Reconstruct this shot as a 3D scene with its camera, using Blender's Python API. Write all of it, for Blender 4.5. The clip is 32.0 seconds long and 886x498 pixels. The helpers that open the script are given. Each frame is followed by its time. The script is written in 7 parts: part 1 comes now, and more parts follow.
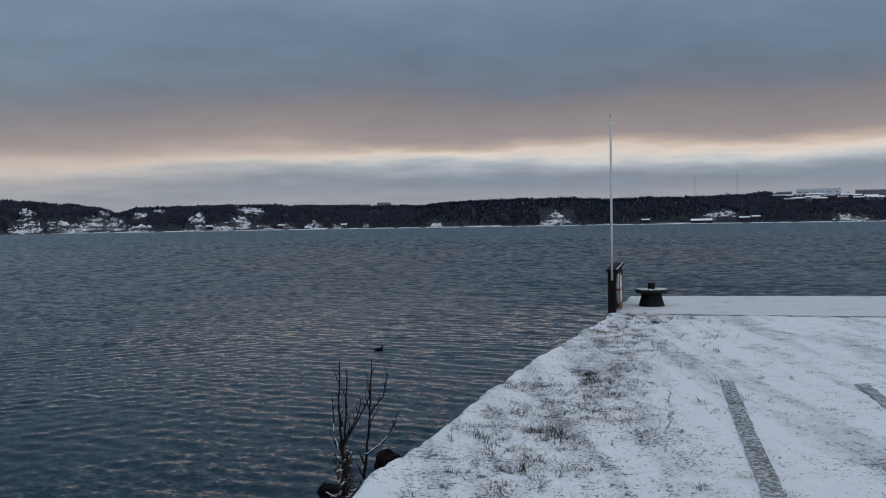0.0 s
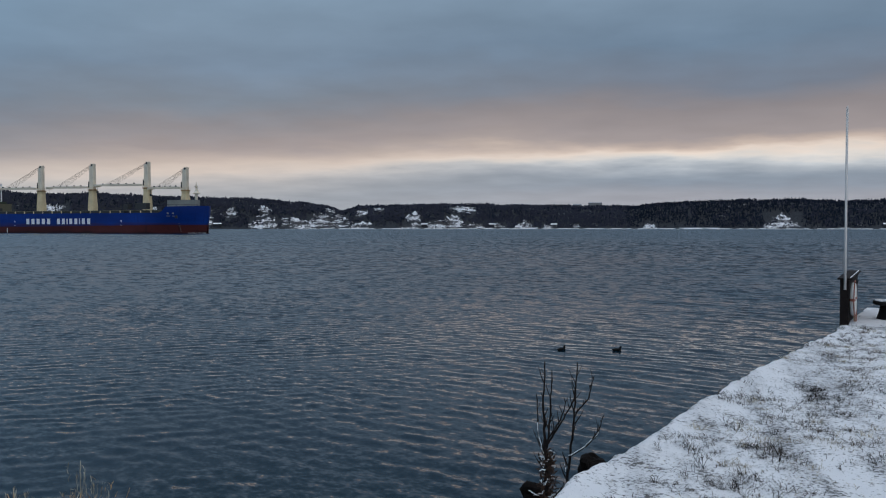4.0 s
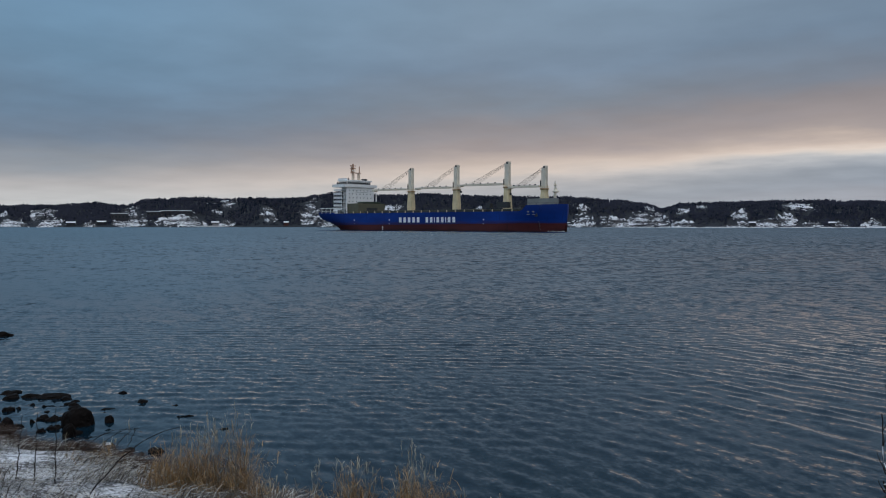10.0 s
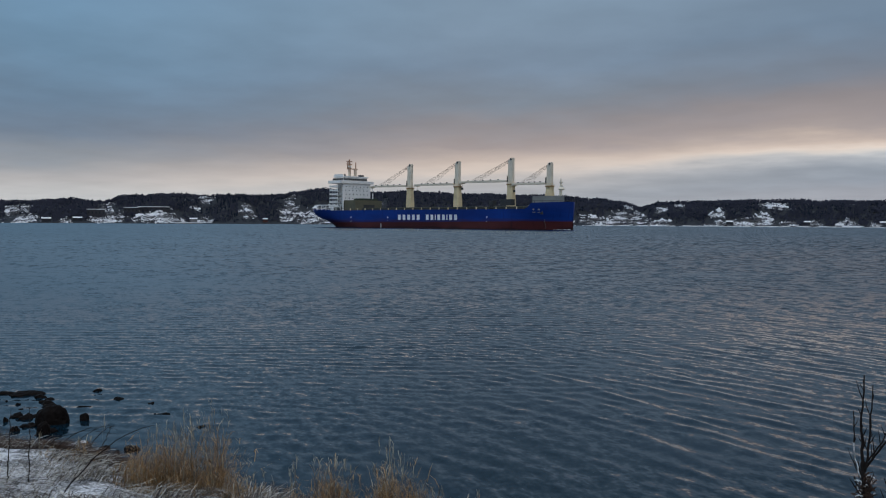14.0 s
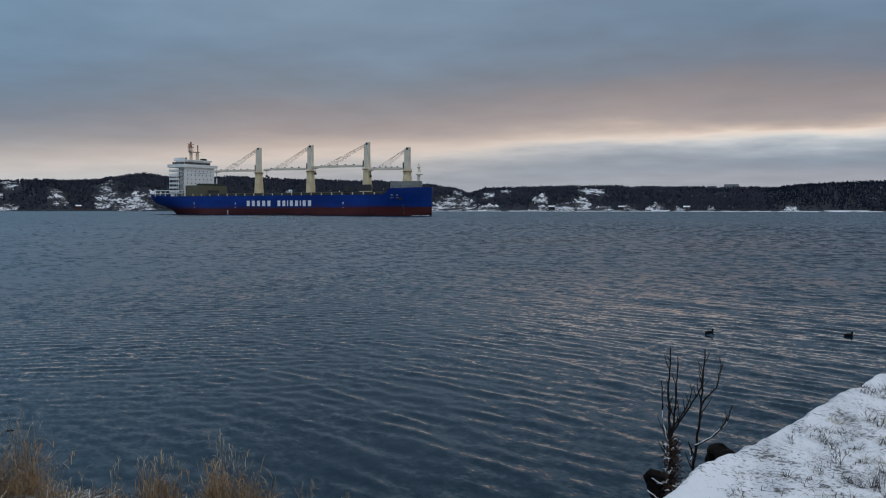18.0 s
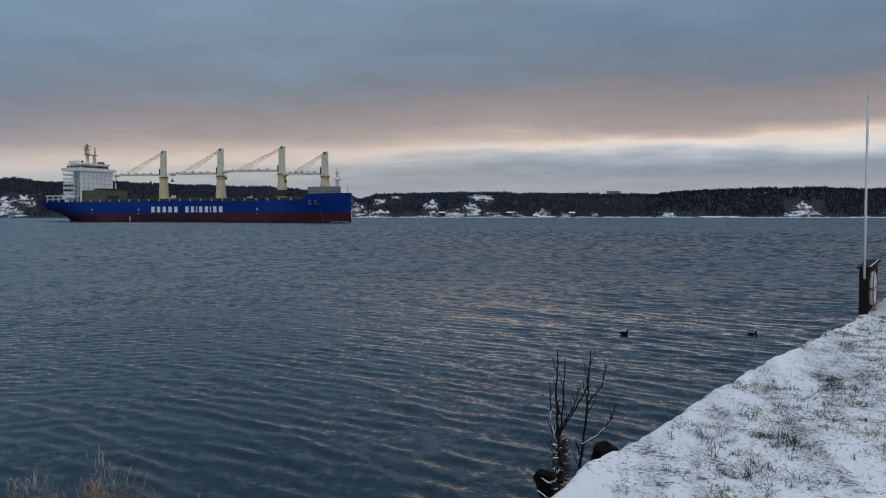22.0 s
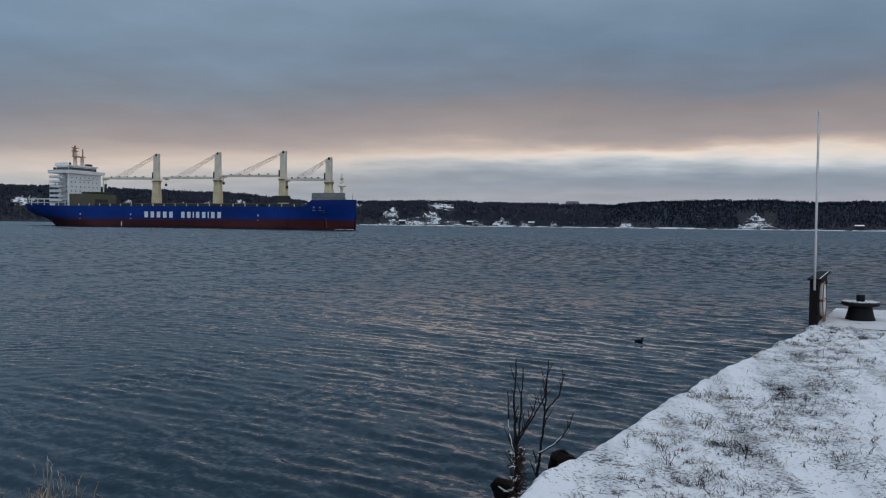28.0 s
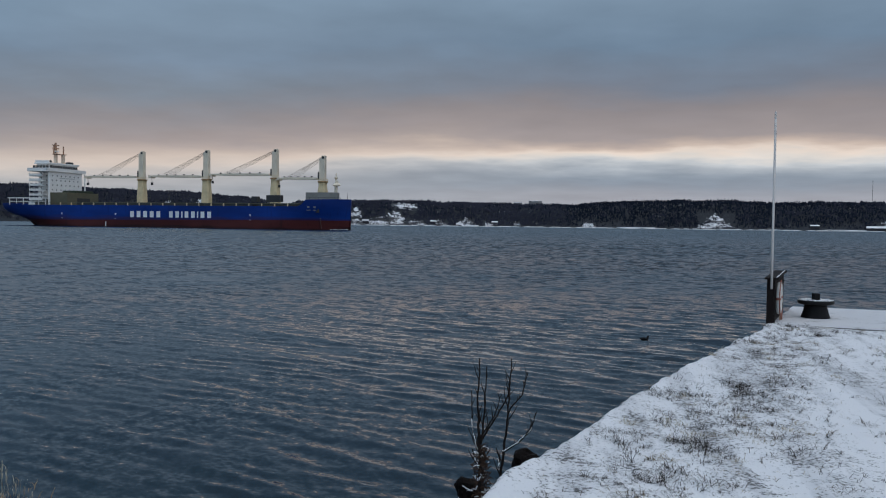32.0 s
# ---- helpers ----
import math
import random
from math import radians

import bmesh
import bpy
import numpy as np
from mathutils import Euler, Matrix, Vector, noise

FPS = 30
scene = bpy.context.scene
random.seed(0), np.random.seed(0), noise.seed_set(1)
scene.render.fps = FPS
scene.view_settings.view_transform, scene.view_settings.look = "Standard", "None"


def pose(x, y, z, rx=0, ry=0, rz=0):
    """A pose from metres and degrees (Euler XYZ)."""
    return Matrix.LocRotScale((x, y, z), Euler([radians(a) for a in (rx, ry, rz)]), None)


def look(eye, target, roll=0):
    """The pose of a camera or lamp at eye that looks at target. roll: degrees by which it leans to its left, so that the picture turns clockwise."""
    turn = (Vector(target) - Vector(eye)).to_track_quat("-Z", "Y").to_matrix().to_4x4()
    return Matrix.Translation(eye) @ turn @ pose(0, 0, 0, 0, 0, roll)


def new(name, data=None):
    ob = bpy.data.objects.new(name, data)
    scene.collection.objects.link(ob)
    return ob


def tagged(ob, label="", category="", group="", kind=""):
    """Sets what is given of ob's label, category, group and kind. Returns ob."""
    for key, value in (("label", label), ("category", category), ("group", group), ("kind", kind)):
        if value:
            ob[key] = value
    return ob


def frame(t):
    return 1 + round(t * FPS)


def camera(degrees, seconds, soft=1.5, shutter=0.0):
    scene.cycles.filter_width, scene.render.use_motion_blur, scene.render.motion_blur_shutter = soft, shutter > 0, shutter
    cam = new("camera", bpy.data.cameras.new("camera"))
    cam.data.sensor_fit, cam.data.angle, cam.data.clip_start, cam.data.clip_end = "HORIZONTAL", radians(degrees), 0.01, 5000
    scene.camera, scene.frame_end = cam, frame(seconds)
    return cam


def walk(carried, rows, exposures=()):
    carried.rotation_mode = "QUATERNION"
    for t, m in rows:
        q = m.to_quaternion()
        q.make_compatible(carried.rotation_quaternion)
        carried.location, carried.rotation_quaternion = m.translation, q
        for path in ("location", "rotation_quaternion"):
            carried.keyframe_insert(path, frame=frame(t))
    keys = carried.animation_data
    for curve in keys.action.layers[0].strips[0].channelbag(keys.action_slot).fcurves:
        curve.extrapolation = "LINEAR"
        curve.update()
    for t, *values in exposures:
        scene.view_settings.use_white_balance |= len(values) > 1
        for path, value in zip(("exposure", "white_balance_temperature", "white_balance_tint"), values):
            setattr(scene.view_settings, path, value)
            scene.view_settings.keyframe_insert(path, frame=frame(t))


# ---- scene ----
# The camera is held at one spot on the bank and turns; it sways a few centimetres.
EYE = 3.8            # eye over the water
QUAY = 1.8           # quay top over the water
# seconds, yaw, pitch, roll in degrees
TURNS = [
    (0.0, 0.00, -1.70, 0.88), (0.5, 1.40, -1.91, 0.73), (1.0, 3.44, -1.97, 0.35), (1.5, 6.48, -2.00, 0.14),
    (2.0, 8.38, -1.92, -0.07), (2.5, 9.82, -1.79, -0.14), (4.5, 16.69, -1.55, -0.08), (5.0, 19.16, -1.47, -0.22),
    (5.5, 21.85, -1.32, -0.03), (6.0, 24.27, -1.25, -0.06), (6.5, 27.49, -1.19, -0.04), (7.0, 30.73, -1.14, -0.06),
    (7.5, 33.12, -1.17, -0.01), (8.0, 34.61, -1.24, -0.01), (8.5, 35.46, -1.41, 0.17), (9.0, 36.02, -1.51, 0.07),
    (9.5, 36.31, -1.68, 0.05), (10.0, 36.58, -1.72, -0.04), (10.5, 36.64, -1.73, -0.10), (11.0, 36.63, -1.69, -0.16),
    (11.5, 36.56, -1.68, -0.28), (12.0, 36.42, -1.68, -0.27), (12.5, 36.20, -1.74, -0.28), (13.0, 35.98, -1.75, -0.22),
    (13.5, 35.70, -1.80, -0.28), (15.5, 32.23, -2.20, -0.26), (16.0, 31.03, -2.29, -0.31), (16.5, 29.78, -2.41, -0.27),
    (17.0, 27.56, -2.61, -0.18), (17.5, 25.32, -2.78, -0.09), (18.0, 23.45, -2.84, -0.05), (18.5, 20.77, -2.89, 0.12),
    (19.0, 18.79, -2.92, 0.06), (19.5, 17.88, -2.90, 0.01), (20.0, 17.26, -2.82, -0.00), (20.5, 16.49, -2.76, -0.11),
    (21.0, 16.07, -2.69, -0.14), (21.5, 15.91, -2.52, -0.05), (22.0, 15.84, -2.41, 0.01), (22.5, 15.56, -2.26, -0.07),
    (23.0, 15.28, -2.15, -0.18), (23.5, 15.08, -2.04, -0.27), (24.0, 14.87, -1.92, -0.23), (24.5, 14.67, -1.86, -0.19),
    (25.0, 14.48, -1.91, -0.27), (25.5, 14.27, -1.89, -0.34), (27.5, 13.27, -1.82, -0.66), (28.0, 13.05, -1.81, -0.67),
    (28.5, 12.90, -1.87, -0.71), (29.0, 12.66, -1.88, -0.70), (29.5, 12.43, -1.93, -0.83), (30.0, 12.09, -1.93, -0.77),
    (30.5, 11.53, -1.92, -0.82), (31.0, 10.93, -1.84, -0.84), (31.5, 10.53, -1.80, -0.73), (32.0, 10.51, -1.80, -0.71),
]
cam = camera(56.8, 32.0, soft=1.1)


def sway(t):
    return 0.06 * min(1.0, max(0.0, t / 15.0))


walk(cam, [(t, pose(sway(t), 0, EYE, 90 + pitch, roll, yaw)) for t, yaw, pitch, roll in TURNS],
     exposures=[(0, -0.18), (1.2, -0.09), (2.4, 0.0), (32, 0.0)])


# ---- small helpers ----
def place(az, r, z=0.0):
    """A spot at azimuth az (degrees, left of ahead) and distance r."""
    a = radians(az)
    return Vector((-math.sin(a) * r, math.cos(a) * r, z))


def lerp_table(table, x):
    if x <= table[0][0]:
        return table[0][1]
    for (x0, y0), (x1, y1) in zip(table, table[1:]):
        if x <= x1:
            k = (x - x0) / (x1 - x0)
            k = k * k * (3 - 2 * k)
            return y0 + (y1 - y0) * k
    return table[-1][1]


def smooth01(x):
    x = min(1.0, max(0.0, x))
    return x * x * (3 - 2 * x)


def link(name, bm, material, parent=None, smooth=False):
    me = bpy.data.meshes.new(name)
    bm.normal_update()
    bm.to_mesh(me)
    bm.free()
    if smooth:
        me.polygons.foreach_set("use_smooth", [True] * len(me.polygons))
    me.materials.append(material)
    ob = new(name, me)
    if parent is not None:
        ob.parent = parent
    return ob


def part(name, bm, material, parent, label="", smooth=False):
    ob = link(name, bm, material, parent, smooth)
    return tagged(ob, label=label)


def empty(name, m, label, category, group="", kind=""):
    ob = new(name)
    ob.matrix_world = m
    return tagged(ob, label, category, group, kind)


def mesh_np(name, verts, faces, material, smooth=False):
    """A mesh object out of numpy arrays: verts n x 3, faces m x 3 or m x 4."""
    me = bpy.data.meshes.new(name)
    n, m, k = len(verts), len(faces), faces.shape[1]
    me.vertices.add(n)
    me.vertices.foreach_set("co", np.asarray(verts, np.float32).ravel())
    me.loops.add(m * k)
    me.loops.foreach_set("vertex_index", np.asarray(faces, np.int32).ravel())
    me.polygons.add(m)
    me.polygons.foreach_set("loop_start", np.arange(0, m * k, k, dtype=np.int32))
    me.polygons.foreach_set("use_smooth", np.full(m, smooth))
    me.update(calc_edges=True)
    me.materials.append(material)
    return new(name, me)


def add_box(bm, x0, x1, y0, y1, z0, z1, bevel=0.0, taper=1.0):
    cx, cy = (x0 + x1) / 2, (y0 + y1) / 2
    vs = []
    for z, k in ((z0, 1.0), (z1, taper)):
        for x, y in ((x0, y0), (x1, y0), (x1, y1), (x0, y1)):
            vs.append(bm.verts.new((cx + (x - cx) * k, cy + (y - cy) * k, z)))
    fs = [bm.faces.new([vs[i] for i in q]) for q in
          ((3, 2, 1, 0), (4, 5, 6, 7), (0, 1, 5, 4), (1, 2, 6, 5), (2, 3, 7, 6), (3, 0, 4, 7))]
    if bevel > 0:
        edges = {e for f in fs for e in f.edges}
        bmesh.ops.bevel(bm, geom=list(edges), offset=bevel, segments=2, affect="EDGES", profile=0.6)
    return bm


def box(x0, x1, y0, y1, z0, z1, bevel=0.0, taper=1.0):
    return add_box(bmesh.new(), x0, x1, y0, y1, z0, z1, bevel, taper)


def add_tube(bm, points, radii, sides=8, cap=True):
    """A tube along points (Vectors) with one radius each."""
    points = [Vector(p) for p in points]
    rings = []
    for i, p in enumerate(points):
        d = points[min(i + 1, len(points) - 1)] - points[max(i - 1, 0)]
        d = d.normalized() if d.length > 1e-9 else Vector((0, 0, 1))
        a = d.cross(Vector((0, 1, 0)) if abs(d.y) < 0.9 else Vector((1, 0, 0))).normalized()
        b = d.cross(a)
        rings.append([bm.verts.new(p + radii[i] * (math.cos(u) * a + math.sin(u) * b))
                      for u in (2 * math.pi * k / sides for k in range(sides))])
    for r0, r1 in zip(rings, rings[1:]):
        for k in range(sides):
            bm.faces.new((r0[k], r0[(k + 1) % sides], r1[(k + 1) % sides], r1[k]))
    if cap:
        bm.faces.new(rings[0][::-1])
        bm.faces.new(rings[-1])
    return bm


def tube(points, radii, sides=8):
    return add_tube(bmesh.new(), points, radii, sides)


def lathe(profile, sides=32):
    """A turned solid from (radius, z) rows, closed at both ends."""
    bm = bmesh.new()
    rings = [[bm.verts.new((r * math.cos(2 * math.pi * k / sides), r * math.sin(2 * math.pi * k / sides), z))
              for k in range(sides)] for r, z in profile]
    for r0, r1 in zip(rings, rings[1:]):
        for k in range(sides):
            bm.faces.new((r0[k], r0[(k + 1) % sides], r1[(k + 1) % sides], r1[k]))
    bm.faces.new(rings[0][::-1])
    bm.faces.new(rings[-1])
    return bm


def boulder(size, seed, detail=3, rough=0.22, flat=1.0):
    bm = bmesh.new()
    bmesh.ops.create_icosphere(bm, subdivisions=detail, radius=1)
    off = Vector((seed * 7.3, seed * 3.1, seed * 1.7))
    for v in bm.verts:
        n = v.co.normalized()
        k = 1 + rough * 1.6 * noise.noise(n * 1.3 + off) + rough * 0.7 * noise.noise(n * 3.4 + off) + rough * .3 * noise.noise(n * 8 + off)
        c = n * k
        c = Vector((round(c.x * 2.2) / 2.2 * .25 + c.x * .75, round(c.y * 2.2) / 2.2 * .25 + c.y * .75, c.z))
        v.co = Vector((c.x * size[0], c.y * size[1], c.z * size[2] * flat))
    return bm


# ---- world: a winter overcast with a warm gap above the horizon ----
world = bpy.data.worlds.new("winter_sky")
scene.world = world
world.use_nodes = True
wt = world.node_tree
wt.nodes.clear()


def wmath(op, a, b=None):
    nd = wt.nodes.new("ShaderNodeMath")
    nd.operation = op
    for i, v in enumerate((a, b)):
        if v is None:
            continue
        if isinstance(v, (int, float)):
            nd.inputs[i].default_value = v
        else:
            wt.links.new(v, nd.inputs[i])
    return nd.outputs[0]


def srgb(r, g, b):
    def lin(c):
        c /= 255
        return c / 12.92 if c <= 0.04045 else ((c + 0.055) / 1.055) ** 2.4
    return (lin(r), lin(g), lin(b), 1)


def fill_ramp(ramp, stops):
    el = ramp.color_ramp.elements
    while len(el) > 1:
        el.remove(el[-1])
    el[0].position, el[0].color = stops[0]
    for pos, col in stops[1:]:
        e = el.new(pos)
        e.color = col


coord = wt.nodes.new("ShaderNodeTexCoord")
sep = wt.nodes.new("ShaderNodeSeparateXYZ")
wt.links.new(coord.outputs["Generated"], sep.inputs[0])
elev = wmath("MULTIPLY", wmath("ARCSINE", sep.outputs[2]), 180 / math.pi)
# the gap sinks towards the left of the strait
side = wmath("ADD", wmath("MULTIPLY", sep.outputs[0], -math.sin(radians(80))), wmath("MULTIPLY", sep.outputs[1], math.cos(radians(80))))
side = wmath("MAXIMUM", side, 0.0)
azim = wmath("MULTIPLY", wmath("ARCTAN2", wmath("MULTIPLY", sep.outputs[0], -1.0), sep.outputs[1]), 180 / math.pi)
sink = wmath("ADD", wmath("MULTIPLY", wmath("MULTIPLY", side, side), 3.1), wmath("MULTIPLY", wmath("MINIMUM", wmath("MAXIMUM", wmath("DIVIDE", wmath("SUBTRACT", 10.0, azim), 18.0), 0.0), 1.0), 0.5))
sink = wmath("SUBTRACT", sink, wmath("MULTIPLY", wmath("MINIMUM", wmath("MAXIMUM", wmath("DIVIDE", wmath("SUBTRACT", 32.0, azim), 20.0), 0.0), 1.0), 0.4))
# cloud streaks, drawn out on a flat layer overhead
lift = wmath("ADD", wmath("ABSOLUTE", sep.outputs[2]), 0.10)
flat = wt.nodes.new("ShaderNodeCombineXYZ")
wt.links.new(wmath("DIVIDE", sep.outputs[0], lift), flat.inputs[0])
wt.links.new(wmath("DIVIDE", sep.outputs[1], lift), flat.inputs[1])
big = wt.nodes.new("ShaderNodeTexNoise")
big.inputs["Scale"].default_value, big.inputs["Detail"].default_value, big.inputs["Roughness"].default_value = 0.75, 5.0, 0.55
wt.links.new(flat.outputs[0], big.inputs["Vector"])
fine = wt.nodes.new("ShaderNodeTexNoise")
fine.inputs["Scale"].default_value, fine.inputs["Detail"].default_value = 2.6, 4.0
wt.links.new(flat.outputs[0], fine.inputs["Vector"])
wob = wmath("MULTIPLY", wmath("SUBTRACT", big.outputs["Fac"], 0.5), 4.5)
wob = wmath("ADD", wob, wmath("MULTIPLY", wmath("SUBTRACT", fine.outputs["Fac"], 0.5), 0.9))
# less unrest close to the horizon
calm = wmath("MINIMUM", wmath("MULTIPLY", wmath("MAXIMUM", elev, 0.0), 0.13), 1.0)
bent = wmath("ADD", wmath("ADD", elev, sink), wmath("MULTIPLY", wob, calm))
# the overcast by height: over the right of the strait, over its middle, and to the left
HIGH = ((16.0, (122, 143, 163)), (22.0, (112, 134, 156)), (32.0, (110, 134, 159)), (46.0, (128, 150, 174)), (60.0, (190, 204, 220)), (90.0, (250, 252, 255)))
LAYERS = (
    ((0.0, (158, 160, 168)), (2.0, (156, 158, 167)), (3.0, (132, 143, 157)), (3.7, (152, 161, 172)), (4.2, (190, 195, 200)), (4.6, (218, 212, 206)), (5.0, (226, 209, 196)),
     (5.35, (188, 171, 161)), (5.9, (156, 147, 147)), (7.8, (138, 132, 135)), (9.4, (115, 123, 137)), (12.0, (108, 128, 149))) + HIGH,
    ((0.0, (156, 163, 171)), (2.6, (152, 157, 165)), (3.8, (168, 168, 171)), (4.5, (188, 182, 179)), (5.1, (206, 192, 182)), (5.7, (186, 172, 164)), (6.6, (156, 146, 145)),
     (8.2, (135, 133, 138)), (9.8, (121, 130, 142)), (12.0, (116, 133, 152))) + HIGH,
    ((0.0, (146, 160, 172)), (2.8, (176, 180, 184)), (4.4, (182, 183, 184)), (5.4, (168, 166, 167)), (6.5, (138, 143, 150)), (8.2, (108, 122, 139)), (10.5, (100, 121, 142)),
     (13.0, (102, 130, 154)), (16.0, (106, 137, 163)), (22.0, (102, 133, 160)), (32.0, (104, 136, 164)), (46.0, (126, 154, 180)), (60.0, (190, 206, 222)), (90.0, (250, 252, 255))))
height = wmath("DIVIDE", wmath("MAXIMUM", bent, 0.0), 90.0)
both = None
for stops, lo, hi in zip(LAYERS, (0, 0.0, 34.0), (0, 26.0, 60.0)):
    ramp = wt.nodes.new("ShaderNodeValToRGB")
    fill_ramp(ramp, [(d / 90, srgb(*c)) for d, c in stops])
    wt.links.new(height, ramp.inputs[0])
    if both is None:
        both = ramp
        continue
    mix = wt.nodes.new("ShaderNodeMixRGB")
    wt.links.new(wmath("MINIMUM", wmath("MAXIMUM", wmath("DIVIDE", wmath("SUBTRACT", azim, lo), hi - lo), 0.0), 1.0), mix.inputs[0])
    wt.links.new(both.outputs[0], mix.inputs[1])
    wt.links.new(ramp.outputs[0], mix.inputs[2])
    both = mix
# brighter and darker cloud
tone = wmath("ADD", 0.76, wmath("ADD", wmath("MULTIPLY", fine.outputs["Fac"], 0.28), wmath("MULTIPLY", big.outputs["Fac"], 0.20)))
# brighter to the left; behind, out of view, raised to light the ship
tone = wmath("MULTIPLY", tone, wmath("ADD", wmath("ADD", 1.0, wmath("MULTIPLY", wmath("MULTIPLY", side, side), 0.08)), wmath("MULTIPLY", wmath("MAXIMUM", wmath("MULTIPLY", sep.outputs[1], -1.0), 0.0), 0.7)))
clouds = wt.nodes.new("ShaderNodeVectorMath")
clouds.operation = "SCALE"
wt.links.new(both.outputs[0], clouds.inputs[0])
wt.links.new(tone, clouds.inputs["Scale"])
sky = wt.nodes.new("ShaderNodeTexSky")
sky.sky_type, sky.sun_disc = "NISHITA", False
sky.sun_elevation, sky.sun_rotation = radians(59), radians(112)
thin = wt.nodes.new("ShaderNodeVectorMath")
thin.operation = "SCALE"
wt.links.new(sky.outputs[0], thin.inputs[0])
thin.inputs["Scale"].default_value = 0.0008
total = wt.nodes.new("ShaderNodeVectorMath")
wt.links.new(clouds.outputs[0], total.inputs[0])
wt.links.new(thin.outputs[0], total.inputs[1])
back = wt.nodes.new("ShaderNodeBackground")
wt.links.new(total.outputs[0], back.inputs[0])
back.inputs[1].default_value = 1.06
wout = wt.nodes.new("ShaderNodeOutputWorld")
wt.links.new(back.outputs[0], wout.inputs[0])

# soft overcast sun, set right and behind to light the ship's near side
sun = new("sun", bpy.data.lights.new("sun", "SUN"))
sun.data.energy, sun.data.angle, sun.data.color = 0.45, radians(110), (1.0, 0.94, 0.88)
sun.matrix_world = look((30, -12, 55), (0, 0, 0))


# ---- materials ----
def mat(name, color, rough=0.6, metal=0.0, vary=0.25, scale=4.0, bump=0.15, grain=60.0, second=None, island=False, spec=0.5):
    """Paint, stone, wood and the like: base colour mottled at two scales, fine relief."""
    m = bpy.data.materials.new(name)
    m.use_nodes = True
    nt = m.node_tree
    b = nt.nodes["Principled BSDF"]
    b.inputs["Roughness"].default_value, b.inputs["Metallic"].default_value = rough, metal
    b.inputs["Specular IOR Level"].default_value = spec
    tc = nt.nodes.new("ShaderNodeTexCoord")
    n1 = nt.nodes.new("ShaderNodeTexNoise")
    n1.inputs["Scale"].default_value, n1.inputs["Detail"].default_value = scale, 6
    n2 = nt.nodes.new("ShaderNodeTexNoise")
    n2.inputs["Scale"].default_value, n2.inputs["Detail"].default_value = grain, 3
    for n in (n1, n2):
        nt.links.new(tc.outputs["Object"], n.inputs["Vector"])
    mix = nt.nodes.new("ShaderNodeMixRGB")
    c = Vector(color[:3])
    d = Vector(second[:3]) if second else c * (1 - vary)
    mix.inputs[1].default_value = (*d, 1)
    mix.inputs[2].default_value = (*(c * (1 + vary * 0.4)), 1)
    add = nt.nodes.new("ShaderNodeMath")
    add.operation = "MULTIPLY_ADD"
    nt.links.new(n2.outputs["Fac"], add.inputs[0])
    add.inputs[1].default_value = 0.5
    sub = nt.nodes.new("ShaderNodeMath")
    sub.operation = "MULTIPLY_ADD"
    nt.links.new(n1.outputs["Fac"], sub.inputs[0])
    sub.inputs[1].default_value, sub.inputs[2].default_value = 1.6, -0.55
    nt.links.new(sub.outputs[0], add.inputs[2])
    last = add
    if island:
        geo = nt.nodes.new("ShaderNodeNewGeometry")
        more = nt.nodes.new("ShaderNodeMath")
        more.operation = "MULTIPLY_ADD"
        nt.links.new(geo.outputs["Random Per Island"], more.inputs[0])
        more.inputs[1].default_value = 0.7
        nt.links.new(add.outputs[0], more.inputs[2])
        less = nt.nodes.new("ShaderNodeMath")
        less.operation = "SUBTRACT"
        nt.links.new(more.outputs[0], less.inputs[0])
        less.inputs[1].default_value = 0.35
        last = less
    last.use_clamp = True
    nt.links.new(last.outputs[0], mix.inputs[0])
    nt.links.new(mix.outputs[0], b.inputs["Base Color"])
    if bump > 0:
        bp = nt.nodes.new("ShaderNodeBump")
        bp.inputs["Strength"].default_value, bp.inputs["Distance"].default_value = bump, 0.02
        nt.links.new(n2.outputs["Fac"], bp.inputs["Height"])
        nt.links.new(bp.outputs[0], b.inputs["Normal"])
    return m


def mmath(nt, op, a, b=None, c=None, clamp=False):
    nd = nt.nodes.new("ShaderNodeMath")
    nd.operation, nd.use_clamp = op, clamp
    for i, v in enumerate((a, b, c)):
        if v is None:
            continue
        if isinstance(v, (int, float)):
            nd.inputs[i].default_value = v
        else:
            nt.links.new(v, nd.inputs[i])
    return nd.outputs[0]


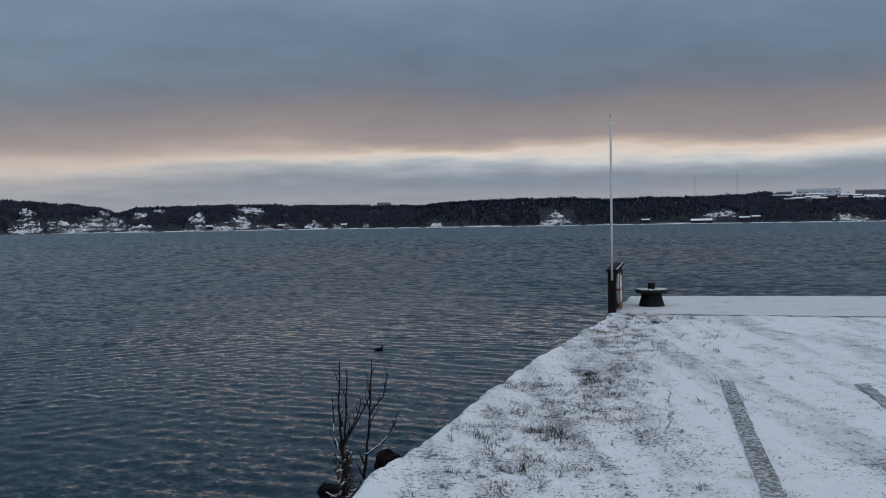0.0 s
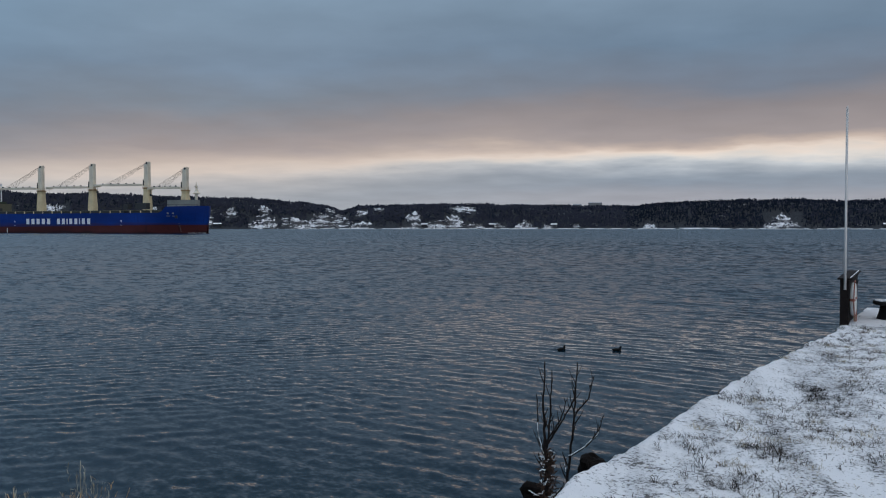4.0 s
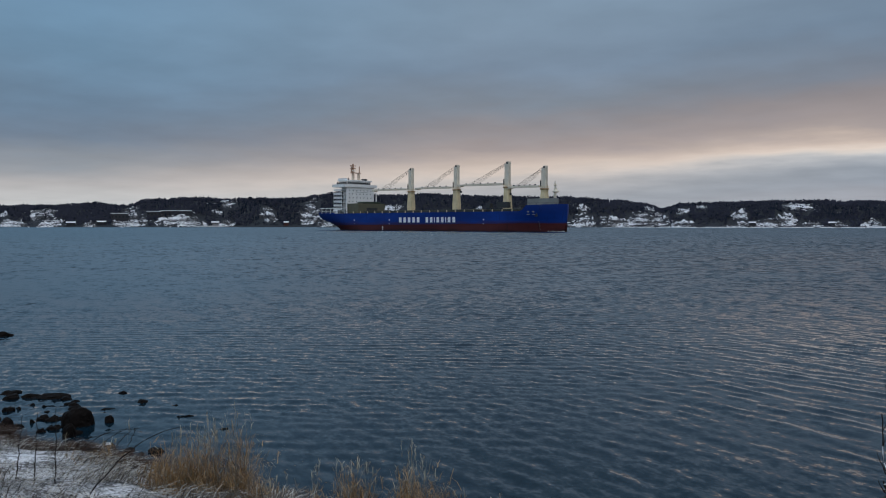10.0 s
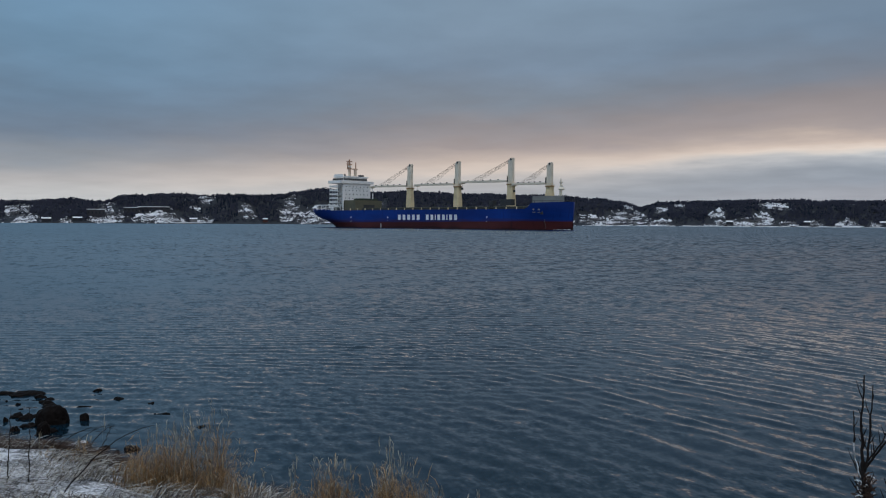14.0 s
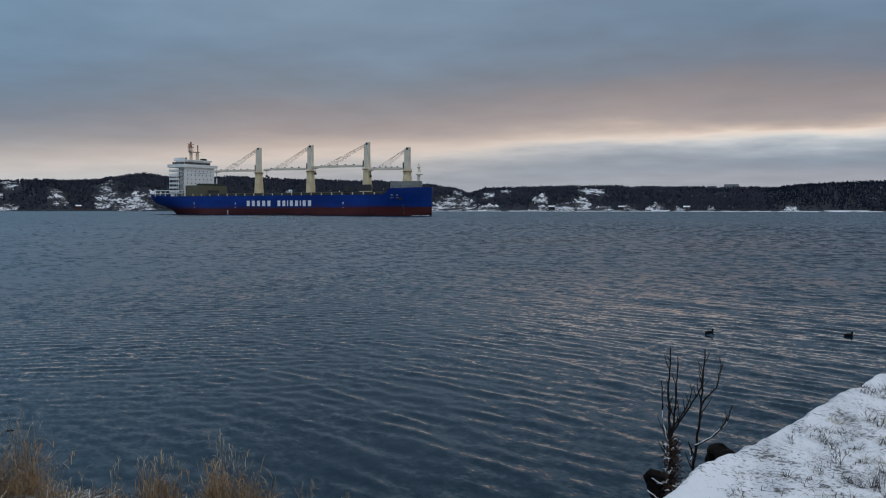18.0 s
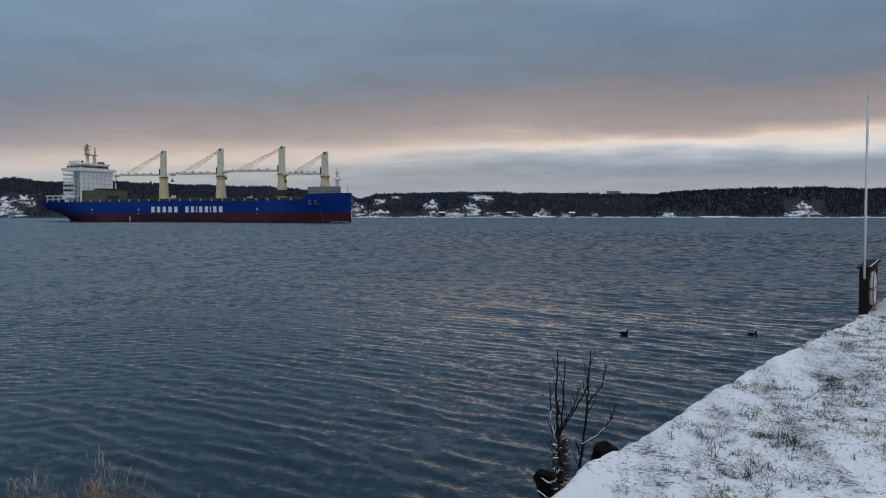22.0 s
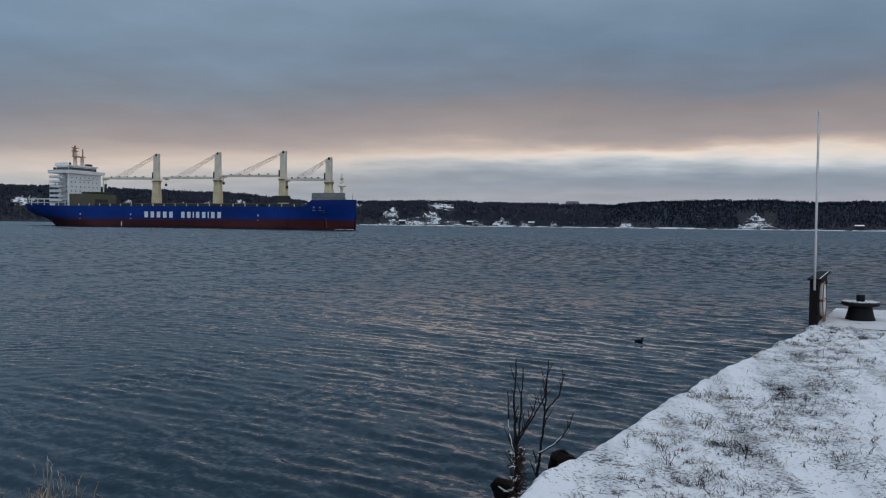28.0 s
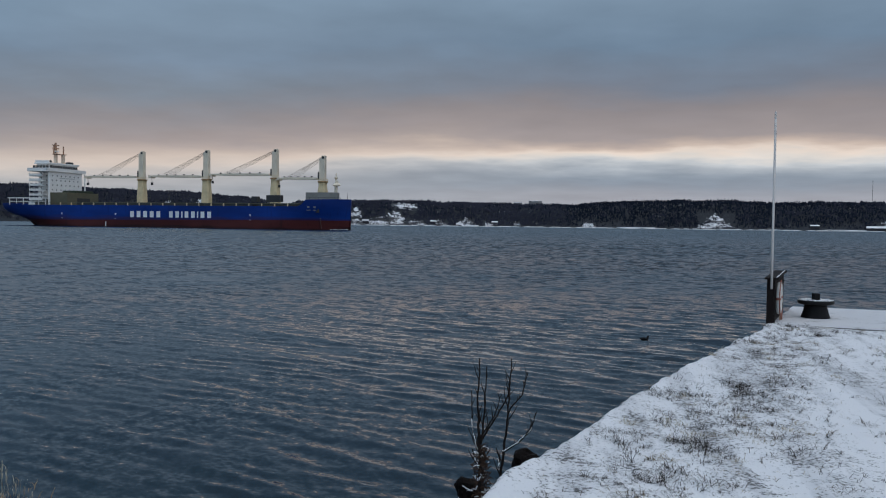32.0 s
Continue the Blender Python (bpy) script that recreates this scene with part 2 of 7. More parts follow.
def snow_over(name, ground, scale, line, steep, softness=0.25, snow=(0.86, 0.85, 0.87), streak=None):
    """Snow lying on what faces upwards, bare ground on steep and patchy spots. line: how much is bare."""
    m = bpy.data.materials.new(name)
    m.use_nodes = True
    nt = m.node_tree
    b = nt.nodes["Principled BSDF"]
    b.inputs["Roughness"].default_value = 0.75
    b.inputs["Specular IOR Level"].default_value = 0.25
    tc = nt.nodes.new("ShaderNodeTexCoord")
    geo = nt.nodes.new("ShaderNodeNewGeometry")
    sp = nt.nodes.new("ShaderNodeSeparateXYZ")
    nt.links.new(geo.outputs["Normal"], sp.inputs[0])
    n1 = nt.nodes.new("ShaderNodeTexNoise")
    n1.inputs["Scale"].default_value, n1.inputs["Detail"].default_value, n1.inputs["Roughness"].default_value = scale, 8, 0.62
    n2 = nt.nodes.new("ShaderNodeTexNoise")
    n2.inputs["Scale"].default_value, n2.inputs["Detail"].default_value = scale * 9, 5
    source = tc.outputs["Object"]
    if streak:
        mp = nt.nodes.new("ShaderNodeMapping")
        mp.inputs["Rotation"].default_value, mp.inputs["Scale"].default_value = (0, radians(streak[0]), 0), streak[1]
        nt.links.new(source, mp.inputs["Vector"])
        source = mp.outputs[0]
    for n in (n1, n2):
        nt.links.new(source, n.inputs["Vector"])
    up = mmath(nt, "MULTIPLY", mmath(nt, "SUBTRACT", 1.0, sp.outputs[2]), steep)
    k = mmath(nt, "ADD", n1.outputs["Fac"], mmath(nt, "MULTIPLY", mmath(nt, "SUBTRACT", n2.outputs["Fac"], 0.5), 0.5))
    k = mmath(nt, "SUBTRACT", mmath(nt, "SUBTRACT", k, up), line)
    k = mmath(nt, "DIVIDE", k, softness, clamp=True)
    rock = nt.nodes.new("ShaderNodeMixRGB")
    rock.inputs[1].default_value = (*[c * 0.55 for c in ground], 1)
    rock.inputs[2].default_value = (*[c * 1.35 for c in ground], 1)
    nt.links.new(n2.outputs["Fac"], rock.inputs[0])
    white = nt.nodes.new("ShaderNodeMixRGB")
    white.inputs[1].default_value = (*[c * 0.9 for c in snow], 1)
    white.inputs[2].default_value = (*snow, 1)
    nt.links.new(n1.outputs["Fac"], white.inputs[0])
    mix = nt.nodes.new("ShaderNodeMixRGB")
    nt.links.new(k, mix.inputs[0])
    nt.links.new(rock.outputs[0], mix.inputs[1])
    nt.links.new(white.outputs[0], mix.inputs[2])
    nt.links.new(mix.outputs[0], b.inputs["Base Color"])
    bp = nt.nodes.new("ShaderNodeBump")
    bp.inputs["Strength"].default_value, bp.inputs["Distance"].default_value = 0.4, 0.25 / scale
    nt.links.new(n2.outputs["Fac"], bp.inputs["Height"])
    nt.links.new(bp.outputs[0], b.inputs["Normal"])
    return m


def water_material():
    """Dark fjord water: short ripples and a lean towards the camera, on top of the modelled waves."""
    m = bpy.data.materials.new("strait_water")
    m.use_nodes = True
    nt = m.node_tree
    b = nt.nodes["Principled BSDF"]
    b.inputs["Base Color"].default_value = (0.004, 0.016, 0.027, 1)
    b.inputs["Roughness"].default_value = 0.08
    b.inputs["IOR"].default_value = 1.333
    tc = nt.nodes.new("ShaderNodeTexCoord")
    turn = nt.nodes.new("ShaderNodeMapping")
    turn.inputs["Rotation"].default_value = (0, 0, radians(WIND))
    nt.links.new(tc.outputs["Object"], turn.inputs["Vector"])
    geo = nt.nodes.new("ShaderNodeNewGeometry")
    spot = nt.nodes.new("ShaderNodeSeparateXYZ")
    nt.links.new(geo.outputs["Position"], spot.inputs[0])
    far = mmath(nt, "SQRT", mmath(nt, "ADD", mmath(nt, "MULTIPLY", spot.outputs[0], spot.outputs[0]), mmath(nt, "MULTIPLY", spot.outputs[1], spot.outputs[1])))

    def ripples(sx, sy, detail):
        mp = nt.nodes.new("ShaderNodeMapping")
        mp.inputs["Scale"].default_value = (sx, sy, 1)
        nt.links.new(turn.outputs[0], mp.inputs["Vector"])
        n = nt.nodes.new("ShaderNodeTexNoise")
        n.inputs["Scale"].default_value, n.inputs["Detail"].default_value = 1.0, detail
        nt.links.new(mp.outputs[0], n.inputs["Vector"])
        return n

    def span(value, lo, hi):
        return mmath(nt, "DIVIDE", mmath(nt, "SUBTRACT", value, lo), hi - lo, clamp=True)

    # ruffled fields and slicks, drawn out down the wind
    gust = mmath(nt, "ADD", mmath(nt, "MULTIPLY", span(ripples(0.03, 0.09, 2).outputs["Fac"], 0.34, 0.66), 0.8),
                 mmath(nt, "MULTIPLY", span(ripples(0.16, 0.40, 2).outputs["Fac"], 0.34, 0.66), 0.7))
    gust = mmath(nt, "ADD", gust, 0.35)
    lean_x, lean_y = None, None
    # along the wind, across it, strengths, detail, and from what distance on the scale matters
    for sx, sy, ax, ay, detail, near, full in (RIPPLES):
        s = nt.nodes.new("ShaderNodeSeparateColor")
        nt.links.new(ripples(sx, sy, detail).outputs["Color"], s.inputs[0])
        k = span(far, near, full) if full > 0 else 1.0
        px = mmath(nt, "MULTIPLY", mmath(nt, "MULTIPLY", mmath(nt, "SUBTRACT", s.outputs[0], 0.5), ax), k)
        py = mmath(nt, "MULTIPLY", mmath(nt, "MULTIPLY", mmath(nt, "SUBTRACT", s.outputs[1], 0.5), ay), k)
        lean_x = px if lean_x is None else mmath(nt, "ADD", lean_x, px)
        lean_y = py if lean_y is None else mmath(nt, "ADD", lean_y, py)
    lean_x, lean_y = mmath(nt, "MULTIPLY", lean_x, gust), mmath(nt, "MULTIPLY", lean_y, gust)
    cw, sw = math.cos(radians(WIND)), math.sin(radians(WIND))
    vec = nt.nodes.new("ShaderNodeCombineXYZ")
    nt.links.new(mmath(nt, "ADD", mmath(nt, "MULTIPLY", lean_x, cw), mmath(nt, "MULTIPLY", lean_y, sw)), vec.inputs[0])
    nt.links.new(mmath(nt, "SUBTRACT", mmath(nt, "MULTIPLY", lean_y, cw), mmath(nt, "MULTIPLY", lean_x, sw)), vec.inputs[1])
    add = nt.nodes.new("ShaderNodeVectorMath")
    nt.links.new(geo.outputs["Normal"], add.inputs[0])
    nt.links.new(vec.outputs[0], add.inputs[1])
    # normals leaned to the camera, fitting its view, in place of hidden wave backs
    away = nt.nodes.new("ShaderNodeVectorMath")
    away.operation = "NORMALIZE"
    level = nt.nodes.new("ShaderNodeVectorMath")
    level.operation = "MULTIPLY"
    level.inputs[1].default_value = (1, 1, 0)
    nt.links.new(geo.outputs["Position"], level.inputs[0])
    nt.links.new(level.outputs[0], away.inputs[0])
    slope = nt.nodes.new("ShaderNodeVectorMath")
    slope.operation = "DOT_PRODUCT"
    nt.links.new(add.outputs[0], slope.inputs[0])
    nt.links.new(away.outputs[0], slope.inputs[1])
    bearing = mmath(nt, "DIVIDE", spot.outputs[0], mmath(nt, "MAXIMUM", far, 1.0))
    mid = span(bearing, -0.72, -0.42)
    view_lean = mmath(nt, "MULTIPLY", span(far, VIEW_LEAN[0], VIEW_LEAN[1]), mmath(nt, "ADD", VIEW_LEAN[3], mmath(nt, "MULTIPLY", mid, VIEW_LEAN[4])))
    # close by, less lean on bearings near the quay, to brighten them in view
    quay_side = mmath(nt, "MULTIPLY", span(bearing, -0.48, -0.24), mmath(nt, "SUBTRACT", 1.0, span(far, 30.0, 60.0)))
    view_lean = mmath(nt, "ADD", view_lean, mmath(nt, "SUBTRACT", VIEW_LEAN[2], mmath(nt, "MULTIPLY", quay_side, VIEW_LEAN[5])))
    # less lean too on the left bearings, to brighten that water in view
    view_lean = mmath(nt, "SUBTRACT", view_lean, mmath(nt, "MULTIPLY", mmath(nt, "SUBTRACT", 1.0, span(bearing, -0.85, -0.55)), VIEW_LEAN[6]))
    # patches of more or less lean for wave groups, farther out the larger
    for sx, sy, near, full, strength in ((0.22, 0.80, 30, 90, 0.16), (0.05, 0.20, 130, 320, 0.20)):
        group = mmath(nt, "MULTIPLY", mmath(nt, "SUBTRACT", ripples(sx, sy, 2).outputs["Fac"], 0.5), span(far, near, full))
        view_lean = mmath(nt, "ADD", view_lean, mmath(nt, "MULTIPLY", group, strength))
    leaned = mmath(nt, "SUBTRACT", slope.outputs["Value"], view_lean)
    limit = mmath(nt, "SUBTRACT", mmath(nt, "DIVIDE", AWAY_LIMIT[0], mmath(nt, "MAXIMUM", far, 8.0)), mmath(nt, "ADD", AWAY_LIMIT[1], mmath(nt, "MULTIPLY", span(far, 16.0, 52.0), AWAY_LIMIT[2])))
    limit = mmath(nt, "SUBTRACT", limit, mmath(nt, "MULTIPLY", span(far, 90.0, 350.0), AWAY_LIMIT[3]))
    excess = mmath(nt, "ADD", mmath(nt, "MAXIMUM", mmath(nt, "SUBTRACT", leaned, limit), 0.0), view_lean)
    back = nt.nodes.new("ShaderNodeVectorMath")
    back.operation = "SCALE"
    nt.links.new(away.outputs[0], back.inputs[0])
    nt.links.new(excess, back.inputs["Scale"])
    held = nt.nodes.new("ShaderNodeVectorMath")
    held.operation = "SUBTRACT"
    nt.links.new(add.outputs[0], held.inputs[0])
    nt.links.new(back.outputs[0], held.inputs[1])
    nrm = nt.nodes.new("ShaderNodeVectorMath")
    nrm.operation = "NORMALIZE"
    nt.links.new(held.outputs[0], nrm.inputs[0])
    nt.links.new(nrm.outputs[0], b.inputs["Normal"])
    return m


RIPPLES = ((13.0, 8.0, 0.24, 0.22, 1, 0, 0), (5.4, 3.2, 0.36, 0.26, 2, 0, 0), (3.2, 1.7, 1.0, 0.5, 2, 18, 60), (1.3, 0.6, 1.8, 0.85, 2, 26, 90), (0.35, 0.14, 0.75, 0.26, 2, 80, 260))
VIEW_LEAN = (12.0, 80.0, 0.05, 0.0, 0.05, 0.045, 0.035)     # distances from the camera; lean towards it close by, added farther out, added but for the left, taken off by the quay and to the left
# caps how far the normals may lean away from the camera
AWAY_LIMIT = (1.9, 0.023, 0.056, 0.03)
WIND = 121.0          # the waves run along this turn of the x axis (degrees)
BAY = 58.0            # and these along the left bank
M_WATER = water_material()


def hull_paint(name, base, worn, streak, foot, line):
    """Ship's side paint: chalky fields, run-down streaks, and a scuffed band at the height line."""
    m = bpy.data.materials.new(name)
    m.use_nodes = True
    nt = m.node_tree
    b = nt.nodes["Principled BSDF"]
    b.inputs["Roughness"].default_value, b.inputs["Specular IOR Level"].default_value = 0.5, 0.15
    tc = nt.nodes.new("ShaderNodeTexCoord")
    pos = nt.nodes.new("ShaderNodeSeparateXYZ")
    nt.links.new(tc.outputs["Object"], pos.inputs[0])

    def tex(stretch, detail):
        mp = nt.nodes.new("ShaderNodeMapping")
        mp.inputs["Scale"].default_value = stretch
        nt.links.new(tc.outputs["Object"], mp.inputs["Vector"])
        n = nt.nodes.new("ShaderNodeTexNoise")
        n.inputs["Scale"].default_value, n.inputs["Detail"].default_value = 1.0, detail
        nt.links.new(mp.outputs[0], n.inputs["Vector"])
        return n.outputs["Fac"]

    def blend(k, c0, c1):
        mix = nt.nodes.new("ShaderNodeMixRGB")
        nt.links.new(k, mix.inputs[0])
        for i, c in ((1, c0), (2, c1)):
            if isinstance(c, tuple):
                mix.inputs[i].default_value = (*c, 1)
            else:
                nt.links.new(c, mix.inputs[i])
        return mix.outputs[0]

    fields, runs, scuff = tex((0.03, 0.03, 0.10), 4), tex((0.55, 0.55, 0.05), 3), tex((0.06, 0.06, 0.5), 5)
    col = blend(mmath(nt, "DIVIDE", mmath(nt, "SUBTRACT", fields, 0.42), 0.25, clamp=True), base, worn)
    col = blend(mmath(nt, "MULTIPLY", mmath(nt, "DIVIDE", mmath(nt, "SUBTRACT", runs, 0.60), 0.12, clamp=True), 0.45), col, streak)
    edge = mmath(nt, "ADD", pos.outputs[2], mmath(nt, "MULTIPLY", mmath(nt, "SUBTRACT", scuff, 0.5), 5.0))
    k = mmath(nt, "SUBTRACT", 1.0, mmath(nt, "MULTIPLY", mmath(nt, "ABSOLUTE", mmath(nt, "SUBTRACT", edge, line[0])), 1.0 / line[1]), clamp=True)
    col = blend(mmath(nt, "MULTIPLY", k, line[2]), col, foot)
    nt.links.new(col, b.inputs["Base Color"])
    return m


M_FUNNEL = mat("blue_hull_paint", (0.004, 0.040, 0.25), 0.5, spec=0.3, vary=0.5, scale=0.12, grain=1.5, bump=0.05)
M_HULL = hull_paint("blue_hull_side", (0.003, 0.028, 0.180), (0.004, 0.046, 0.28), (0.006, 0.016, 0.085), (0.042, 0.022, 0.060), (3.5, 2.4, 0.95))
M_RED = hull_paint("red_antifouling", (0.062, 0.014, 0.016), (0.100, 0.026, 0.027), (0.032, 0.016, 0.020), (0.020, 0.012, 0.014), (0.2, 1.3, 0.9))
M_WHITE = mat("ship_white", (0.93, 0.91, 0.88), 0.5, vary=0.12, scale=0.3, grain=4, bump=0.03)
M_CREAM = mat("crane_cream", (0.80, 0.64, 0.38), 0.5, vary=0.28, scale=0.3, grain=4, bump=0.03)
M_JIB = mat("jib_cream", (0.82, 0.72, 0.57), 0.5, vary=0.2, scale=0.3, grain=4, bump=0.03)
M_DARK = mat("dark_steel", (0.03, 0.032, 0.035), 0.5, vary=0.3, scale=1.0, grain=12)
M_COAMING = mat("dark_coaming", (0.055, 0.06, 0.055), 0.7, vary=0.3, scale=0.4, grain=4)
M_OLIVE = mat("olive_steel", (0.13, 0.12, 0.075), 0.6, vary=0.25, scale=0.4, grain=4)
M_DECKGREY = mat("deck_grey", (0.22, 0.23, 0.22), 0.6, vary=0.25, scale=0.4, grain=4)
M_GREEN = mat("dark_green_tarp", (0.035, 0.05, 0.03), 0.8, vary=0.3, scale=0.6, grain=5)
M_RUST = mat("mast_red_brown", (0.45, 0.25, 0.16), 0.6, vary=0.25, scale=0.6, grain=5)
M_RUSTCREAM = mat("rust_streaked_cream", (0.78, 0.66, 0.52), 0.6, vary=0.3, scale=0.8, grain=5, second=(0.55, 0.38, 0.27))
M_PLATFORM = mat("rusty_platform", (0.42, 0.28, 0.12), 0.6, vary=0.3, scale=0.8, grain=5, second=(0.22, 0.12, 0.06))
M_FOAM = mat("wave_foam", (0.62, 0.66, 0.70), 0.6, vary=0.3, scale=1.0, grain=8, bump=0.2)
M_GLASS = mat("dark_glazing", (0.02, 0.024, 0.028), 0.12, vary=0.1, scale=1, bump=0)
M_LETTER = mat("white_marking", (0.90, 0.91, 0.92), 0.5, vary=0.06, scale=0.5, bump=0)
M_WIRE = mat("wire_rope", (0.17, 0.15, 0.125), 0.6, vary=0.2, scale=1, bump=0)
# the blue of distant haze is mixed into both tree colours
M_SPRUCE_HAZY = mat("conifer_wood", (0.018, 0.024, 0.037), 1.0, vary=0.3, scale=0.03, grain=0.4, bump=0, island=True, second=(0.014, 0.018, 0.028), spec=0.0)
M_BARE_HAZY = mat("bare_wood", (0.050, 0.053, 0.073), 1.0, vary=0.3, scale=0.02, grain=0.4, bump=0, island=True, second=(0.036, 0.038, 0.054), spec=0.0)
M_HILL = snow_over("hill_floor", (0.020, 0.022, 0.028), 0.035, 0.66, 0.4, 0.12)
M_OUTCROP = snow_over("snowy_rock", (0.05, 0.048, 0.052), 0.075, 0.44, 0.10, 0.10, streak=(24, (0.5, 0.45, 2.2)))
M_ROCK = mat("wet_shore_rock", (0.012, 0.009, 0.008), 0.6, spec=0.04, vary=0.5, scale=2.5, grain=30, bump=0.5)
M_ROCKSNOW = snow_over("shore_rock_with_snow", (0.05, 0.042, 0.036), 3.0, 0.34, 0.7, 0.1)
M_TAR = mat("tarred_wood", (0.016, 0.011, 0.010), 0.75, spec=0.15, vary=0.4, scale=6, grain=70, bump=0.4)
M_POLE = mat("white_pole_paint", (0.60, 0.56, 0.53), 0.4, vary=0.1, scale=3, grain=30, bump=0.02)
M_RING = mat("white_ring_canvas", (0.70, 0.68, 0.64), 0.6, vary=0.12, scale=8, grain=90, bump=0.1)
M_ORANGE = mat("orange_band", (0.30, 0.10, 0.065), 0.6, vary=0.2, scale=8, bump=0.05)
M_ROPE = mat("rope", (0.38, 0.30, 0.22), 0.8, vary=0.2, scale=20, bump=0.2)
M_IRON = mat("cast_iron", (0.010, 0.010, 0.011), 0.6, spec=0.2, metal=0.1, vary=0.4, scale=6, grain=60, bump=0.4)
M_BARK = mat("bark", (0.022, 0.016, 0.014), 0.85, spec=0.15, vary=0.4, scale=20, grain=160, bump=0.4)
M_SNOW = mat("fresh_snow", (0.87, 0.86, 0.87), 0.8, vary=0.06, scale=8, grain=90, bump=0.3, spec=0.2)
M_REED = mat("dry_reed", (0.46, 0.28, 0.13), 0.8, vary=0.4, scale=1.5, grain=20, bump=0, island=True, second=(0.17, 0.09, 0.04), spec=0.2)
M_STRAW = mat("pale_straw", (0.50, 0.44, 0.33), 0.8, vary=0.4, scale=1.5, grain=20, bump=0, island=True, second=(0.16, 0.12, 0.075), spec=0.2)
M_FROST = mat("frosted_straw", (0.72, 0.69, 0.64), 0.85, vary=0.3, scale=1.5, grain=20, bump=0, island=True, second=(0.30, 0.25, 0.19), spec=0.2)
M_GRASS = mat("withered_grass", (0.11, 0.085, 0.070), 0.85, vary=0.4, scale=1.2, grain=20, bump=0, island=True, second=(0.040, 0.036, 0.034), spec=0.2)
M_DUCK = mat("dark_plumage", (0.012, 0.011, 0.011), 0.7, spec=0.1, vary=0.3, scale=20, grain=120, bump=0.2)
M_CREEPER = mat("withered_creeper", (0.10, 0.055, 0.036), 0.85, spec=0.15, vary=0.5, scale=20, grain=160, bump=0.3, second=(0.02, 0.014, 0.012))
M_BILL = mat("bill_pale", (0.45, 0.42, 0.36), 0.5, vary=0.1, scale=20, bump=0)
M_WALLDARK = mat("dark_boarding", (0.026, 0.026, 0.032), 0.8, vary=0.3, scale=0.5, grain=4)
M_WALLWHITE = mat("white_hall_panels", (0.88, 0.87, 0.85), 0.7, vary=0.25, scale=0.05, grain=0.6, bump=0.02)
M_WALLPALE = mat("pale_plaster", (0.26, 0.25, 0.25), 0.8, vary=0.15, scale=0.2, grain=3)
M_WALLRED = mat("red_boarding", (0.10, 0.030, 0.022), 0.8, vary=0.25, scale=0.5, grain=4)


# ---- water ----
def axis_steps(lo, hi, fine_lo, fine_hi, step, grow):
    xs = list(np.arange(fine_lo, fine_hi + step / 2, step))
    s, x = step, fine_hi
    while x < hi:
        s *= grow
        x += s
        xs.append(x)
    s, x = step, fine_lo
    low = []
    while x > lo:
        s *= grow
        x -= s
        low.append(x)
    return np.array(low[::-1] + xs)


def grid_faces(nx, ny):
    i = np.arange(nx - 1)[:, None] * ny + np.arange(ny - 1)[None, :]
    return np.stack([i, i + ny, i + ny + 1, i + 1], -1).reshape(-1, 4)


def np_smooth(k):
    k = np.clip(k, 0, 1)
    return k * k * (3 - 2 * k)


def rough_np(x, y, seed, octaves=((0.7, 1.0), (1.9, 0.5), (4.7, 0.25), (11.0, 0.12))):
    """A cheap field of crossed sines, about -1 to 1."""
    rng = np.random.default_rng(seed)
    out = np.zeros_like(x)
    for f, a in octaves:
        for _ in range(4):
            t, p = rng.uniform(0, 6.28, 2)
            out += a * 0.5 * np.sin(f * 2.2 * (x * math.cos(t) + y * math.sin(t)) + p + 1.5 * np.sin(f * (x * math.sin(t) - y * math.cos(t)) + p))
    return out


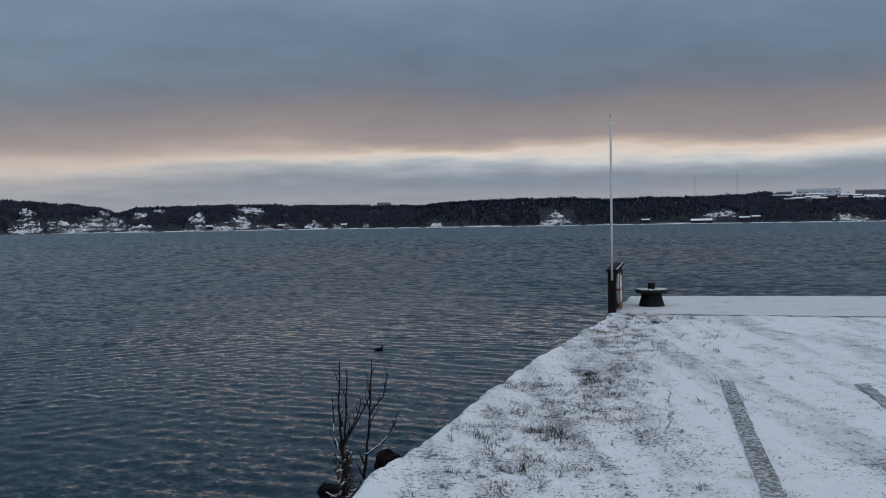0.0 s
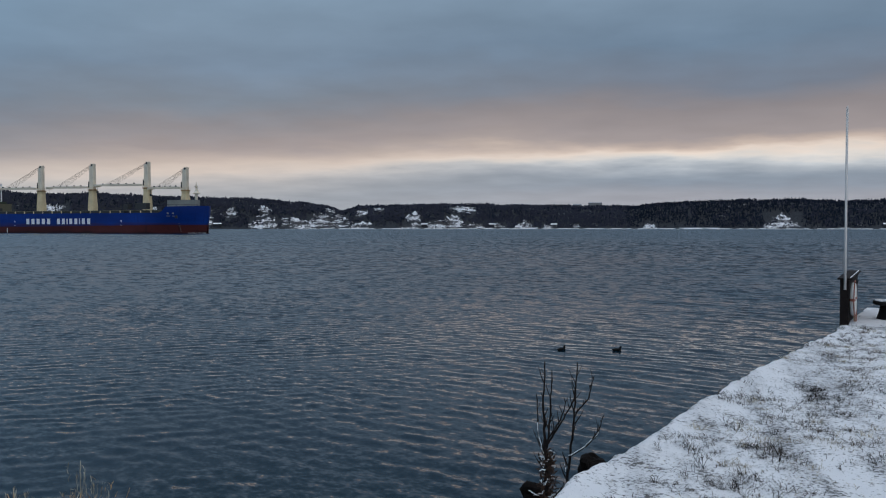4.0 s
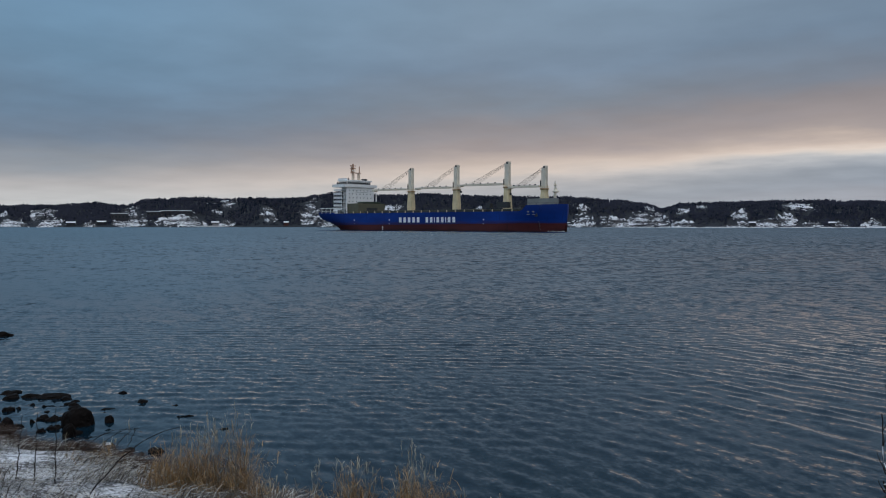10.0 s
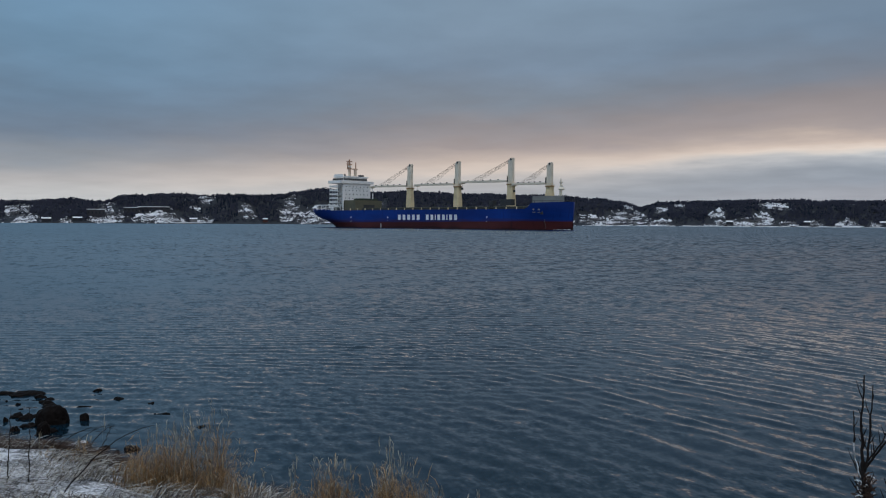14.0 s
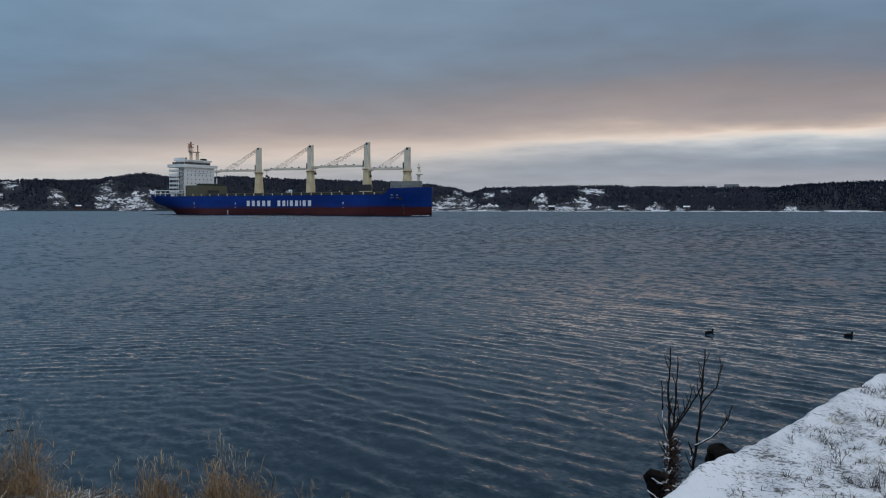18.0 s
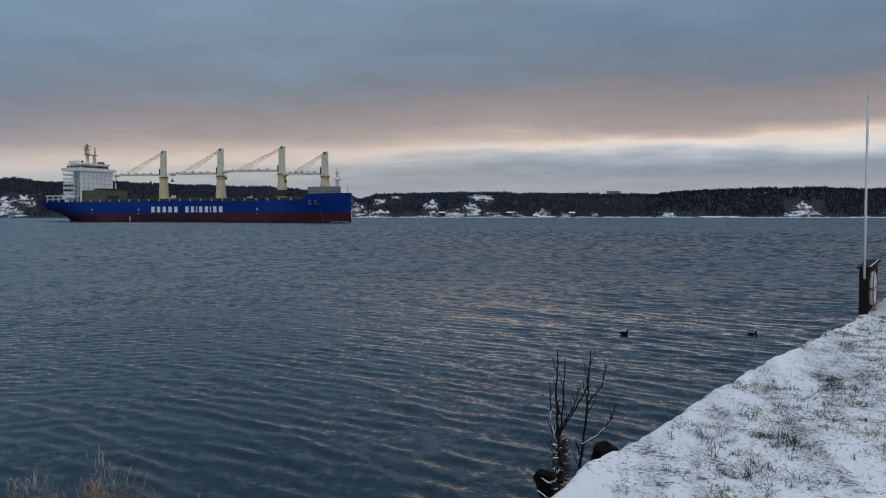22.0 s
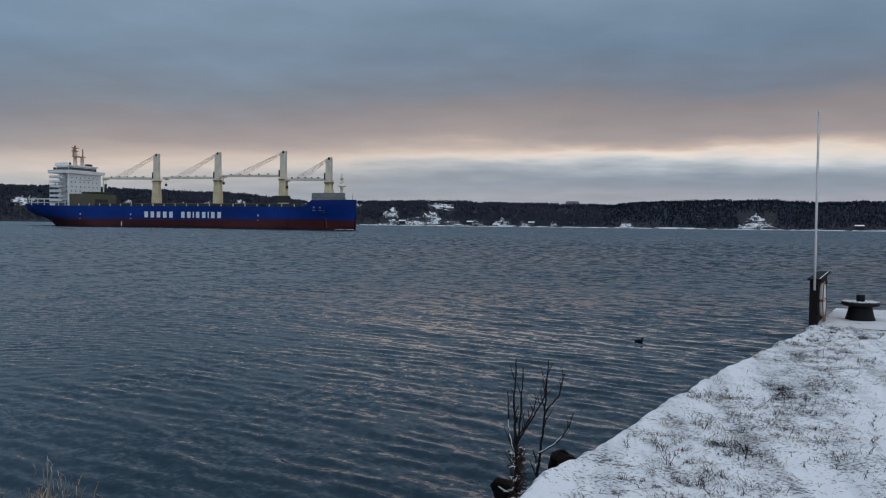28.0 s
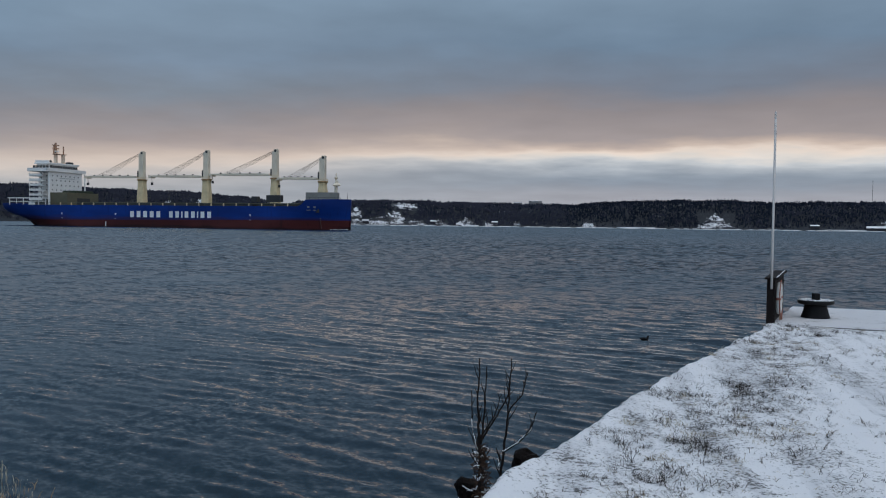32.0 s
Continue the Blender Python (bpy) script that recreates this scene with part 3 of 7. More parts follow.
def build_water():
    """A fan of water from behind the quay to the horizon, with the chop as real waves."""
    ax, ay = 0.0, -12.0
    fine = np.arange(-0.70, 1.40, 0.0036)
    turns = np.concatenate([np.arange(-2.2, -0.70, 0.06), fine, np.arange(1.43, 2.3, 0.06)])
    rows, r = [], 5.0
    while r < 4200:
        rows.append(r)
        r += max(0.085, 0.0034 * (r - 12)) if r < 260 else r * (0.012 if r < 1250 else 0.06)
    rows = np.array(rows)
    gt, gr = np.meshgrid(turns, rows, indexing="ij")
    gx, gy = ax - np.sin(gt) * gr, ay + np.cos(gt) * gr
    step = np.gradient(rows)
    rng = np.random.default_rng(5)
    gust = np.clip(0.95 + 0.32 * rough_np(gx, gy, 31, ((0.02, 1.0), (0.09, 0.8), (0.3, 0.5))), 0.4, 1.6)
    # quieter close under the bank; the longer waves die out along the left bank
    out = np.hypot(gx, gy)
    gust *= 0.5 + 0.5 * np_smooth((out - 9) / 18)
    bay = np_smooth((-gx - 2) / 14) * (1 - np_smooth((out - 60) / 120))
    swell = gust * (1 - 0.88 * bay) * (0.6 + 0.4 * np_smooth((out - 20) / 50))
    swell *= 1 + 1.1 * np_smooth((out - 60) / 110)
    x, y, z = gx.copy(), gy.copy(), np.zeros_like(gx)
    # the wind sea, and ripples that swing in towards the left bank
    trains = [(0.27 * 1.05 ** k, radians(WIND), 0.26 if 0.27 * 1.05 ** k < 1.8 else 0.40, None) for k in range(62)]
    trains += [(0.27 * 1.06 ** k, radians(BAY), 0.34, 0.58 * bay) for k in range(18)]
    for length, way, spread, weight in trains:
        turn = way + rng.normal(0, spread)
        peak = 0.78 * math.exp(-(math.log(length / 0.46) / 0.45) ** 2) + 0.75 * math.exp(-(math.log(length / 1.0) / 0.38) ** 2)
        slope = (0.009 if length < 1.4 else 0.0065) + 0.025 * peak
        amp = slope * length / (2 * math.pi) * 1.41
        n = int(np.searchsorted(step, length / 2.4))
        if n == 0:
            continue
        fade = np.clip(2.2 - 5.0 * step[:n] / length, 0, 1)[None, :] * (gust * weight if weight is not None else gust * (1 - 0.6 * bay) if length < 0.75 else swell)[:, :n] * amp
        c, s = math.cos(turn), -math.sin(turn)
        wave = 2 * math.pi / length * (gx[:, :n] * c + gy[:, :n] * s) + rng.uniform(0, 6.28)
        z[:, :n] += fade * np.sin(wave)
        # crests narrower than troughs
        push = fade * np.cos(wave) * 0.8
        x[:, :n] += push * c
        y[:, :n] += push * s
    verts = np.stack([x, y, z], -1).reshape(-1, 3)
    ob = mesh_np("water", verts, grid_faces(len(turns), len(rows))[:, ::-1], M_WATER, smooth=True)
    return tagged(ob, "dark rippled winter water of a broad strait", "water", kind="structure")


water = build_water()

# ---- the near ground: quay and bank ----
QUAY_LINE = [(60, 12.2), (11.1, 20.5), (4.85, 21.6), (3.62, 17.85), (2.80, 15.6), (2.12, 14.0), (1.67, 12.85), (0.84, 10.72), (0.42, 9.5), (0.06, 8.47),
             (-0.33, 7.29), (-0.56, 6.65), (-0.78, 5.85), (-1.1, 4.4), (-1.6, 1.0), (-3, -8), (-60, -60), (60, -60)]
BANK_LINE = [(60, 8), (0.5, 8.0), (-0.6, 9.2), (-1.8, 8.5), (-3.25, 8.25), (-4.8, 8.3), (-6.2, 7.85), (-7.5, 7.35), (-8.7, 7.15), (-9.9, 7.2),
             (-11.0, 7.2), (-12.3, 7.0), (-13.6, 7.05), (-15.0, 7.0), (-17.5, 6.0), (-30, -6), (-300, -90), (-3500, -200), (-3500, -3500), (3500, -3500), (3500, -200), (300, -60)]


def signed(px, py, poly):
    """Distance to the outline, positive inside."""
    best = np.full(px.shape, 1e9)
    inside = np.zeros(px.shape, bool)
    for (x0, y0), (x1, y1) in zip(poly, poly[1:] + poly[:1]):
        dx, dy = x1 - x0, y1 - y0
        k = np.clip(((px - x0) * dx + (py - y0) * dy) / (dx * dx + dy * dy), 0, 1)
        best = np.minimum(best, np.hypot(px - x0 - k * dx, py - y0 - k * dy))
        if y0 != y1:
            cross = ((y0 > py) != (y1 > py)) & (px < (x1 - x0) * (py - y0) / (y1 - y0) + x0)
            inside ^= cross
    return np.where(inside, best, -best)


def ground_height(x, y):
    x, y = np.asarray(x, float), np.asarray(y, float)
    dq = signed(x, y, QUAY_LINE) + 0.016 * rough_np(x, y, 3, ((0.9, 0.8), (2.6, 0.9), (6.5, 0.6), (15.0, 0.3)))
    db = signed(x, y, BANK_LINE) + 0.10 * rough_np(x, y, 4)
    top = QUAY + 0.012 * rough_np(x, y, 6, ((1.0, 1.0), (3.0, 0.8), (8.0, 0.6))) + 0.04 * np_smooth((0.6 - dq) / 0.6) * np_smooth(dq / 0.1)
    zq = -2.0 + (top + 2.0) * np_smooth((dq + 0.11) / 0.14)
    zb = np.interp(db, [-30, -4, -1, 0, 0.35, 1.0, 3, 6, 10, 3000], [-4, -1.6, -0.45, 0, 0.12, 0.50, 0.98, 1.45, 1.75, 2.5]) + 0.045 * rough_np(x, y, 8)
    return np.maximum(zq, zb)


# a finer table of the near ground, to stand things on it
GX0, GY0, GSTEP = -24.0, 0.0, 0.05
GTABLE = ground_height(*[g.ravel() for g in np.meshgrid(np.arange(GX0, 14, GSTEP), np.arange(GY0, 24, GSTEP), indexing="ij")]).reshape(760, 480)


def z_at(x, y):
    u, v = min(758.0, max(0.0, (x - GX0) / GSTEP)), min(478.0, max(0.0, (y - GY0) / GSTEP))
    i, j = int(u), int(v)
    a, b = u - i, v - j
    return float((GTABLE[i, j] * (1 - a) + GTABLE[i + 1, j] * a) * (1 - b) + (GTABLE[i, j + 1] * (1 - a) + GTABLE[i + 1, j + 1] * a) * b)


def ground_material():
    """Thin trampled snow with withered turf showing through."""
    m = bpy.data.materials.new("snow_on_turf")
    m.use_nodes = True
    nt = m.node_tree
    b = nt.nodes["Principled BSDF"]
    b.inputs["Roughness"].default_value, b.inputs["Specular IOR Level"].default_value = 0.8, 0.2
    tc = nt.nodes.new("ShaderNodeTexCoord")
    geo = nt.nodes.new("ShaderNodeNewGeometry")
    sp = nt.nodes.new("ShaderNodeSeparateXYZ")
    nt.links.new(geo.outputs["Normal"], sp.inputs[0])
    pos = nt.nodes.new("ShaderNodeSeparateXYZ")
    nt.links.new(tc.outputs["Object"], pos.inputs[0])
    def tex(scale, detail, rough=0.5, stretch=None):
        n = nt.nodes.new("ShaderNodeTexNoise")
        n.inputs["Scale"].default_value, n.inputs["Detail"].default_value, n.inputs["Roughness"].default_value = scale, detail, rough
        src = tc.outputs["Object"]
        if stretch:
            mp = nt.nodes.new("ShaderNodeMapping")
            mp.inputs["Scale"].default_value, mp.inputs["Rotation"].default_value = stretch, (0, 0, radians(16))
            nt.links.new(src, mp.inputs["Vector"])
            src = mp.outputs[0]
        nt.links.new(src, n.inputs["Vector"])
        return n.outputs["Fac"]
    broad, mid, speck, lane = tex(0.55, 4), tex(4.0, 5, 0.6), tex(26.0, 4, 0.65), tex(1.0, 5, 0.6, (2.2, 0.22, 1))
    # turf tips: fine specks, dense where the broad fields say so
    dens = mmath(nt, "ADD", mmath(nt, "MULTIPLY", broad, 0.20), mmath(nt, "MULTIPLY", mid, 0.34))
    bare = mmath(nt, "ADD", mmath(nt, "MULTIPLY", speck, 0.62), dens)
    bare = mmath(nt, "ADD", bare, mmath(nt, "MULTIPLY", mmath(nt, "SUBTRACT", 1.0, sp.outputs[2]), 0.25))
    low = mmath(nt, "DIVIDE", mmath(nt, "SUBTRACT", 1.5, pos.outputs[2]), 0.5, clamp=True)
    bare = mmath(nt, "ADD", bare, mmath(nt, "MULTIPLY", low, 0.085))
    # the strip of turf along the edge, and the streaky wear between the wheel lanes
    strip = mmath(nt, "DIVIDE", mmath(nt, "ADD", mmath(nt, "SUBTRACT", pos.outputs[0], mmath(nt, "MULTIPLY", pos.outputs[1], 0.32)), 1.25), 1.25)
    strip = mmath(nt, "SUBTRACT", 1.0, mmath(nt, "MULTIPLY", strip, strip), clamp=True)
    bare = mmath(nt, "ADD", bare, mmath(nt, "MULTIPLY", strip, 0.042))
    bare = mmath(nt, "ADD", bare, mmath(nt, "MULTIPLY", mmath(nt, "SUBTRACT", lane, 0.5), 0.24))
    crumbs = tex(55.0, 2, 0.5)
    bare = mmath(nt, "ADD", bare, mmath(nt, "MULTIPLY", mmath(nt, "SUBTRACT", crumbs, 0.5), 0.22))
    bare = mmath(nt, "DIVIDE", mmath(nt, "SUBTRACT", bare, 0.640), 0.08, clamp=True)
    worn = mmath(nt, "DIVIDE", mmath(nt, "SUBTRACT", mmath(nt, "ADD", lane, mmath(nt, "MULTIPLY", mmath(nt, "SUBTRACT", mid, 0.5), 0.3)), 0.47), 0.22, clamp=True)
    white = nt.nodes.new("ShaderNodeMixRGB")
    white.inputs[1].default_value = (0.84, 0.83, 0.85, 1)
    white.inputs[2].default_value = (0.52, 0.52, 0.545, 1)
    nt.links.new(mmath(nt, "MULTIPLY", worn, 0.8), white.inputs[0])
    turf = nt.nodes.new("ShaderNodeMixRGB")
    turf.inputs[1].default_value = (0.032, 0.030, 0.029, 1)
    turf.inputs[2].default_value = (0.11, 0.103, 0.097, 1)
    nt.links.new(mid, turf.inputs[0])
    mix = nt.nodes.new("ShaderNodeMixRGB")
    nt.links.new(mmath(nt, "MULTIPLY", bare, 0.9), mix.inputs[0])
    nt.links.new(white.outputs[0], mix.inputs[1])
    nt.links.new(turf.outputs[0], mix.inputs[2])
    # bare soil and stones on the steep faces
    steep = mmath(nt, "DIVIDE", mmath(nt, "SUBTRACT", 0.62, sp.outputs[2]), 0.2, clamp=True)
    wet = mmath(nt, "DIVIDE", mmath(nt, "SUBTRACT", mmath(nt, "ADD", 0.22, mmath(nt, "MULTIPLY", mid, 0.7)), pos.outputs[2]), 0.12, clamp=True)
    mix2 = nt.nodes.new("ShaderNodeMixRGB")
    nt.links.new(mmath(nt, "MAXIMUM", steep, wet), mix2.inputs[0])
    nt.links.new(mix.outputs[0], mix2.inputs[1])
    mix2.inputs[2].default_value = (0.045, 0.038, 0.032, 1)
    nt.links.new(mix2.outputs[0], b.inputs["Base Color"])
    bp = nt.nodes.new("ShaderNodeBump")
    bp.inputs["Strength"].default_value, bp.inputs["Distance"].default_value = 0.8, 0.04
    nt.links.new(mmath(nt, "ADD", mid, mmath(nt, "MULTIPLY", speck, 0.5)), bp.inputs["Height"])
    nt.links.new(bp.outputs[0], b.inputs["Normal"])
    return m


M_GROUND = ground_material()


def build_ground():
    xs = axis_steps(-3400, 3400, -14, 12, 0.10, 1.10)
    ys = axis_steps(-3400, 60, 2, 23, 0.10, 1.10)
    near = np.arange(-0.36, 0.13, 0.03)
    xs = np.concatenate([xs[xs < -0.38], near, xs[xs > 0.14]])
    gx, gy = np.meshgrid(xs, ys, indexing="ij")
    # the grid leans along the quay edge, so that the edge runs true
    edge = sorted((y, x) for x, y in QUAY_LINE[2:14])
    gx = gx + np.interp(gy, [e[0] for e in edge], [e[1] for e in edge])
    z = ground_height(gx.ravel(), gy.ravel())
    verts = np.stack([gx.ravel(), gy.ravel(), z], -1)
    ob = mesh_np("ground", verts, grid_faces(len(xs), len(ys)), M_GROUND, smooth=True)
    return tagged(ob, "snow-dusted turf bank and quay ground with withered grass", "ground", kind="structure")


ground = build_ground()


def build_apron():
    """The concrete deck along the quay head, a finger higher than the turf, under smooth snow."""
    bm = bmesh.new()
    inner = [(3.80, 17.72), (8.87, 16.44), (60, 4.0)]
    outer = [(4.93, 21.68), (11.12, 20.58), (60, 12.3)]
    rows = []
    for (ax, ay), (bx, by) in zip(inner, outer):
        rows.append([bm.verts.new((ax, ay, QUAY - 0.6)), bm.verts.new((ax, ay, QUAY + 0.015)), bm.verts.new((ax + 0.03, ay + 0.10, QUAY + 0.035)),
                     bm.verts.new((bx, by - 0.08, QUAY + 0.04)), bm.verts.new((bx, by, QUAY + 0.02)), bm.verts.new((bx, by, -2.0))])
    for r0, r1 in zip(rows, rows[1:]):
        for k in range(5):
            bm.faces.new((r0[k], r1[k], r1[k + 1], r0[k + 1]))
    bm.faces.new(rows[0])
    bmesh.ops.recalc_face_normals(bm, faces=bm.faces)
    ob = link("quay_apron", bm, snow_over("snow_on_concrete", (0.22, 0.215, 0.21), 1.6, 0.20, 0.55, 0.2, snow=(0.71, 0.70, 0.72)))
    return tagged(ob, "concrete quay head under a smooth sheet of snow", "quay", kind="structure")


apron = build_apron()

# ---- the far shore ----
SHORE = 1110.0
# azimuth, skyline over the shoreline in metres, trees included
CREST = [(-60, 44), (-26.3, 40), (-23, 41), (-21.7, 48), (-19.6, 44), (-16, 44), (-11.9, 43), (-8.5, 45), (-4.6, 45), (-0.6, 42), (2.2, 37), (7.2, 39.5),
         (11.8, 40.5), (18.5, 40), (20.4, 37.5), (21.6, 31), (22.9, 40), (24.5, 44), (28.4, 49), (33.8, 51), (37.2, 54), (41.5, 53), (43.6, 58), (45.4, 53), (46.4, 48),
         (49.4, 46), (54.0, 46), (56.5, 42), (57.7, 34), (59.7, 36), (63, 33), (90, 34)]
TREE = 5.2


def shore_radius(az):
    return SHORE + 16 * math.sin(az * 0.31) + 9 * math.sin(az * 1.1 + 1) + 4 * math.sin(az * 3.7)


def hill_height(az, r):
    """Height of the far land at azimuth az and distance r."""
    p = (r - shore_radius(az)) / 190.0
    top = lerp_table(CREST, az) - TREE
    bumps = noise.noise(Vector((az * 0.9, r * 0.02, 3.3))) * 2.4 + noise.noise(Vector((az * 3.1, r * 0.05, 8.1))) * 1.6
    rise = smooth01(p * 0.94 + 0.06) if p > -0.06 else 0
    fall = smooth01((p - 1.3) / 2.2) * 0.35
    return -3 + (3.4 if p > 0 else 3.4 * smooth01((p + 0.1) / 0.1)) + (top - 2) * rise * (1 - fall) + bumps * smooth01(p * 2.0) * smooth01(1.8 - p)


def build_hills():
    azs = np.arange(-62, 92.01, 0.3)
    rs = [SHORE - 60 + 0.0] + [SHORE - 40 + 11 * k for k in range(14)] + [SHORE + 114 + 22 * k for k in range(10)] + [1480, 1650, 1900, 2300, 3000]
    verts = []
    for az in azs:
        for r in rs:
            p = place(az, r)
            verts.append((p.x, p.y, hill_height(az, r)))
    faces = grid_faces(len(azs), len(rs))[:, ::-1]
    ob = mesh_np("far_hills", np.array(verts), faces, M_HILL, smooth=True)
    return tagged(ob, "low wooded hills with patchy snow across the strait", "hills", kind="structure")


hills = build_hills()

# bare rock showing through the wood: azimuth, half width, foot height, height
OUTCROPS = [(26.9, 21, 0, 17), (24.6, 24, 0, 15), (22.6, 30, 0, 21), (20.3, 14, 0, 9), (20.3, 9, 20, 6), (19.1, 8, 26, 4), (22.4, 7, 25, 5), (26.9, 8, 24, 8), (34.1, 7, 20, 5), (29.1, 7, 20, 5),
            (42.9, 14, 14, 12), (44.4, 22, 0, 24), (16.7, 13, 11, 12), (16.4, 24, 0, 8), (14.9, 15, 0, 9), (13.9, 14, 0, 17), (13.2, 19, 25, 7), (12.3, 11, 0, 6), (10.7, 10, 0, 7), (8.9, 12, 0, 8),
            (7.4, 7, 0, 4), (5.4, 5, 0, 6), (0.4, 9, 0, 5), (-7.9, 24, 0, 21), (-18.6, 26, 6, 7), (-26.4, 22, 0, 7),
            (64.4, 19, 0, 8), (64.8, 8, 13, 4), (62.6, 15, 12, 12), (62.2, 17, 0, 9), (59.9, 9, 0, 5), (57.5, 22, 0, 18), (57.4, 12, 21, 5), (54.3, 33, 0, 22), (52.0, 8, 19, 5), (51.2, 12, 29, 10), (51.4, 13, 0, 6),
            (48.6, 12, 8, 20), (45.8, 15, 3, 38), (43.7, 16, 0, 12), (40.0, 14, 22, 9), (31.0, 15, 2, 22)]


def build_shore_ice():
    """A low broken shelf of snowy ice along the far waterline."""
    azs = np.arange(-30, 25.6, 0.06)
    verts = []
    for az in azs:
        r = shore_radius(az) - 9
        tall = 0.5 * smooth01(noise.noise(Vector((az * 1.7, 2.0, 0))) * 2.2 + 0.75) * smooth01((25.5 - az) / 3) + 0.12 * noise.noise(Vector((az * 14, 7.0, 0)))
        for off, z in ((0, -0.5), (0.6, tall), (9, tall + 0.25), (20, tall + 0.6)):
            p = place(az, r + off)
            verts.append((p.x, p.y, z))
    ob = mesh_np("shore_ice", np.array(verts), grid_faces(len(azs), 4)[:, ::-1], M_SNOW, smooth=False)
    return tagged(ob, "low snowy ice shelf along the far waterline", "ice", kind="structure")


build_shore_ice()


def foot_radius(az, z):
    """Where the far slope reaches the height z."""
    r = shore_radius(az) + 2
    while hill_height(az, r) < z and r < SHORE + 190:
        r += 2
    return r


def build_outcrops():
    """Rock faces that hug the slope, with ledges and an uneven outline."""
    kept = []
    nu, nv = 56, 40
    for k, (az, half, foot, tall) in enumerate(OUTCROPS):
        r0, r1 = foot_radius(az, foot), foot_radius(az, foot + tall) + 6
        if r1 - r0 < 26:
            r1 = r0 + 26
        wide = math.degrees(half * 1.2 / SHORE)
        verts = []
        for i in range(nu):
            u = 2 * i / (nu - 1) - 1
            for j in range(nv):
                v = j / (nv - 1)
                q, r = az + u * wide, r0 - 6 + (r1 - r0 + 12) * v
                spot = Vector((u * half * 0.11, v * (r1 - r0) * 0.07, k * 3.7))
                edge = 1.0 - math.hypot(u / (1.06 - (0.95 if tall > 20 and half > 22 and az < 0 else 0.4) * v), (v - 0.45) * 1.9) + 0.60 * noise.noise(spot * 1.3) + 0.35 * noise.noise(spot * 3.1)
                ledge = abs(noise.noise(spot * 2.2 + Vector((u * 1.5, -u * 2, 0)))) * 4.0 + noise.noise(spot * 6.0) * 0.7
                p = place(q, r)
                verts.append((p.x, p.y, hill_height(q, r) - 3.0 + (2.8 + ledge) * smooth01(edge * 3.2)))
        ob = mesh_np("snowy_outcrop", np.array(verts), grid_faces(nu, nv)[:, ::-1], M_OUTCROP)
        tagged(ob, "bare rock knoll half covered in snow among dark woods", "rock", "rock knolls on the far shore")
        kept.append((az, half, r0, r1))
    return kept


OUT_SPOTS = build_outcrops()


def on_rock(az, r, margin, wide):
    for a0, half, r0, r1 in OUT_SPOTS:
        if abs(radians(az - a0)) * SHORE < half * wide and r0 - margin < r < r1 - 3:
            return True
    return False


def tree_template(kind, seed):
    """A small far tree as arrays: verts, triangles; one unit high."""
    rng = np.random.default_rng(seed)
    vs, fs = [], []
    if kind == "spruce":
        layers = 4
        for k in range(layers):
            z0 = 0.08 + 0.80 * k / layers
            z1 = min(1.0, z0 + 0.36)
            rad = 0.20 * (1 - k / layers) ** 0.85 + 0.02
            n = 5
            b = len(vs)
            for i in range(n):
                a = 2 * math.pi * (i + rng.uniform(-.25, .25)) / n
                rr = rad * rng.uniform(0.65, 1.2)
                vs.append((rr * math.cos(a), rr * math.sin(a), z0 + rng.uniform(-.04, .03)))
            vs.append((rng.uniform(-.01, .01), rng.uniform(-.01, .01), z1))
            for i in range(n):
                fs.append((b + i, b + (i + 1) % n, b + n))
    else:
        clumps = 7 if kind == "pine" else 8
        for k in range(clumps):
            a, u = rng.uniform(0, 6.28), rng.uniform(0, 1)
            z = (0.50 + 0.45 * u) if kind == "pine" else (0.25 + 0.70 * u)
            wide = (0.28 if kind == "pine" else 0.30) * math.sin(math.pi * min(0.97, 0.25 + 0.72 * u)) * rng.uniform(0.3, 1)
            c = np.array([wide * math.cos(a), wide * math.sin(a), z])
            s = rng.uniform(0.10, 0.17) if kind == "pine" else rng.uniform(0.09, 0.17)
            b = len(vs)
            for d in ((1, 0, 0), (-.5, .87, 0), (-.5, -.87, 0), (0, 0, 1.5 if kind != "pine" else .8), (0, 0, -.7)):
                vs.append(tuple(c + s * np.array(d) * rng.uniform(0.7, 1.4, 3)))
            for f in ((0, 1, 3), (1, 2, 3), (2, 0, 3), (1, 0, 4), (2, 1, 4), (0, 2, 4)):
                fs.append(tuple(b + i for i in f))
        b = len(vs)
        for d in ((.02, 0), (-.01, .017), (-.01, -.017)):
            vs.append((d[0], d[1], 0))
        vs.append((0, 0, 0.8))
        for i in range(3):
            fs.append((b + i, b + (i + 1) % 3, b + 3))
    return np.array(vs), np.array(fs)


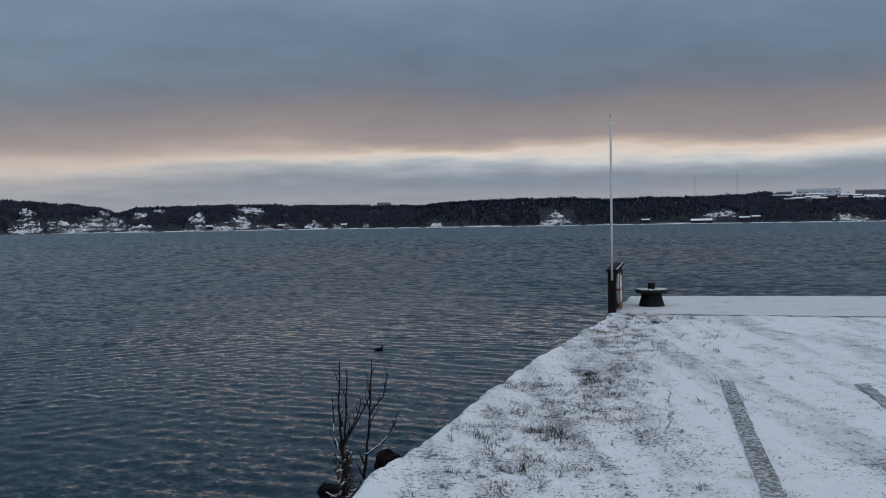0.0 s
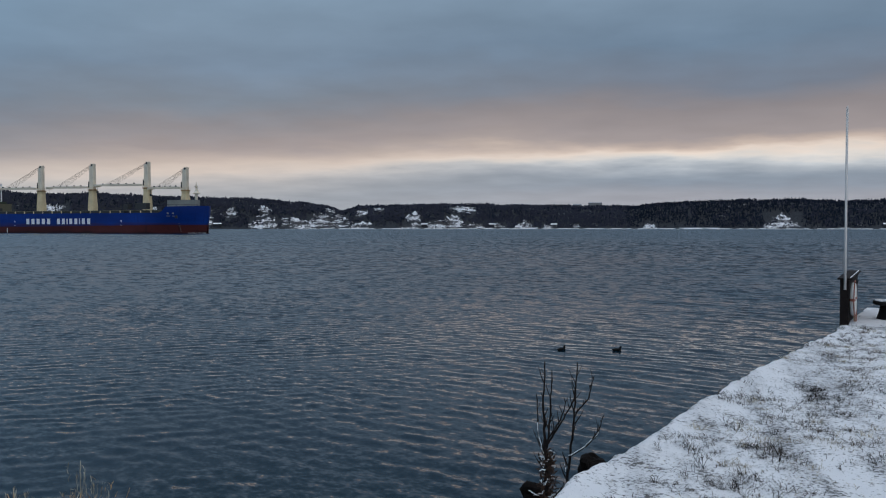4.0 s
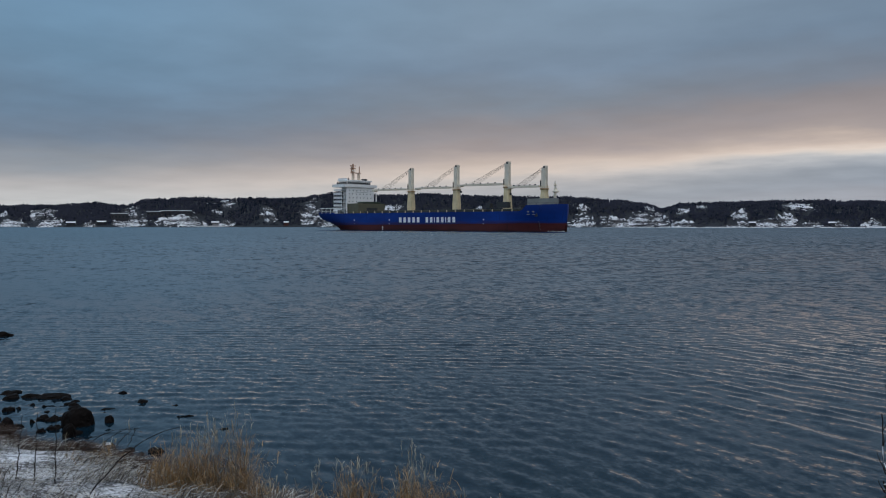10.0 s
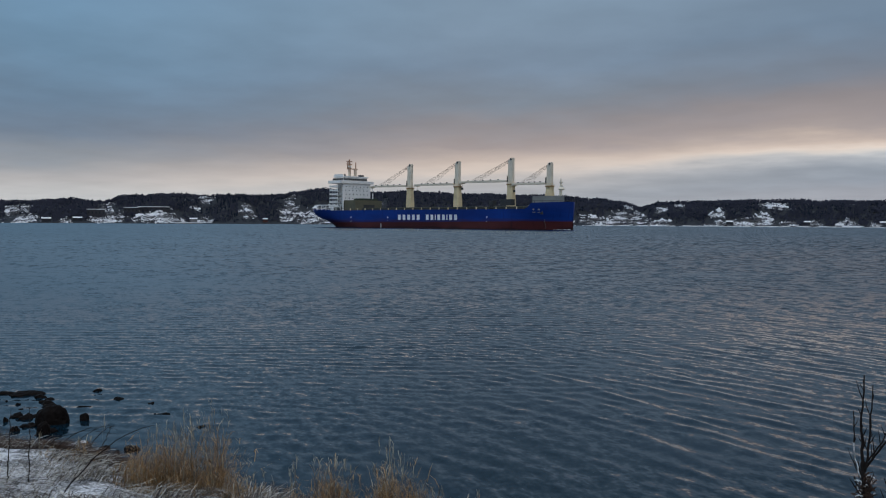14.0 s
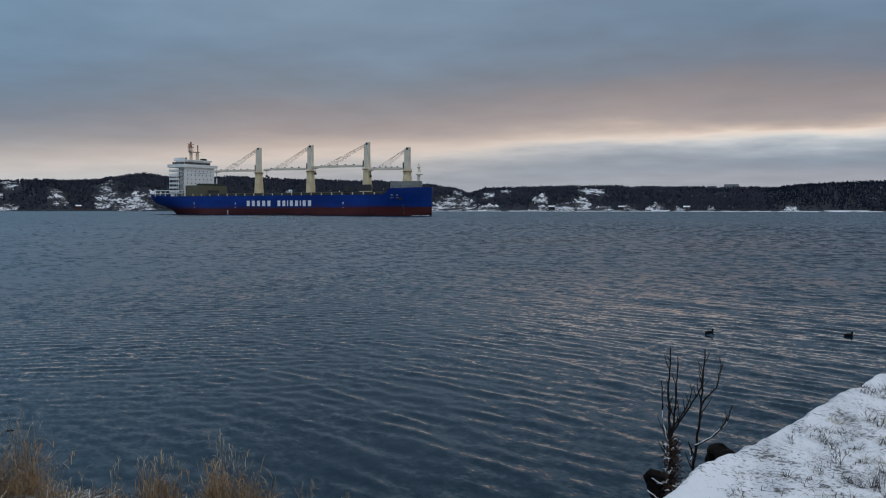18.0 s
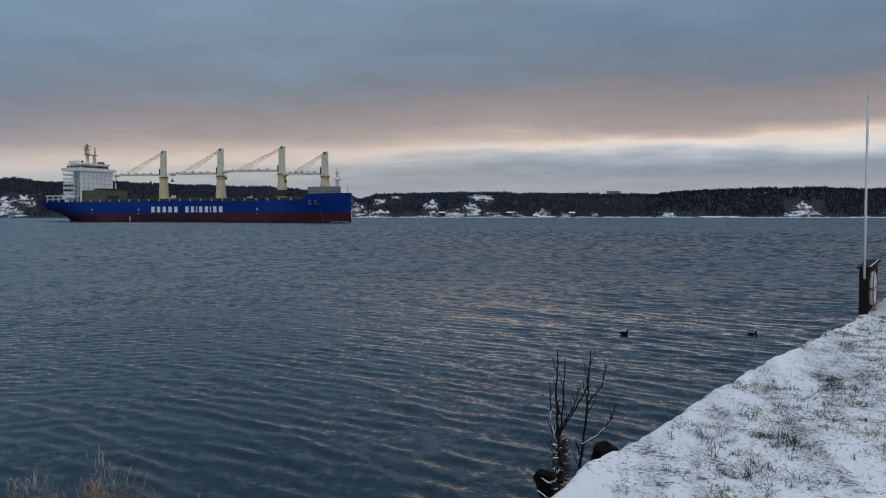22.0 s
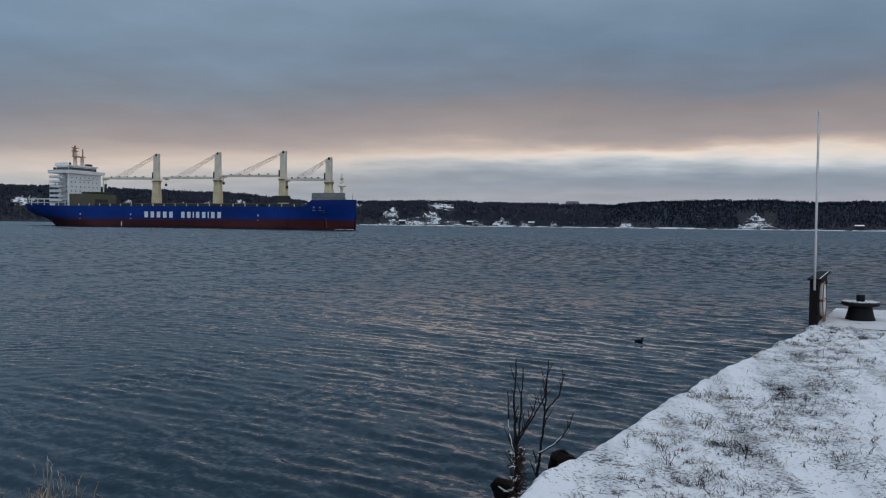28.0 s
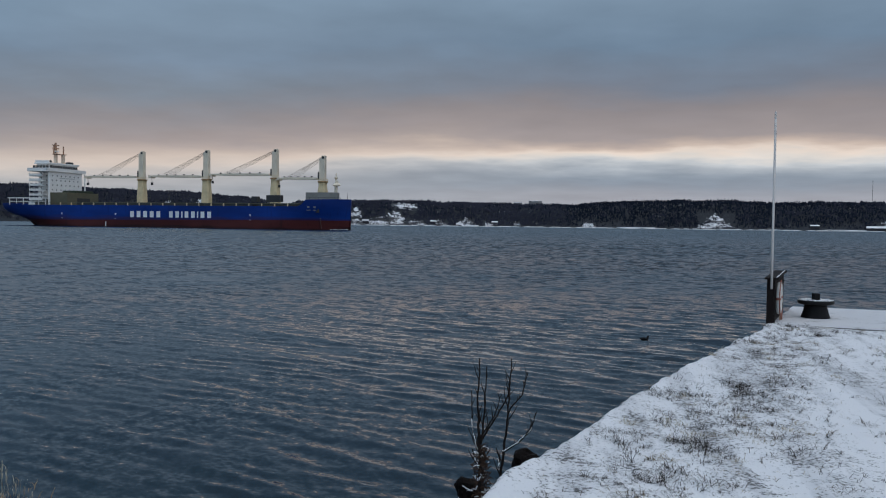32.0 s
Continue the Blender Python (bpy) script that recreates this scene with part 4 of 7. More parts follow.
def scatter(name, templates, spots, material, label):
    vs, fs, n = [], [], 0
    rng = np.random.default_rng(len(spots))
    for (x, y, z, tall, wide) in spots:
        v, f = templates[rng.integers(len(templates))]
        a = rng.uniform(0, 6.28)
        c, s = math.cos(a), math.sin(a)
        w = np.stack([(v[:, 0] * c - v[:, 1] * s) * wide + x, (v[:, 0] * s + v[:, 1] * c) * wide + y, v[:, 2] * tall + z], 1)
        vs.append(w)
        fs.append(f + n)
        n += len(v)
    ob = mesh_np(name, np.concatenate(vs), np.concatenate(fs), material, smooth=True)
    # soft crowns: normals bent up and towards the camera's spot, evening out the clumps
    own = np.zeros(n * 3)
    ob.data.vertices.foreach_get("normal", own)
    own = own.reshape(-1, 3)
    out = np.concatenate(vs)
    out[:, 2] = 0
    out /= -np.linalg.norm(out, axis=1)[:, None]
    out[:, 2] = 0.55
    soft = 0.45 * own + 0.8 * out
    ob.data.normals_split_custom_set_from_vertices((soft / np.linalg.norm(soft, axis=1)[:, None]).tolist())
    return tagged(ob, label, "trees", kind="stuff")


def wood_kind(az):
    """Share of conifers along the shore."""
    return lerp_table([(-60, .4), (-22, .4), (-16, .65), (-10, .85), (-1, .95), (2.5, .75), (5, .2), (12, .2), (16, .4), (24, .45), (30, .4), (46, .5), (48, .7), (56, .35), (61, .2), (90, .4)], az)


def build_woods():
    rng = np.random.default_rng(11)
    spruces, pines, bares = [], [], []
    count = 0
    while count < 25000:
        az = rng.uniform(-36, 72)
        r0 = shore_radius(az)
        p = rng.uniform(0.0, 1.25) ** 0.9
        r = r0 + 10 + 190 * p
        spot = place(az, r)
        z = hill_height(az, r)
        if z < 1.5:
            count += 1
            continue
        if az < -21.9 and p > 0.62 and rng.uniform() < 0.8:
            count += 1
            continue
        clear = on_rock(az, r, 40, 0.95)
        if clear and rng.uniform() < 0.90:
            continue
        field = noise.noise(Vector((az * 0.55, r * 0.012, 1.0)))
        if z < 9 and field + rng.uniform(-.3, .3) > 0.22:
            count += 1
            continue
        count += 1
        tall = TREE * rng.uniform(0.75, 1.25) * (0.75 + 0.25 * smooth01(z / 10))
        mix = wood_kind(az) * (0.95 if -18 < az < 2 else 0.6) + 0.55 * field
        u = rng.uniform()
        if u < mix * 0.55:
            spruces.append((spot.x, spot.y, z - 0.5, tall * rng.uniform(0.9, 1.2), tall * rng.uniform(0.8, 1.2)))
        elif u < mix:
            pines.append((spot.x, spot.y, z - 0.5, tall, tall * rng.uniform(0.9, 1.4)))
        else:
            bares.append((spot.x, spot.y, z - 0.5, tall * 0.95, tall * rng.uniform(1.0, 1.5)))
    scatter("spruce_wood", [tree_template("spruce", k) for k in range(6)], spruces, M_SPRUCE_HAZY, "dense dark spruce wood on the far hills")
    scatter("pine_wood", [tree_template("pine", k) for k in range(6)], pines, M_SPRUCE_HAZY, "dark pines on the rocky far hills")
    scatter("bare_wood", [tree_template("bare", k) for k in range(6)], bares, M_BARE_HAZY, "leafless birch wood on the far hills, its colour blued for haze")


build_woods()


def build_undergrowth():
    """Low scrub that closes the gaps between the trunks."""
    rng = np.random.default_rng(21)
    spots, young = [], []
    for _ in range(6000):
        az = rng.uniform(-36, 72)
        r = shore_radius(az) + 8 + 190 * rng.uniform(0.0, 1.15)
        z = hill_height(az, r)
        if z < 1.6 or noise.noise(Vector((az * 1.1, r * 0.02, 5.0))) > 0.32:
            continue
        spot = place(az, r)
        if on_rock(az, r, 12, 0.9):
            continue
        tall = rng.uniform(2.0, 4.5)
        (young if rng.uniform() < 1.4 * wood_kind(az) - 0.3 else spots).append((spot.x, spot.y, z - 0.8, tall, tall * rng.uniform(1.4, 2.4)))
    scatter("far_scrub", [tree_template("bare", 40 + k) for k in range(5)], spots, M_BARE_HAZY, "low leafless scrub on the far hills")
    scatter("young_spruce", [tree_template("pine", 50 + k) for k in range(5)], young, M_SPRUCE_HAZY, "thicket of young spruce on the far hills")


build_undergrowth()


# ---- the cargo ship: x to the bow, y to port, z up from the waterline ----
HALF = 14.0
STERN, BOW = -136.5, 65.5
SHIP_HEADING = -6.72
SHIP_SPEED = 4.176


def ship_pose(t):
    a = radians(SHIP_HEADING)
    d = SHIP_SPEED * (t - 18.0)
    return pose(-237.84 + d * math.cos(a), 391.8 + d * math.sin(a), 0, 0, 0, SHIP_HEADING)


ship = empty("cargo_ship", ship_pose(0), "blue general cargo ship with four cream deck cranes, under way", "ship")


def sheer(s):
    return 10.9 + 3.2 * smooth01((s - 45.5) / 2.0) + 0.5 * smooth01((s - 48) / 18) + 1.0 * smooth01((-112 - s) / 18)


def half_breadth(s, z):
    """Half the hull's width at station s and height z."""
    k = min(1.0, max(0.0, z / 11.0))
    start = 22 + 16 * k
    w = 1.0
    if s > start:
        w = max(0.0, 1 - ((s - start) / (BOW - 1.0 * (1 - k) - start)) ** (2.1 + 0.9 * k)) ** (0.72)
    end = -118.0 - 18.5 * smooth01(z / 9.0)
    aft = -78 - 34 * k
    if s < aft:
        u = min(1.0, (aft - s) / max(0.5, aft - end))
        w = min(w, (1 - u ** 2.2) ** 0.6 * (1 - 0.62 * k) + 0.62 * k * (1 - 0.25 * u * u))
        if s < end:
            w = 0.0
    return HALF * w


def hull_band(z_rows, name, material, label):
    """One band of plating between the heights that z_rows gives at each station."""
    bm = bmesh.new()
    stations = [STERN + (BOW - STERN) * (0.5 - 0.5 * math.cos(math.pi * k / 90)) for k in range(91)]
    rows = {1: [], -1: []}
    for s in stations:
        zs = z_rows(s)
        for sign in (1, -1):
            rows[sign].append([bm.verts.new((s, sign * half_breadth(s, z), z)) for z in zs])
    for sign in (1, -1):
        for r0, r1 in zip(rows[sign], rows[sign][1:]):
            for k in range(len(r0) - 1):
                q = (r0[k], r1[k], r1[k + 1], r0[k + 1])
                bm.faces.new(q if sign < 0 else q[::-1])
    for k in range(len(rows[1][0]) - 1):
        bm.faces.new((rows[1][0][k], rows[-1][0][k], rows[-1][0][k + 1], rows[1][0][k + 1]))
    bmesh.ops.remove_doubles(bm, verts=bm.verts, dist=0.005)
    return part(name, bm, material, ship, label, smooth=True)


def keel(s):
    return -4.0 + 11.5 * smooth01((-113 - s) / 22)


def paint_line(s):
    return max(3.3 + 1.1 * smooth01((s + 100) / 160), keel(s) + 0.02)


hull_band(lambda s: [keel(s), max(keel(s) + .005, 0.0), max(keel(s) + .01, 1.7), paint_line(s)], "lower_hull", M_RED, "dull red antifouling paint, faded along the load line")
hull_band(lambda s: [paint_line(s) + (sheer(s) - paint_line(s)) * k for k in (0, 0.25, 0.5, 0.75, 1.0)], "hull", M_HULL, "deep blue painted hull side")


def deck_bm(s0, s1, z, inset=0.3):
    bm = bmesh.new()
    st = [s0 + (s1 - s0) * k / 40 for k in range(41)]
    left = [bm.verts.new((s, max(0.05, half_breadth(s, 10.5) - inset), z(s))) for s in st]
    right = [bm.verts.new((s, -max(0.05, half_breadth(s, 10.5) - inset), z(s))) for s in st]
    for k in range(40):
        bm.faces.new((right[k], right[k + 1], left[k + 1], left[k]))
    return bm


part("main_deck", deck_bm(STERN + 0.3, BOW - 0.8, lambda s: sheer(s) - 0.9), M_DECKGREY, ship, "grey weather deck")

# hatches with their coamings and side posts
for k in range(5):
    s0 = -84 + 26.4 * k
    for nm, z0, z1, w, m in (("hatch_coaming", 9.9, 11.7, 11.0, M_COAMING), ("hatch_cover", 11.704, 12.4, 11.3, M_COAMING)):
        part(nm, box(s0, s0 + (23.5 if k < 4 else 20), -w, w, z0, z1, 0.1), m, ship)
k = 0
s = -92.0
while s < 46:
    part("rail_post", box(s - 0.2, s + 0.2, -HALF + 0.15, -HALF + 0.55, 10.0, 12.15), M_CREAM, ship)
    s += 6.9
for z in (12.15,):
    part("side_rail", tube([(-101, -HALF + 0.35, z), (45.8, -HALF + 0.35, z)], [0.08, 0.08], 6), M_OLIVE, ship)


# cranes
def crane(s, top, tip, ring=24.6, base=10.5, wide=4.4, hinge=25.9):
    """A deck crane: a pedestal and, turning on it, a tower with its jib laid aft."""
    bm = bmesh.new()
    prof = ((base, wide), (base + 5, wide * 0.98), (ring - 2.2, wide * 0.80), (ring - 0.6, wide * 0.86))
    rows = []
    for z, w in prof:
        h, c = w / 2, w * 0.16
        rows.append([bm.verts.new((s + x, y, z)) for x, y in ((-h + c, -h), (h - c, -h), (h, -h + c), (h, h - c), (h - c, h), (-h + c, h), (-h, h - c), (-h, -h + c))])
    for r0, r1 in zip(rows, rows[1:]):
        for k in range(8):
            bm.faces.new((r0[k], r0[(k + 1) % 8], r1[(k + 1) % 8], r1[k]))
    bm.faces.new(rows[-1])
    body = part("crane", bm, M_CREAM, ship, "cream deck crane with its jib laid aft")
    part("slewing_platform", lathe_at(s, 0, ((wide * .50, ring - 0.7), (wide * .60, ring - 0.5), (wide * .60, ring), (wide * .42, ring + 0.1)), 24), M_PLATFORM, body, "rust-stained slewing platform")
    # tower with a raked head
    bm = bmesh.new()
    w0, w1, d = 1.45, 1.25, 1.2
    pts = [(-w0, ring), (w0, ring), (w1 + 0.1, top), (w1 - 1.2, top), (-w1 - 0.1, top - 1.7)]
    a = [bm.verts.new((s + x, -d, z)) for x, z in pts]
    b = [bm.verts.new((s + x, d, z)) for x, z in pts]
    bm.faces.new(a)
    bm.faces.new(b[::-1])
    for k in range(5):
        bm.faces.new((a[k], b[k], b[(k + 1) % 5], a[(k + 1) % 5])[::-1])
    bmesh.ops.bevel(bm, geom=list(bm.edges), offset=0.12, segments=1, affect="EDGES")
    part("tower", bm, M_JIB, body)
    part("head_sheave", cyl_y(s + 0.6, top - 0.9, 0.6, -1.4, 1.4), M_DARK, body, "dark sheave at the tower head")
    part("operator_cab", box(s - 2.2, s - 1.4, -1.2, 0.2, ring + 1.2, ring + 4.4, 0.12), M_DARK, body, "dark-glazed operator cab")
    # the jib is two beams joined by cross bars
    jz, tz = hinge, hinge + (0.25 if tip < 0 else 0.1)
    for y in (-1.5, 1.5):
        bm = bmesh.new()
        for x0, x1, h0, h1 in ((s - 2.2, s - 7, 0.42, 0.56), (s - 7, tip + 5, 0.56, 0.48), (tip + 5, tip, 0.48, 0.34)):
            q = []
            for x, h in ((x0, h0), (x1, h1)):
                zc = jz + (tz - jz) * (s - x) / max(1, s - tip)
                for yy in (-0.35, 0.35):
                    q += [bm.verts.new((x, y + yy, zc - h)), bm.verts.new((x, y + yy, zc + h))]
            for f in ((0, 4, 5, 1), (2, 3, 7, 6), (1, 5, 7, 3), (0, 2, 6, 4), (0, 1, 3, 2), (4, 6, 7, 5)):
                bm.faces.new([q[i] for i in f])
        bmesh.ops.recalc_face_normals(bm, faces=bm.faces)
        part("jib", bm, M_JIB, body)
    n = int((s - tip) / 5)
    for k in range(1, n + 1):
        x = s - 2.5 - k * (s - tip - 4) / n
        part("cross_bar", box(x - 0.2, x + 0.2, -1.15, 1.15, jz - 0.2, jz + 0.2), M_JIB, body)
    for k in range(5):
        x = tip + (s - tip) * (0.16 + 0.155 * k)
        part("jib_sheave", cyl_y(x, jz + 0.85, 0.36, -1.85, -1.15), M_DARK, body)
    part("jib_head", box(tip - 0.7, tip + 0.8, -1.9, 1.9, tz - 0.9, tz + 0.5, 0.1), M_JIB, body)
    reach = s - (s - tip) * 0.80
    for y, drop, end in ((-1.4, 1.0, reach), (-1.0, 1.1, reach + 0.5), (-0.5, 1.2, reach + 1.2), (0.0, 1.3, reach + 2.0), (0.5, 1.4, reach + 2.9), (1.0, 1.55, reach + 3.8), (1.4, 1.7, reach + 4.8)):
        part("luffing_wire", tube([(s - 0.9, y * 0.7, top - drop), (end, y, jz + 0.6)], [0.05, 0.05], 5), M_WIRE, body)
    part("hoist_wire", tube([(tip, 0, tz - 0.8), (tip + 0.2, 0, tz - 3.2)], [0.10, 0.10], 5), M_WIRE, body)
    part("hook_block", box(tip - 0.3, tip + 0.6, -0.5, 0.5, tz - 4.4, tz - 3.1, 0.15), M_DARK, body, "black hook block")
    bm = bmesh.new()
    for z in (ring + 1.0,):
        for u in range(12):
            a0 = 2 * math.pi * u / 12
            x, y = s + wide * .58 * math.cos(a0), wide * .58 * math.sin(a0)
            add_tube(bm, [(x, y, ring), (x, y, z)], [0.05, 0.05], 4)
            a1 = 2 * math.pi * (u + 1) / 12
            add_tube(bm, [(x, y, z), (s + wide * .58 * math.cos(a1), wide * .58 * math.sin(a1), z)], [0.05, 0.05], 4)
    part("platform_rail", bm, M_CREAM, body)
    return body


def lathe_at(x, y, profile, sides=24):
    bm = lathe(profile, sides)
    bmesh.ops.translate(bm, verts=bm.verts, vec=(x, y, 0))
    return bm


def cyl_y(x, z, r, y0, y1, sides=14):
    return tube([(x, y0, z), (x, y1, z)], [r, r], sides)


crane(-52.4, 39.1, -86.5)
crane(-13.8, 39.2, -46.5)
crane(25.0, 39.2, -10.5, ring=25.0, hinge=26.6)
crane(50.6, 35.6, 27.0, ring=23.3, base=13.5, wide=4.2, hinge=24.6)


# deckhouse
def deckhouse():
    f, aft = -101.0, -111.4
    body = part("deckhouse", box(aft + 1.0, f - 0.7, -8.6, 12.0, 10.0, 28.4, 0.15), M_WHITE, ship, "white tiered deckhouse with the bridge on top")
    part("front_bulkhead", box(f - 0.7, f, -11.8, 12.2, 10.0, 28.4, 0.1), M_WHITE, body)
    # decks that step out at the starboard side and aft, with posts and rails
    for k in range(6):
        z = 13.2 + 2.55 * k
        out = 13.4
        part("side_deck", box(aft - 1.2, f - 3.0, -out, -8.55, z, z + 0.28), M_WHITE, body)
        part("aft_deck", box(aft - 1.4, aft + 0.95, -11.5, 11.5, z, z + 0.28), M_WHITE, body)
        for x in (aft - 1.0, aft + 2, aft + 5, f - 3.2):
            part("deck_post", tube([(x, -out + 0.2, z), (x, -out + 0.2, z + 2.55)], [0.10, 0.10], 6), M_WHITE, body)
        part("deck_bulwark", box(aft - 1.1, f - 3.1, -out - 0.02, -out + 0.12, z + 0.29, z + 1.0), M_WHITE, body)
        part("deck_rail", tube([(aft - 1.0, -out + 0.1, z + 1.25), (f - 3.2, -out + 0.1, z + 1.25)], [0.09, 0.09], 5), M_WHITE, body)
        if k < 5:
            part("stair", box(aft - 1.2, aft + 2.2, -12.9, -12.2, z + 0.3, z + 0.55), M_DECKGREY, body)
        part("side_door", box(aft + 2, aft + 3, -8.66, -8.56, z + 0.35, z + 2.2), M_DARK, body)
    # front windows, tier by tier
    for row, z in enumerate((18.9, 21.4, 23.9, 26.3)):
        for k in range(7 if row < 3 else 8):
            y = -9.6 + 3.1 * k + (0.4 if row % 2 else 0)
            if y < 11.6:
                part("window", box(f - 0.02, f + 0.06, y - 0.28, y + 0.28, z - 0.32, z + 0.32), M_GLASS, body)
        for k in range(3):
            x = aft + 2 + 4 * k
            part("window", box(x - 0.3, x + 0.3, -8.68, -8.58, z - 0.32, z + 0.32), M_GLASS, body)
    part("front_ladder_rail", box(f, f + 0.18, -4.5, 6.5, 25.1, 25.25), M_DECKGREY, body)
    part("corner_post", tube([(f + 0.9, -12.6, 10.5), (f + 0.9, -12.6, 24.5)], [0.5, 0.45], 8), M_WHITE, body)
    part("corner_post", tube([(f + 0.9, 13.4, 10.5), (f + 0.9, 13.4, 28.2)], [0.4, 0.35], 8), M_WHITE, body)
    wing = part("bridge_deck", box(aft - 1.5, f + 0.9, -14.2, 14.2, 28.4, 29.0, 0.1), M_WHITE, body)
    for x0, x1, y0, y1 in ((f + 0.55, f + 0.9, -14.2, 14.2), (aft - 1.5, f + 0.9, -14.2, -13.9), (aft - 1.5, f + 0.9, 13.9, 14.2)):
        part("wing_bulwark", box(x0, x1, y0, y1, 28.95, 30.2), M_WHITE, wing)
    part("wing_brace", tube([(f - 3, -14, 28.4), (f - 3, -12, 25.8)], [0.2, 0.2], 6), M_WHITE, wing)
    wheel = part("wheelhouse", box(aft + 1, f - 1.2, -10.2, 10.2, 29.0, 32.4, 0.1), M_WHITE, body)
    for k in range(11):
        y = -9.3 + 1.86 * k
        part("bridge_window", box(f - 1.22, f - 1.12, y - 0.8, y + 0.8, 30.5, 31.8), M_GLASS, wheel)
    for k in range(5):
        x = f - 2.6 - 2.1 * k
        part("bridge_window", box(x - 0.9, x + 0.9, -10.28, -10.18, 30.5, 31.8), M_GLASS, wheel)
    part("wheelhouse_roof", box(aft + 0.2, f - 0.5, -11.2, 11.0, 32.4, 33.2, 0.12), M_WHITE, wheel)
    part("roof_rail", box(aft + 0.6, f - 0.9, -10.9, -10.8, 33.2, 34.3), M_WHITE, wheel)
    part("roof_locker", box(f - 4.5, f - 2.0, 5.0, 8.0, 33.2, 34.4, 0.1), M_DARK, wheel)
    part("searchlight", lathe_at(f - 2, -8.5, ((0.5, 33.2), (0.6, 34.0), (0.2, 34.6)), 10), M_DARK, wheel)
    # two-legged signal mast with its crosstrees
    mast = part("signal_mast", tube([(f - 3.6, -3.2, 33.0), (f - 3.6, -3.2, 40.4)], [1.0, 0.9], 10), M_RUSTCREAM, body, "white two-legged signal mast with rusty crosstrees")
    part("mast_leg", tube([(f - 2.2, 0.6, 33.0), (f - 2.2, 0.6, 38.0)], [1.0, 0.9], 10), M_RUSTCREAM, mast)
    part("crosstree", box(f - 4.4, f - 1.4, -4.8, 2.2, 37.9, 38.3), M_RUST, mast)
    part("topmast", tube([(f - 3.6, -3.2, 40.0), (f - 3.6, -3.2, 44.2)], [0.75, 0.5], 8), M_RUST, mast)
    for z in (40.9, 42.6):
        part("yard", box(f - 3.8, f - 3.4, -5.6, -0.8, z, z + 0.5), M_RUST, mast)
    part("radar_scanner", box(f - 3.3, f - 2.8, -5.4, -1.4, 39.3, 39.8), M_WHITE, mast)
    for y in (-5.2, 1.8):
        part("aerial", tube([(f - 3.0, y, 38.0), (f - 3.0, y, 42.6)], [0.4, 0.3], 6), M_RUST, mast)
    funnel = part("funnel", box(-116.0, -111.8, 2.0, 8.0, 11.0, 31.4, 0.4, 0.9), M_FUNNEL, ship, "blue funnel with a black top")
    part("funnel_top", box(-115.7, -112.1, 2.4, 7.6, 31.4, 32.6, 0.3, 0.92), M_DARK, funnel)
    for y in (-2, 0, 2):
        part("exhaust_pipe", tube([(-113.5, 5 + y * .7, 32.5), (-114.4, 5 + y * .7, 33.6)], [0.55, 0.5], 10), M_DARK, funnel)
    part("engine_casing", box(-122, -112.5, -4, 5, 10.0, 12.4, 0.2), M_WHITE, ship)


deckhouse()


